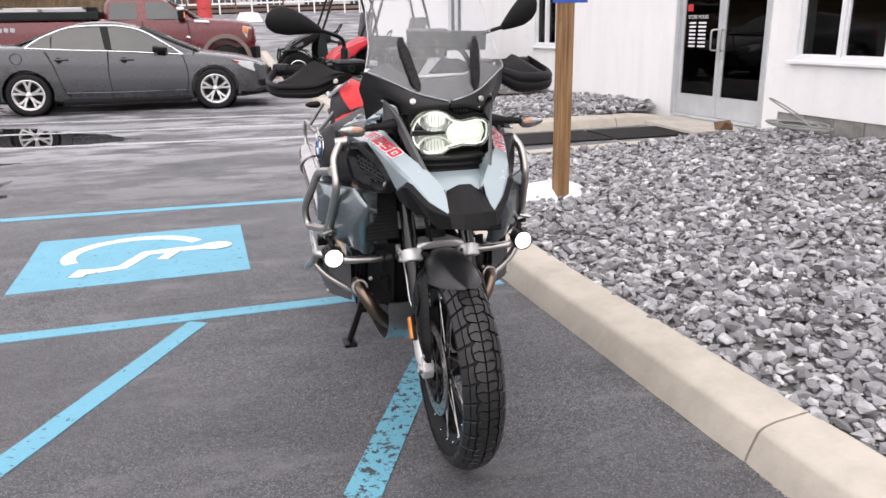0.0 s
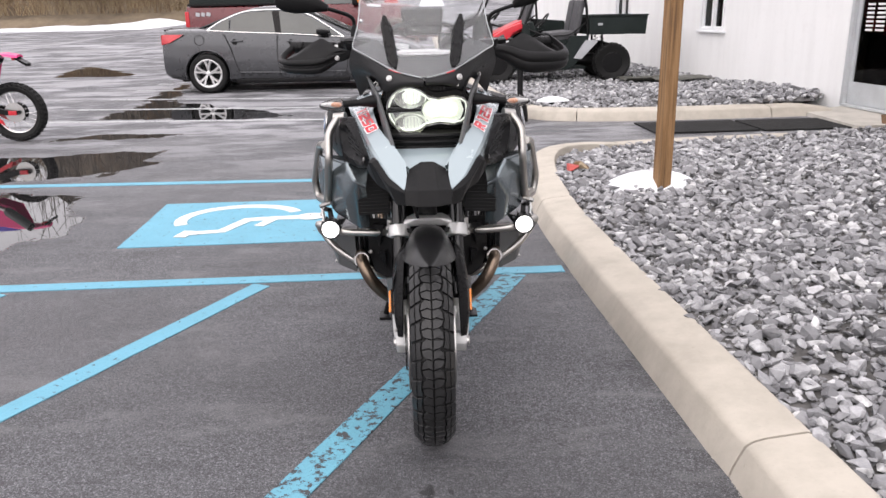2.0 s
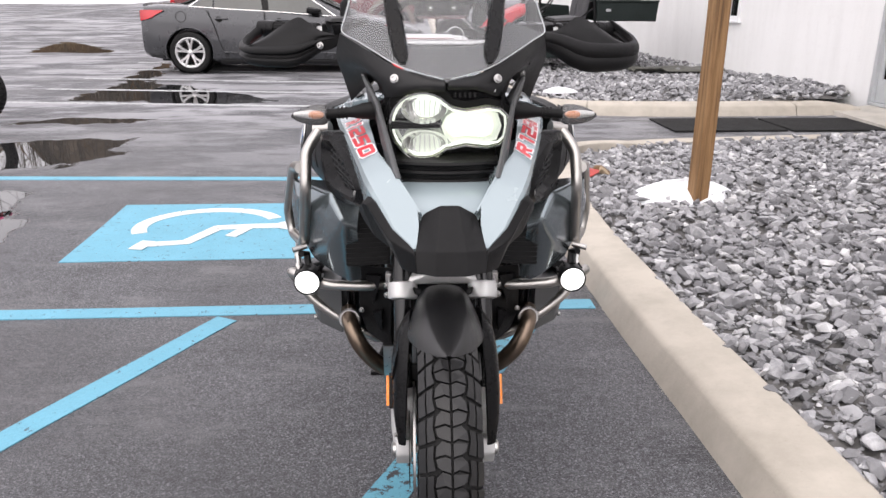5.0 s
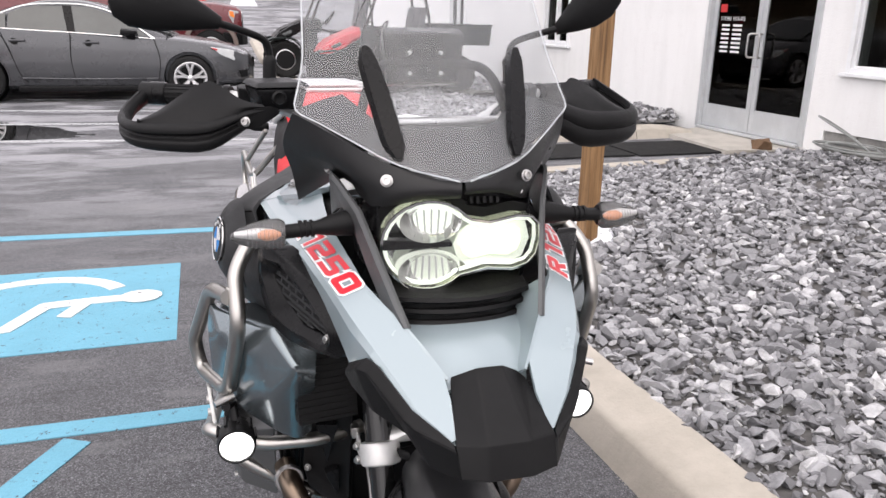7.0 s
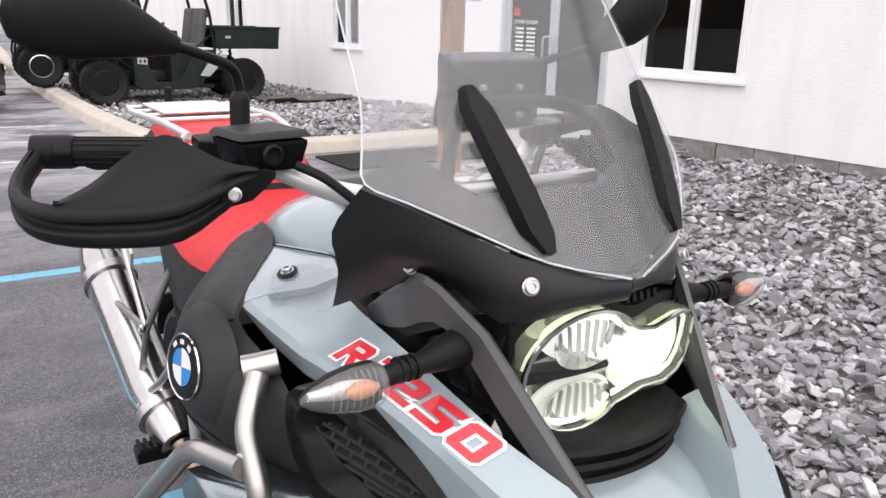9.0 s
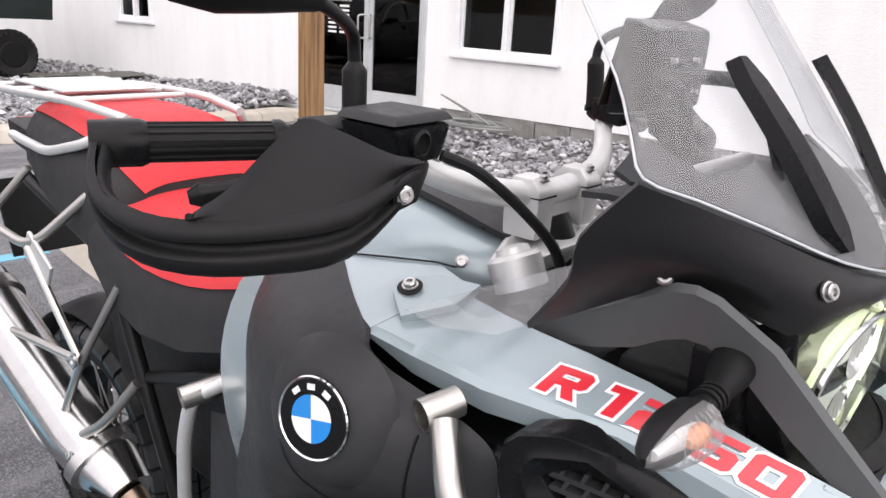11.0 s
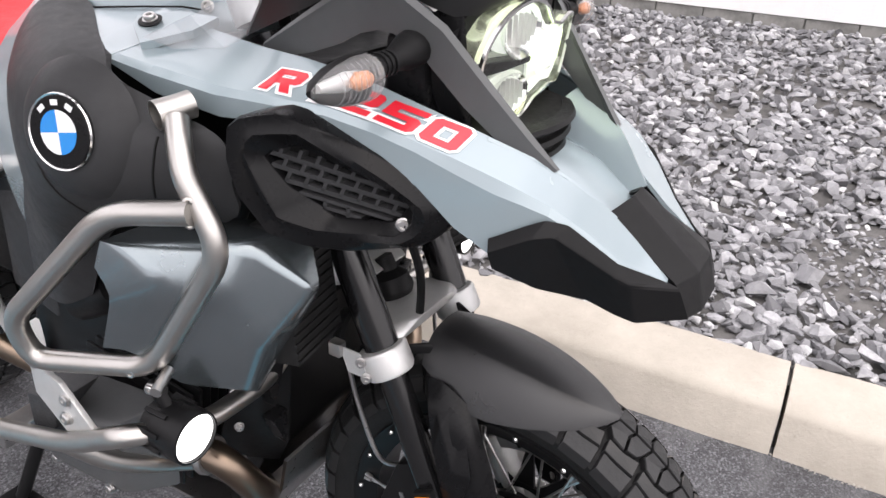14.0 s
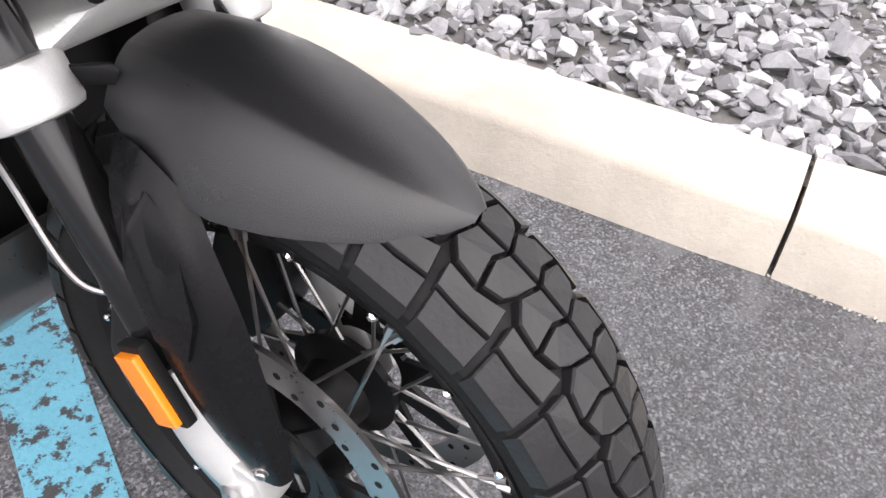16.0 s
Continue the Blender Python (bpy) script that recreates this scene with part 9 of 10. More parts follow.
    part("grille", boxed((0.05, 1.2, 0.36), pose(4.64, 0, 1.05), 0.02), CHROME, car)
    part("bed_box", boxed((2.26, 1.72, 0.22), pose(0.05, 0, 1.53), 0.02), GREEN_BLACK, car, "black bed cover")
    part("tailgate_bumper", boxed((0.14, 1.8, 0.2), pose(-1.2, 0, 0.6), 0.02), CHROME, car)


make_pickup()


def make_cargo():
    ob = tagged(empty("ladder_rack_load", pose(-4.4, 18.2, 1.768)), "silver metal sheets and boards tied on a truck bed", "cargo")
    rnd = random.Random(8)
    for i, (x, w, h) in enumerate(((-0.6, 1.0, 0.05), (0.35, 0.9, 0.07), (-0.1, 1.7, 0.04), (0.75, 0.5, 0.12))):
        part("board", boxed((w, 0.5, h), pose(x, -0.5 + 0.3 * i, h / 2 + 0.001 if i != 2 else 0.09, 0, 0, rnd.uniform(-6, 6)), 0.006), (STEEL, GREY_PANEL, STEEL, BLACK_SATIN)[i], ob)
    part("strap", tube([(-0.95, -0.72, 0.01), (-0.9, -0.5, 0.13), (-0.9, 0.5, 0.14), (-0.95, 0.75, 0.0)], 0.015, 6), BLACK, ob)


make_cargo()


def knobby(hub, r, width, rim, rows, knob):
    w = width / 2
    prof = [(rim, -w * 0.7), (r - 0.05, -w), (r - 0.018, -w * 0.72), (r - 0.012, 0), (r - 0.018, w * 0.72), (r - 0.05, w), (rim, w * 0.7), (rim - 0.015, 0), (rim, -w * 0.7)]
    bm = lathe(prof, 40, caps=False)
    for i in range(rows):
        a = 2 * math.pi * i / rows
        for k, f in enumerate((-0.82, -0.28, 0.28, 0.82)):
            aa = a + (math.pi / rows if k in (1, 2) else 0)
            lean = f * 0.55
            rr = r - 0.012 - 0.03 * abs(f) ** 3
            m = Matrix.Rotation(aa, 4, "Z") @ Matrix.Translation((rr, 0, f * w)) @ Matrix.Rotation(-lean, 4, "Y")
            box(bm, (knob * 0.9, knob * 1.1, w * 0.36), m)
    return part("tyre", bm, RUBBER, hub, smooth=30)


def buggy_wheel(car, x, y, r, mat):
    s = -1 if y < 0 else 1
    hub = empty("wheel")
    hub.parent = car
    hub.matrix_local = Matrix.Translation((x, y, r)) @ Matrix.Rotation(radians(-90 * s), 4, "X")
    knobby(hub, r, 0.24, r * 0.52, 26, 0.035)
    rim = r * 0.53
    part("rim", lathe([(rim, 0.085), (rim - 0.012, 0.09), (rim - 0.02, 0.05), (rim * 0.6, 0.03), (rim * 0.35, 0.05), (0.004, 0.05)], 32), BLACK_METAL, hub)
    part("rim_edge", lathe([(rim + 0.002, 0.088), (rim - 0.012, 0.094), (rim - 0.014, 0.088), (rim, 0.08)], 32, caps=False), mat, hub)
    for i in range(7):
        a = 2 * math.pi * i / 7
        part("spoke", hull([P(math.cos(a + d) * q, math.sin(a + d) * q, z) for d, q in ((-0.1, rim * 0.35), (0.1, rim * 0.35), (-0.13, rim * 0.92), (0.13, rim * 0.92)) for z in (0.03, 0.062)], 0.003), mat, hub)
    part("hub_cap", lathe([(rim * 0.3, 0.04), (rim * 0.28, 0.08), (0.004, 0.085)], 16), BLACK_METAL, hub)


def make_buggy(name, label, origin, paint, rim_mat, wb, bed=True, tall=1.75, seat_mat=None):
    """A side-by-side off-road buggy, its nose towards -x; the front axle is at x = 0."""
    car = tagged(empty(name, Matrix.Translation(origin)), label, "buggy", "off-road buggies on the gravel")
    half = 0.60
    r = 0.335
    for x in (0.0, wb):
        for s in (-1, 1):
            buggy_wheel(car, x, s * (half - 0.1), r, rim_mat)
            part("spring", tube([(x + (0.12 if x == 0 else -0.12) + 0.035 * math.cos(k * 1.1), s * (half - 0.28 - 0.02 * k / 9) + 0.035 * math.sin(k * 1.1), 0.42 + 0.011 * k) for k in range(34)], 0.007, 6), BLACK_METAL, car)
            part("suspension_arm", tube([(x, s * (half - 0.2), r), (x + (0.1 if x == 0 else -0.1), s * 0.18, r + 0.05)], 0.02, 8), BLACK_METAL, car)
    # nose: a stepped bonnet with a lamp on each side
    for s in (-1, 1):
        pts = [(-0.22, 0.66), (-0.10, 0.80), (0.12, 0.93), (0.44, 1.05), (0.46, 0.95), (0.28, 0.86), (0.22, 0.78), (-0.06, 0.66)]
        part("bonnet_side", plate_y(pts, s * (half - 0.22), 0, 0.16, 0.02), paint, car)
        part("headlamp", hull([P(-0.05, s * (half - 0.05), 0.78), P(0.12, s * (half - 0.06), 0.86), P(0.14, s * (half - 0.05), 0.80), P(0.0, s * (half - 0.05), 0.74), P(0.05, s * (half - 0.16), 0.78)], 0.006), CAR_GLASS, car)
        arch = [P(-0.30, 0, 0.68), P(-0.22, 0, 0.72), P(0.0, 0, 0.74), P(0.2, 0, 0.70), P(0.36, 0, 0.56), P(0.44, 0, 0.40)]
        part("front_arch", loft([[p + P(0, s * (half - 0.22), 0), p + P(0, s * (half + 0.03), -0.01), p + P(0.012, s * (half + 0.03), -0.035), p + P(0.012, s * (half - 0.22), -0.03)] for p in arch]), GREEN_BLACK, car)
        side = [(0.40, 0.30), (0.52, 0.22), (1.24, 0.22), (1.40, 0.30), (1.62, 0.70), (1.62, 0.80), (1.30, 0.80), (1.12, 0.44), (1.02, 0.33), (0.72, 0.33), (0.60, 0.62), (0.56, 1.0), (0.46, 1.02), (0.40, 0.7)]
        part("side_panel", plate_y(side, s * (half - 0.10), 0, 0.10, 0.015), GREEN_BLACK, car)
        part("rear_arch", hull([P(1.36, s * (half + 0.02), 0.42), P(1.56, s * (half + 0.02), 0.72), P(1.78, s * (half + 0.02), 0.73), P(1.78, s * (half + 0.02), 0.69), P(1.66, s * (half + 0.02), 0.68), P(1.5, s * (half + 0.02), 0.40), P(1.36, s * (half - 0.06), 0.42), P(1.56, s * (half - 0.06), 0.72), P(1.78, s * (half - 0.06), 0.73)], 0.008), GREY_PANEL if bed else paint, car)
        post = [(0.48, s * (half - 0.06), 0.98), (0.62, s * (half - 0.09), 1.30), (0.78, s * (half - 0.14), tall)]
        part("roll_cage_post", tube(post, 0.024, 10), BLACK_METAL, car)
        part("roll_cage_post", tube(rounded_corners([(1.62, s * (half - 0.06), 0.76), (1.58, s * (half - 0.08), 1.3), (1.48, s * (half - 0.14), tall), (0.78, s * (half - 0.14), tall)], 0.08), 0.024, 10), BLACK_METAL, car)
        part("side_rail", tube(rounded_corners([(0.5, s * (half - 0.05), 0.94), (0.9, s * (half - 0.03), 0.80), (1.3, s * (half - 0.03), 0.82), (1.58, s * (half - 0.08), 1.02)], 0.08), 0.014, 8), BLACK_METAL, car)
        seat = part("seat_cushion", boxed((0.46, 0.44, 0.15), pose(1.17, s * 0.26, 0.80, 0, -4, 0), 0.045), seat_mat or SEAT_VINYL, car)
        part("seat_base", boxed((0.44, 0.42, 0.42), pose(1.18, s * 0.27, 0.53), 0.02), GREEN_BLACK, car)
        part("seat_back", boxed((0.12, 0.44, 0.58), pose(1.47, s * 0.26, 1.12, 0, 10, 0), 0.045), SEAT_VINYL, car)
    part("bonnet", hull([P(-0.20, s * 0.36, 0.70) for s in (-1, 1)] + [P(-0.06, s * 0.38, 0.86) for s in (-1, 1)] + [P(0.46, s * 0.4, 1.09) for s in (-1, 1)] + [P(0.46, s * 0.4, 0.9) for s in (-1, 1)] + [P(0.0, s * 0.38, 0.66) for s in (-1, 1)], 0.025), paint, car)
    part("front_guard", tube(rounded_corners([(-0.2, -0.3, 0.36), (-0.34, -0.3, 0.5), (-0.3, -0.3, 0.72), (-0.3, 0.3, 0.72), (-0.34, 0.3, 0.5), (-0.2, 0.3, 0.36)], 0.05), 0.018, 8), BLACK_METAL, car)
    part("floor_pan", boxed((1.5, 0.98, 0.05), pose(0.85, 0, 0.25), 0.01), GREEN_BLACK, car)
    part("dashboard", boxed((0.16, 1.0, 0.24), pose(0.60, 0, 0.93, 0, -14, 0), 0.04), GREEN_BLACK, car)
    part("frame_rail", tube([(-0.15, 0, 0.34), (wb + 0.2, 0, 0.36)], 0.12, 10), BLACK_METAL, car)
    part("steering_wheel", lathe([(0.15 + 0.014 * math.cos(a), 0.014 * math.sin(a)) for a in np.linspace(0, 2 * math.pi, 9)], 24, pose(0.86, -0.27, 1.06, 0, -55, 0), caps=False), BLACK_SATIN, car)
    part("steering_column", tube([(0.64, -0.27, 0.92), (0.86, -0.27, 1.06)], 0.02, 8), BLACK_METAL, car)
    for x, z in ((0.78, tall), (1.48, tall), (1.58, 1.3)):
        part("roll_cage_bar", tube([(x, -(half - 0.12), z), (x, half - 0.12, z)], 0.022, 10), BLACK_METAL, car)
    if bed:
        box_part = part("cargo_bed", boxed((1.0, 1.16, 0.05), pose(2.14, 0, 0.84), 0.012), GREEN_BLACK, car)
        for s in (-1, 1):
            part("bed_side", plate_y([(1.64, 0.83), (2.63, 0.81), (2.66, 1.12), (1.62, 1.13)], s * 0.54, 0, 0.05, 0.012), GREEN_BLACK, box_part)
            part("bed_rim", boxed((1.06, 0.08, 0.03), pose(2.14, s * 0.575, 1.135), 0.01), GREEN_BLACK, box_part)
            part("bed_prop", tube([(1.9, s * 0.4, 0.6), (1.9, s * 0.4, 0.85)], 0.02, 8), BLACK_METAL, car)
            part("plate_bar", boxed((0.08, 0.01, 0.04), pose(1.82, s * 0.598, 0.99), 0.003), GREY_PANEL, box_part)
        part("tailgate", boxed((0.04, 1.1, 0.30), pose(2.64, 0, 0.97, 0, 5, 0), 0.01), GREEN_BLACK, box_part)
        part("bed_front", boxed((0.04, 1.1, 0.30), pose(1.645, 0, 0.97), 0.01), GREEN_BLACK, box_part)
        sticker = part("sticker", boxed((0.14, 0.006, 0.09), pose(0.53, -half - 0.003, 0.64, 0, 6, 0), 0.001), GREY_PANEL, car)
        part("sticker_bar", boxed((0.025, 0.004, 0.05), pose(0.50, -half - 0.007, 0.64), 0.001), FIN, sticker)
        part("sticker_bar", boxed((0.03, 0.004, 0.05), pose(0.56, -half - 0.007, 0.64), 0.001), FIN, sticker)
    else:
        part("rear_body", hull([P(1.6, s * 0.5, z) for s in (-1, 1) for z in (0.5, 0.95)] + [P(2.2, s * 0.4, z) for s in (-1, 1) for z in (0.6, 0.9)], 0.03), GREEN_BLACK, car)
    return car


make_buggy("utility_buggy", "red-nosed black utility buggy with a cargo bed", (1.42, 12.12, 0.085), BUGGY_RED, BLACK_METAL, 2.06)
make_buggy("sport_buggy", "black open sport buggy with bright wheels", (0.80, 13.95, 0.22), BLACK_SATIN, ALLOY, 1.95, bed=False, tall=1.72)


def make_dirt_bike():
    """Seen from its rear quarter; it stands on a hidden stand, its nose towards -x."""
    bike = tagged(empty("dirt_bike", Matrix.Translation((-4.53, 6.52, 0.024))), "magenta and red dirt bike with knobby tyres, parked", "motorcycle")
    spokes = plain("bright_spoke_wire", (0.75, 0.75, 0.74), 0.25, 1.0, vary=0.05)

    def spoked(x, z, r, w):
        hub = empty("wheel")
        hub.parent = bike
        hub.matrix_local = Matrix.Translation((x, 0, z)) @ Matrix.Rotation(radians(90), 4, "X")
        knobby(hub, r, w, r * 0.72, 38, 0.024)
        rim = r * 0.71
        part("rim", lathe([(rim, 0.03), (rim + 0.01, 0.035), (rim - 0.012, 0.02), (rim - 0.016, 0), (rim - 0.012, -0.02), (rim + 0.01, -0.035), (rim, -0.03)], 40, caps=False), spokes, hub, "bright silver rim")
        part("hub", lathe([(0.06, 0.045), (0.03, 0.03), (0.03, -0.03), (0.06, -0.045)], 20), BLACK_METAL, hub)
        for i in range(28):
            a = 2 * math.pi * i / 28
            b = a + (0.5 if i % 2 else -0.5)
            part("spoke", tube([(0.05 * math.cos(b), 0.05 * math.sin(b), 0.03 if i % 4 < 2 else -0.03), ((rim - 0.01) * math.cos(a), (rim - 0.01) * math.sin(a), 0)], 0.0026, 5), spokes, hub)
        part("brake_disc", lathe([(0.065, 0.055), (0.11, 0.055), (0.11, 0.058), (0.065, 0.058)], 28), STEEL, hub)
        return hub

    rear = spoked(0, 0.335, 0.33, 0.13)
    part("sprocket", lathe([(0.06, -0.06), (0.10, -0.06), (0.10, -0.066), (0.06, -0.066)], 36), BLACK_METAL, rear)
    spoked(-1.48, 0.345, 0.345, 0.10)
    for s in (-1, 1):
        part("swingarm", loft([[P(x, s * 0.085 + dy, z + dz) for dy, dz in ((-0.016, -h), (0.016, -h), (0.016, h), (-0.016, h))] for x, z, h in ((0.06, 0.335, 0.022), (-0.08, 0.34, 0.03), (-0.33, 0.40, 0.035), (-0.58, 0.45, 0.045))]), BLACK_METAL, bike)
        part("axle_block", boxed((0.09, 0.03, 0.05), pose(0.0, s * 0.10, 0.335), 0.006), BUGGY_RED, bike, "red axle block")
        part("chain_guide", plate_y([(-0.10, 0.20), (-0.28, 0.29), (-0.40, 0.31), (-0.40, 0.34), (-0.26, 0.33), (-0.12, 0.26)], s * 0.10, 0, 0.014, 0.004), BUGGY_RED, bike)
        part("fork_leg", tube([(-1.48, s * 0.09, 0.345), (-1.12, s * 0.09, 1.12)], 0.026, 10), SILVER, bike)
        part("side_panel", plate_y([(-0.18, 0.70), (-0.40, 0.62), (-0.58, 0.66), (-0.62, 0.88), (-0.36, 0.92), (-0.10, 0.94)], s * 0.10, 0, 0.018, 0.006), PINK, bike, "magenta side panel")
        part("radiator_shroud", plate_y([(-0.70, 0.70), (-1.10, 0.62), (-1.22, 0.86), (-0.92, 1.02), (-0.70, 0.95)], s * 0.13, 0, 0.02, 0.008), BUGGY_RED, bike)
        part("foot_peg", boxed((0.08, 0.10, 0.03), pose(-0.62, s * 0.2, 0.40), 0.004), STEEL, bike)
    part("rear_fender", loft([[P(x, -w, z - 0.02), P(x, -w * 0.8, z + 0.005), P(x, 0, z + 0.022), P(x, w * 0.8, z + 0.005), P(x, w, z - 0.02), P(x, 0, z - 0.005)] for x, z, w in ((0.14, 0.945, 0.075), (0.02, 0.965, 0.10), (-0.2, 0.955, 0.105), (-0.42, 0.915, 0.09))]), PINK, bike, "magenta rear mudguard")
    part("plate_holder", loft([[P(x, -0.06, z), P(x, 0.06, z), P(x, 0.05, z - 0.03), P(x, -0.05, z - 0.03)] for x, z in ((0.10, 0.945), (0.16, 0.90), (0.22, 0.865))]), BLACK_SATIN, bike)
    part("tail_lamp", boxed((0.05, 0.07, 0.04), pose(0.08, 0, 0.92), 0.01), TAIL_RED, bike)
    part("silencer", tube([(-0.02, -0.13, 0.93), (-0.05, -0.13, 0.905), (-0.24, -0.13, 0.74), (-0.27, -0.13, 0.715)], [0.03, 0.05, 0.055, 0.035], 18), ARM_GREY, bike, "dull grey silencer")
    part("silencer_cap", tube([(-0.03, -0.13, 0.922), (0.0, -0.13, 0.948)], [0.052, 0.04], 18), BLACK_SATIN, bike)
    part("exhaust_pipe", tube(curve_through([(-0.27, -0.13, 0.715), (-0.5, -0.14, 0.62), (-0.8, -0.14, 0.58), (-1.0, -0.1, 0.5), (-0.92, -0.05, 0.38)], 5), 0.024, 10), STEEL, bike)
    part("seat", loft([[P(x, -w, z - 0.06), P(x, -w * 0.9, z), P(x, 0, z + 0.012), P(x, w * 0.9, z), P(x, w, z - 0.06)] for x, z, w in ((-0.22, 0.985, 0.06), (-0.4, 0.985, 0.085), (-0.75, 0.96, 0.085), (-0.95, 0.99, 0.06))]), VIOLET, bike, "violet seat cover")
    part("tank", hull([P(-0.8, s * 0.09, 0.93) for s in (-1, 1)] + [P(-1.12, s * 0.07, 1.0) for s in (-1, 1)] + [P(-1.08, s * 0.12, 0.8) for s in (-1, 1)] + [P(-0.75, s * 0.1, 0.8) for s in (-1, 1)], 0.02), BLACK_SATIN, bike)
    part("engine", hull([P(x, s * 0.13, z) for x, z in ((-0.52, 0.36), (-0.92, 0.34), (-1.0, 0.46), (-0.86, 0.72), (-0.7, 0.72), (-0.54, 0.52)) for s in (-1, 1)], 0.02), BLACK_METAL, bike)
    part("frame", tube(rounded_corners([(-0.45, 0, 0.46), (-0.5, 0, 0.85), (-1.16, 0, 0.98), (-1.02, 0, 0.36), (-0.5, 0, 0.30), (-0.45, 0, 0.46)], 0.06), 0.026, 10), BLACK_METAL, bike)
    part("subframe", tube([(-0.5, 0, 0.62), (-0.1, 0, 0.92)], 0.03, 8), BLACK_METAL, bike)
    part("front_fender", loft([[P(x, -w, z - 0.02), P(x, 0, z + 0.01), P(x, w, z - 0.02), P(x, 0, z - 0.006)] for x, z, w in ((-1.18, 0.80, 0.05), (-1.4, 0.80, 0.085), (-1.75, 0.83, 0.06))]), BUGGY_RED, bike)
    part("handlebar", tube(curve_through([(-0.98, -0.4, 1.17), (-1.06, -0.2, 1.18), (-1.1, 0, 1.15), (-1.06, 0.2, 1.18), (-0.98, 0.4, 1.17)], 4), 0.014, 8), BLACK_METAL, bike)
    part("side_stand", tube([(-0.55, -0.12, 0.32), (-0.50, -0.30, 0.004)], 0.014, 8), STEEL, bike)


make_dirt_bike()


# ---- bollard, bank and distance ----
def make_bollard():
    b = tagged(empty("bollard", pose(1.24, 7.12, ground_z(1.24, 7.12))), "slim black post on a round rubber foot", "bollard")
    part("post", tube([(0, 0, 0.02), (0, 0, 0.32), (0, 0, 0.33), (0, 0, 0.68), (0, 0, 0.70)], [0.05, 0.05, 0.036, 0.036, 0.03], 16), BLACK, b)
    part("foot", lathe([(0.10, 0), (0.10, 0.06), (0.085, 0.2), (0.055, 0.21)], 24), BLACK, b)


make_bollard()


def mound(x0, x1, y0, y1, high, base, seed):
    bm = bmesh.new()
    n, k = 46, 16
    g = []
    for i in range(n + 1):
        row = []
        for j in range(k + 1):
            u, v = i / n, j / k
            x, y = x0 + (x1 - x0) * u, y0 + (y1 - y0) * v
            shape = (math.sin(math.pi * v) ** 0.8) * min(1, 6 * u, 6 * (1 - u)) * high(u)
            row.append(bm.verts.new((x, y + 0.5 * noise.noise(P(x * 0.3, seed, 0)), base(x, y) - 0.06 + shape * (0.8 + 0.6 * noise.noise(P(x * 0.5, y * 0.7, seed))) + 0.05 * noise.noise(P(x * 3, y * 3, seed)))))
        g.append(row)
    for r, q in zip(g, g[1:]):
        for j in range(k):
            bm.faces.new((r[j], q[j], q[j + 1], r[j + 1]))
    return bm


DIRTY_SNOW = plain("dirty_snow", (0.72, 0.74, 0.77), 0.7, vary=0.12, grain=6, bump=0.6, fine=30)
tagged(part("snowbank", mound(-24, -11.5, 38.5, 42, lambda u: 0.18 + 0.48 * u ** 2, ground_z, 4), DIRTY_SNOW, smooth=60), "long dirty snowbank at the lot's edge", "snow", kind="structure")
tagged(part("snow_heap", mound(0.2, 1.6, 39.0, 40.4, lambda u: 0.5, ground_z, 9), DIRTY_SNOW, smooth=60), "small heap of old snow on asphalt", "snow")
tagged(part("verge", mound(-60, -3.5, 41.5, 52, lambda u: 1.6, ground_z, 6), plain("dry_leaf_litter", (0.15, 0.115, 0.075), 0.9, vary=0.35, grain=3, bump=0.6, fine=14), smooth=60), "brown verge of dry grass and leaves", "verge", kind="structure")

BARK = plain("grey_bark", (0.12, 0.105, 0.09), 0.9, vary=0.3, grain=12, bump=0.6)
TWIG = plain("brown_twigs", (0.16, 0.105, 0.06), 0.9, vary=0.35, grain=2)
STRAW = plain("dry_straw", (0.30, 0.23, 0.135), 0.9, vary=0.3, grain=2)


def make_brush(name, label, n, x0, x1, y0, y1, h0, h1, mat, seed, lean=0.35, thick=0.016):
    """Leafless stems and side twigs, many and thin."""
    rnd = random.Random(seed)
    verts, faces = [], []

    def stem(a, b, r):
        d = (b - a).normalized()
        s = d.orthogonal().normalized()
        u = d.cross(s)
        k = len(verts)
        for p, q in ((a, r), (b, r * 0.35)):
            for i in range(3):
                w = 2 * math.pi * i / 3
                verts.append(p + q * (math.cos(w) * s + math.sin(w) * u))
        for i in range(3):
            j = (i + 1) % 3
            faces.append((k + i, k + j, k + 3 + j, k + 3 + i))

    for _ in range(n):
        x, y = rnd.uniform(x0, x1), rnd.uniform(y0, y1)
        h = rnd.uniform(h0, h1)
        z = ground_z(x, y) + 0.7
        a = P(x, y, z)
        b = a + P(rnd.uniform(-lean, lean) * h, rnd.uniform(-lean, lean) * h * 0.5, h)
        stem(a, b, thick * rnd.uniform(0.5, 1.3))
        for _ in range(4):
            p = a.lerp(b, rnd.uniform(0.25, 0.9))
            stem(p, p + P(rnd.uniform(-0.5, 0.5), rnd.uniform(-0.3, 0.3), rnd.uniform(0.1, 0.7)) * h * 0.4, thick * 0.5)
    me = bpy.data.meshes.new(name)
    me.from_pydata(verts, [], faces)
    me.materials.append(mat)
    tagged(new(name, me), label, "brush", kind="stuff")


make_brush("brush", "tangled leafless brown brush behind the lot", 5200, -58, -4, 42.5, 50, 0.6, 2.6, TWIG, 3)
make_brush("dry_grass", "pale dry grass at the wood's edge", 4200, -58, -5, 42.2, 47, 0.35, 1.1, STRAW, 5, 0.6, 0.014)
make_brush("saplings", "thin grey leafless saplings behind the brush", 1500, -75, 8, 50, 66, 5.0, 13.0, BARK, 7, 0.10, 0.06)
WOODS = plain("far_winter_woods", (0.105, 0.085, 0.066), 0.95, vary=0.45, grain=1.2, bump=0.8, fine=3)
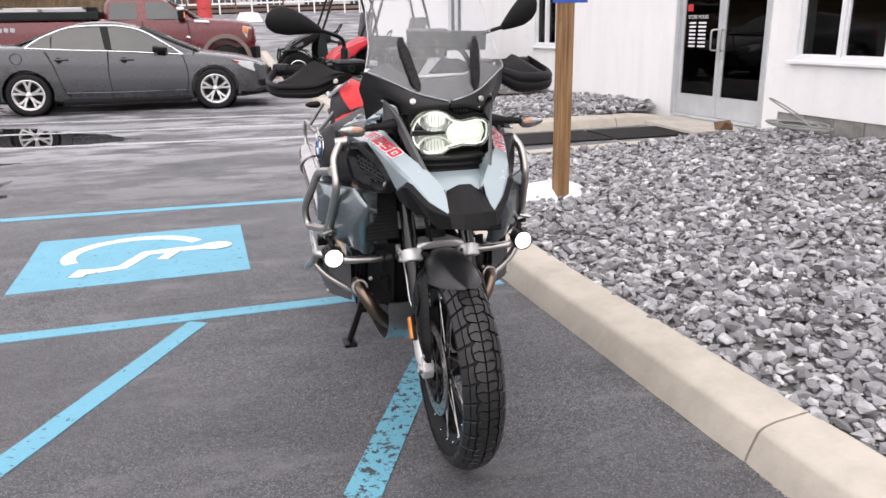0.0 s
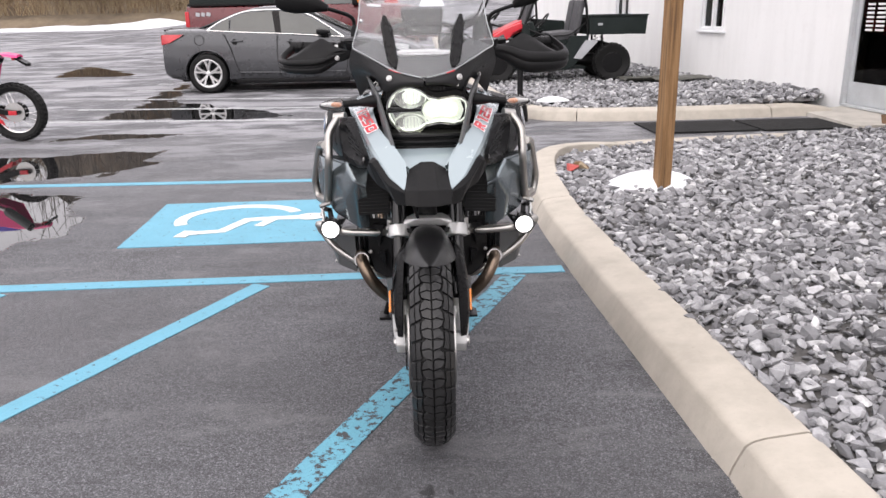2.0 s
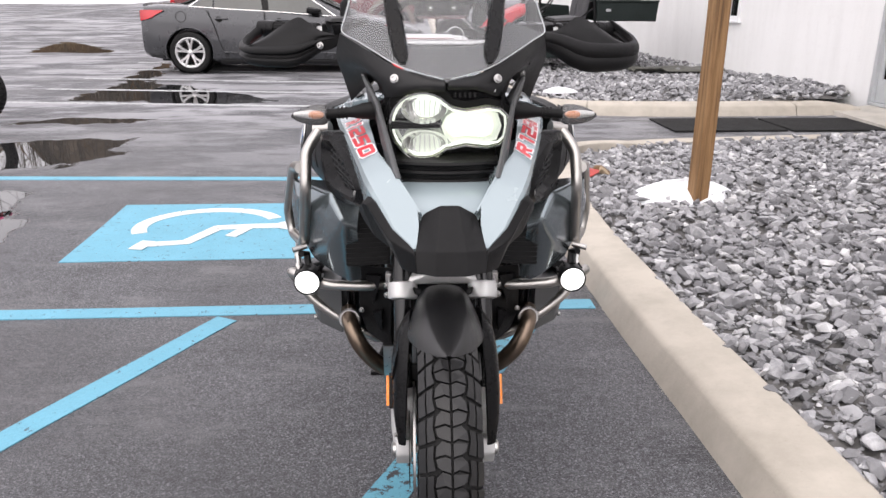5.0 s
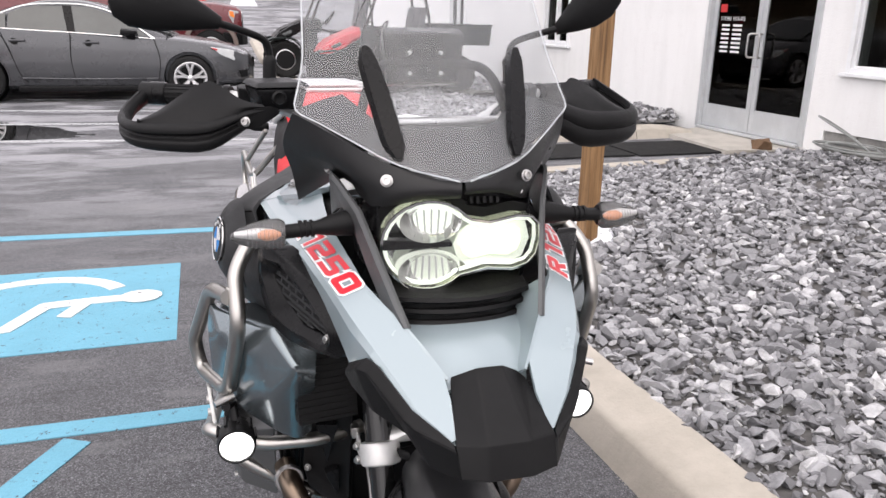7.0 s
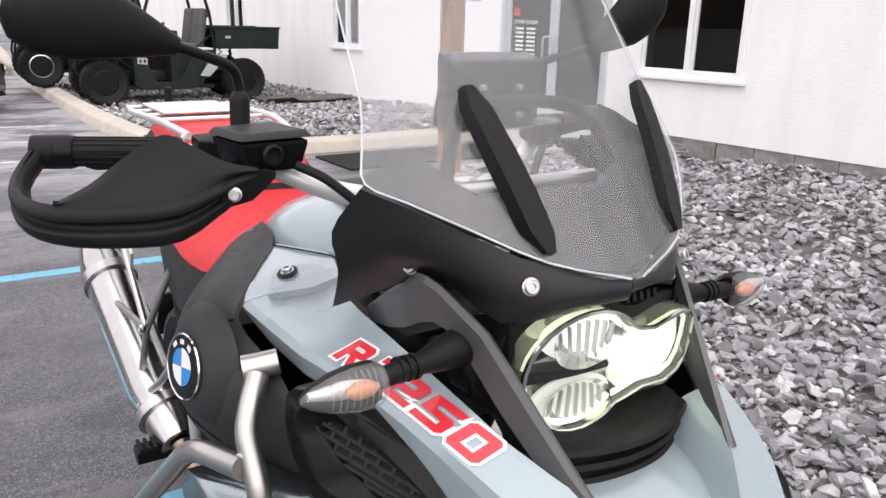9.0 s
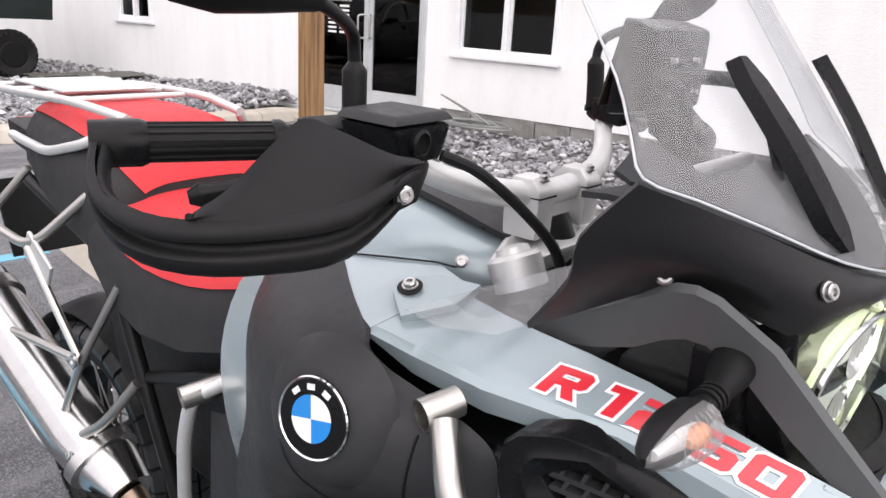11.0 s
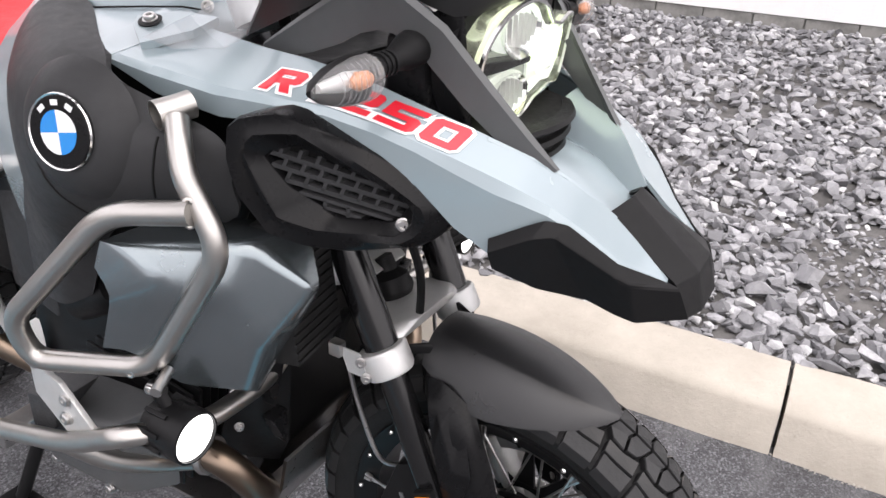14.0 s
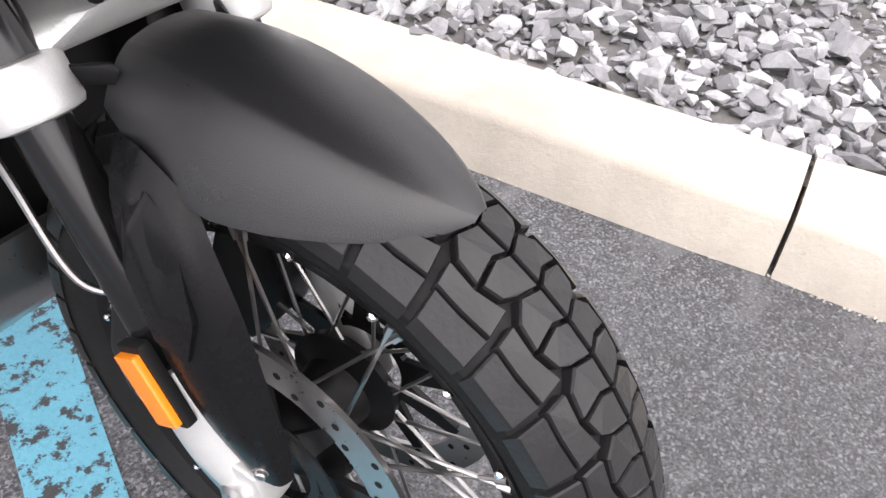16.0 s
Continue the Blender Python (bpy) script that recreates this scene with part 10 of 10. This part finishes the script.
tagged(part("backdrop", mound(-170, 4, 64, 96, lambda u: 17.0, ground_z, 12), WOODS, smooth=60), "brown hillside of leafless winter woods", "hillside", kind="structure")


def make_bare_tree(seed, x, y, h):
    rnd = random.Random(seed)
    z = ground_z(x, y) + 0.3
    t = tagged(empty("tree", Matrix.Translation((x, y, z))), "leafless grey tree at the edge of the lot", "tree", "bare trees behind the lot")
    top = P(rnd.uniform(-0.4, 0.4), 0, h)
    trunk = part("trunk", tube(curve_through([(0, 0, -0.6), (rnd.uniform(-0.1, 0.1), 0, h * 0.4), top], 5), [0.16, 0.14, 0.12, 0.10, 0.08, 0.06, 0.045, 0.03, 0.02, 0.015, 0.01], 9), BARK, t)
    bm = bmesh.new()
    for i in range(26):
        a = P(0, 0, 0).lerp(top, rnd.uniform(0.18, 0.95))
        w = P(rnd.uniform(-1, 1), rnd.uniform(-1, 1), rnd.uniform(0.3, 1.1)).normalized() * h * rnd.uniform(0.12, 0.3)
        tube(curve_through([a, a + w * 0.5 + P(0, 0, 0.1), a + w], 3), [0.035, 0.03, 0.024, 0.018, 0.013, 0.009, 0.006], 5, bm)
        for _ in range(4):
            p = a + w * rnd.uniform(0.4, 1)
            tube([p, p + P(rnd.uniform(-1, 1), rnd.uniform(-1, 1), rnd.uniform(0, 1)) * 0.5], [0.01, 0.005], 4, bm)
    part("crown", bm, TWIG, t)


for k, (x, y, h) in enumerate(((-29, 45.5, 7), (-24.5, 47, 8), (-20.6, 46, 6.5), (-17.5, 48, 8), (-14.2, 46.5, 7), (-10.5, 47.5, 7.5), (-35, 47, 8), (-41, 46, 7))):
    make_bare_tree(k, x, y, h)


def make_far_shop():
    """The long pale building across the lot, with its doors and paned windows."""
    z = ground_z(4, 52)
    h = tagged(empty("far_shop_building", pose(4, 52, z)), "long pale shop building with dark paned windows", "building")
    part("wall", boxed((30, 0.4, 4.2), pose(2, 0.2, 2.0), 0.02), plain("pale_siding", (0.56, 0.56, 0.57), 0.7, vary=0.1, grain=1.5), h)
    part("base_course", boxed((30, 0.1, 0.5), pose(2, -0.05, 0.25), 0.01), plain("brown_brick_course", (0.2, 0.13, 0.1), 0.8, vary=0.3, grain=3), h)
    part("roof", hull([P(-13.6, -0.7, 4.1), P(17.6, -0.7, 4.1), P(-13.6, 4.5, 6.4), P(17.6, 4.5, 6.4), P(-13.6, 4.5, 4.1), P(17.6, 4.5, 4.1)], 0.03), plain("dark_shingle_roof", (0.07, 0.068, 0.066), 0.8, vary=0.25, grain=3), h)
    for i in range(9):
        x = -10.5 + i * 3.1
        win = part("window", boxed((1.7, 0.1, 2.0), pose(x, -0.02, 1.5), 0.02), CAR_GLASS, h)
        for k in range(4):
            part("glazing_bar", boxed((0.07, 0.06, 2.0), pose(x - 0.6 + 0.4 * k, -0.08, 1.5), 0.006), WHITE_FRAME, win)
        for k in range(3):
            part("glazing_bar", boxed((1.7, 0.055, 0.06), pose(x, -0.075, 0.95 + 0.55 * k), 0.006), WHITE_FRAME, win)
    part("door", boxed((1.0, 0.1, 2.1), pose(-5.85, -0.02, 1.1), 0.02), plain("dark_red_door", (0.2, 0.02, 0.02), 0.5), h)


make_far_shop()


def make_rail_fence():
    f = tagged(empty("rail_fence", Matrix.Identity(4)), "low white rail fence along the far kerb", "fence")
    for i in range(22):
        x = -5 + i * 0.9
        part("post", boxed((0.09, 0.09, 0.95), pose(x, 45.2, ground_z(x, 45.2) + 0.45), 0.008), (WHITE_FRAME if i % 3 else BROWN), f)
    for k in (0.35, 0.62, 0.88):
        part("rail", hull([P(x, 45.2 + d, ground_z(x, 45.2) + k + e) for x in (-5.1, 13.9) for d in (-0.02, 0.02) for e in (-0.05, 0.05)], 0.004), BLACK_METAL if k < 0.8 else WHITE_FRAME, f)


make_rail_fence()


def make_far_car(label, x, y, paint, w=1.9, h=1.7):
    """Seen end-on across the lot."""
    z = ground_z(x, y)
    c = tagged(empty("parked_car", pose(x, y, z, 0, 0, -90)), label, "car")
    part("body", body_shell([(-2.2, 0.4, 0.95, w * 0.44), (-2.0, 0.3, 1.0, w * 0.49), (-0.5, 0.28, 1.05, w * 0.5), (1.0, 0.28, 1.02, w * 0.5), (2.0, 0.3, 0.95, w * 0.48), (2.25, 0.4, 0.8, w * 0.42)]), paint, c, smooth=30)
    part("cabin", cabin_shell([(1.0, -1.9, 1.3, w * 0.46), (1.35, -1.7, 0.85, w * 0.41), (h - 0.06, -1.45, 0.45, w * 0.36), (h, -1.1, 0.2, w * 0.3)]), CAR_GLASS, c, smooth=40)
    part("roof", boxed((1.7, w * 0.70, 0.05), pose(-0.5, 0, h), 0.02), paint, c)
    part("bumper", boxed((0.2, w * 0.9, 0.22), pose(2.2, 0, 0.45), 0.05), BLACK_SATIN, c)
    part("grille", boxed((0.06, w * 0.5, 0.18), pose(2.24, 0, 0.72), 0.02), BLACK_SATIN, c)
    for s in (-1, 1):
        part("headlamp", boxed((0.12, 0.3, 0.14), pose(2.17, s * w * 0.34, 0.78), 0.03), LAMP_GLASS, c)
        for q in (-1.4, 1.4):
            part("wheel", lathe([(0.33, -0.1), (0.33, 0.1), (0.2, 0.11), (0.19, 0.05), (0.004, 0.05)], 24, across(q, s * w * 0.44, 0.33)), RUBBER, c)


make_far_car("white sport utility car parked across the lot", 9.1, 43.0, plain("white_car_paint", (0.72, 0.72, 0.72), 0.3, vary=0.05, coat=0.5))
make_far_car("dark sport utility car parked across the lot", 11.6, 43.2, plain("black_car_paint", (0.025, 0.026, 0.03), 0.25, vary=0.1, coat=0.6))
make_far_car("white car parked behind the far fence", -8.5, 47.0, plain("white_car_paint", (0.70, 0.70, 0.71), 0.3, vary=0.05, coat=0.5))


def make_red_drum():
    b = tagged(empty("red_drum", pose(-1.3, 42.0, ground_z(-1.3, 42.0))), "tall red traffic drum by the far kerb", "drum")
    part("barrel", lathe([(0.42, 0), (0.42, 0.1), (0.38, 0.12), (0.36, 0.6), (0.38, 0.62), (0.36, 1.4), (0.3, 1.45)], 24), plain("faded_red_plastic", (0.5, 0.05, 0.05), 0.5, vary=0.15), b)


make_red_drum()

make_blocks()
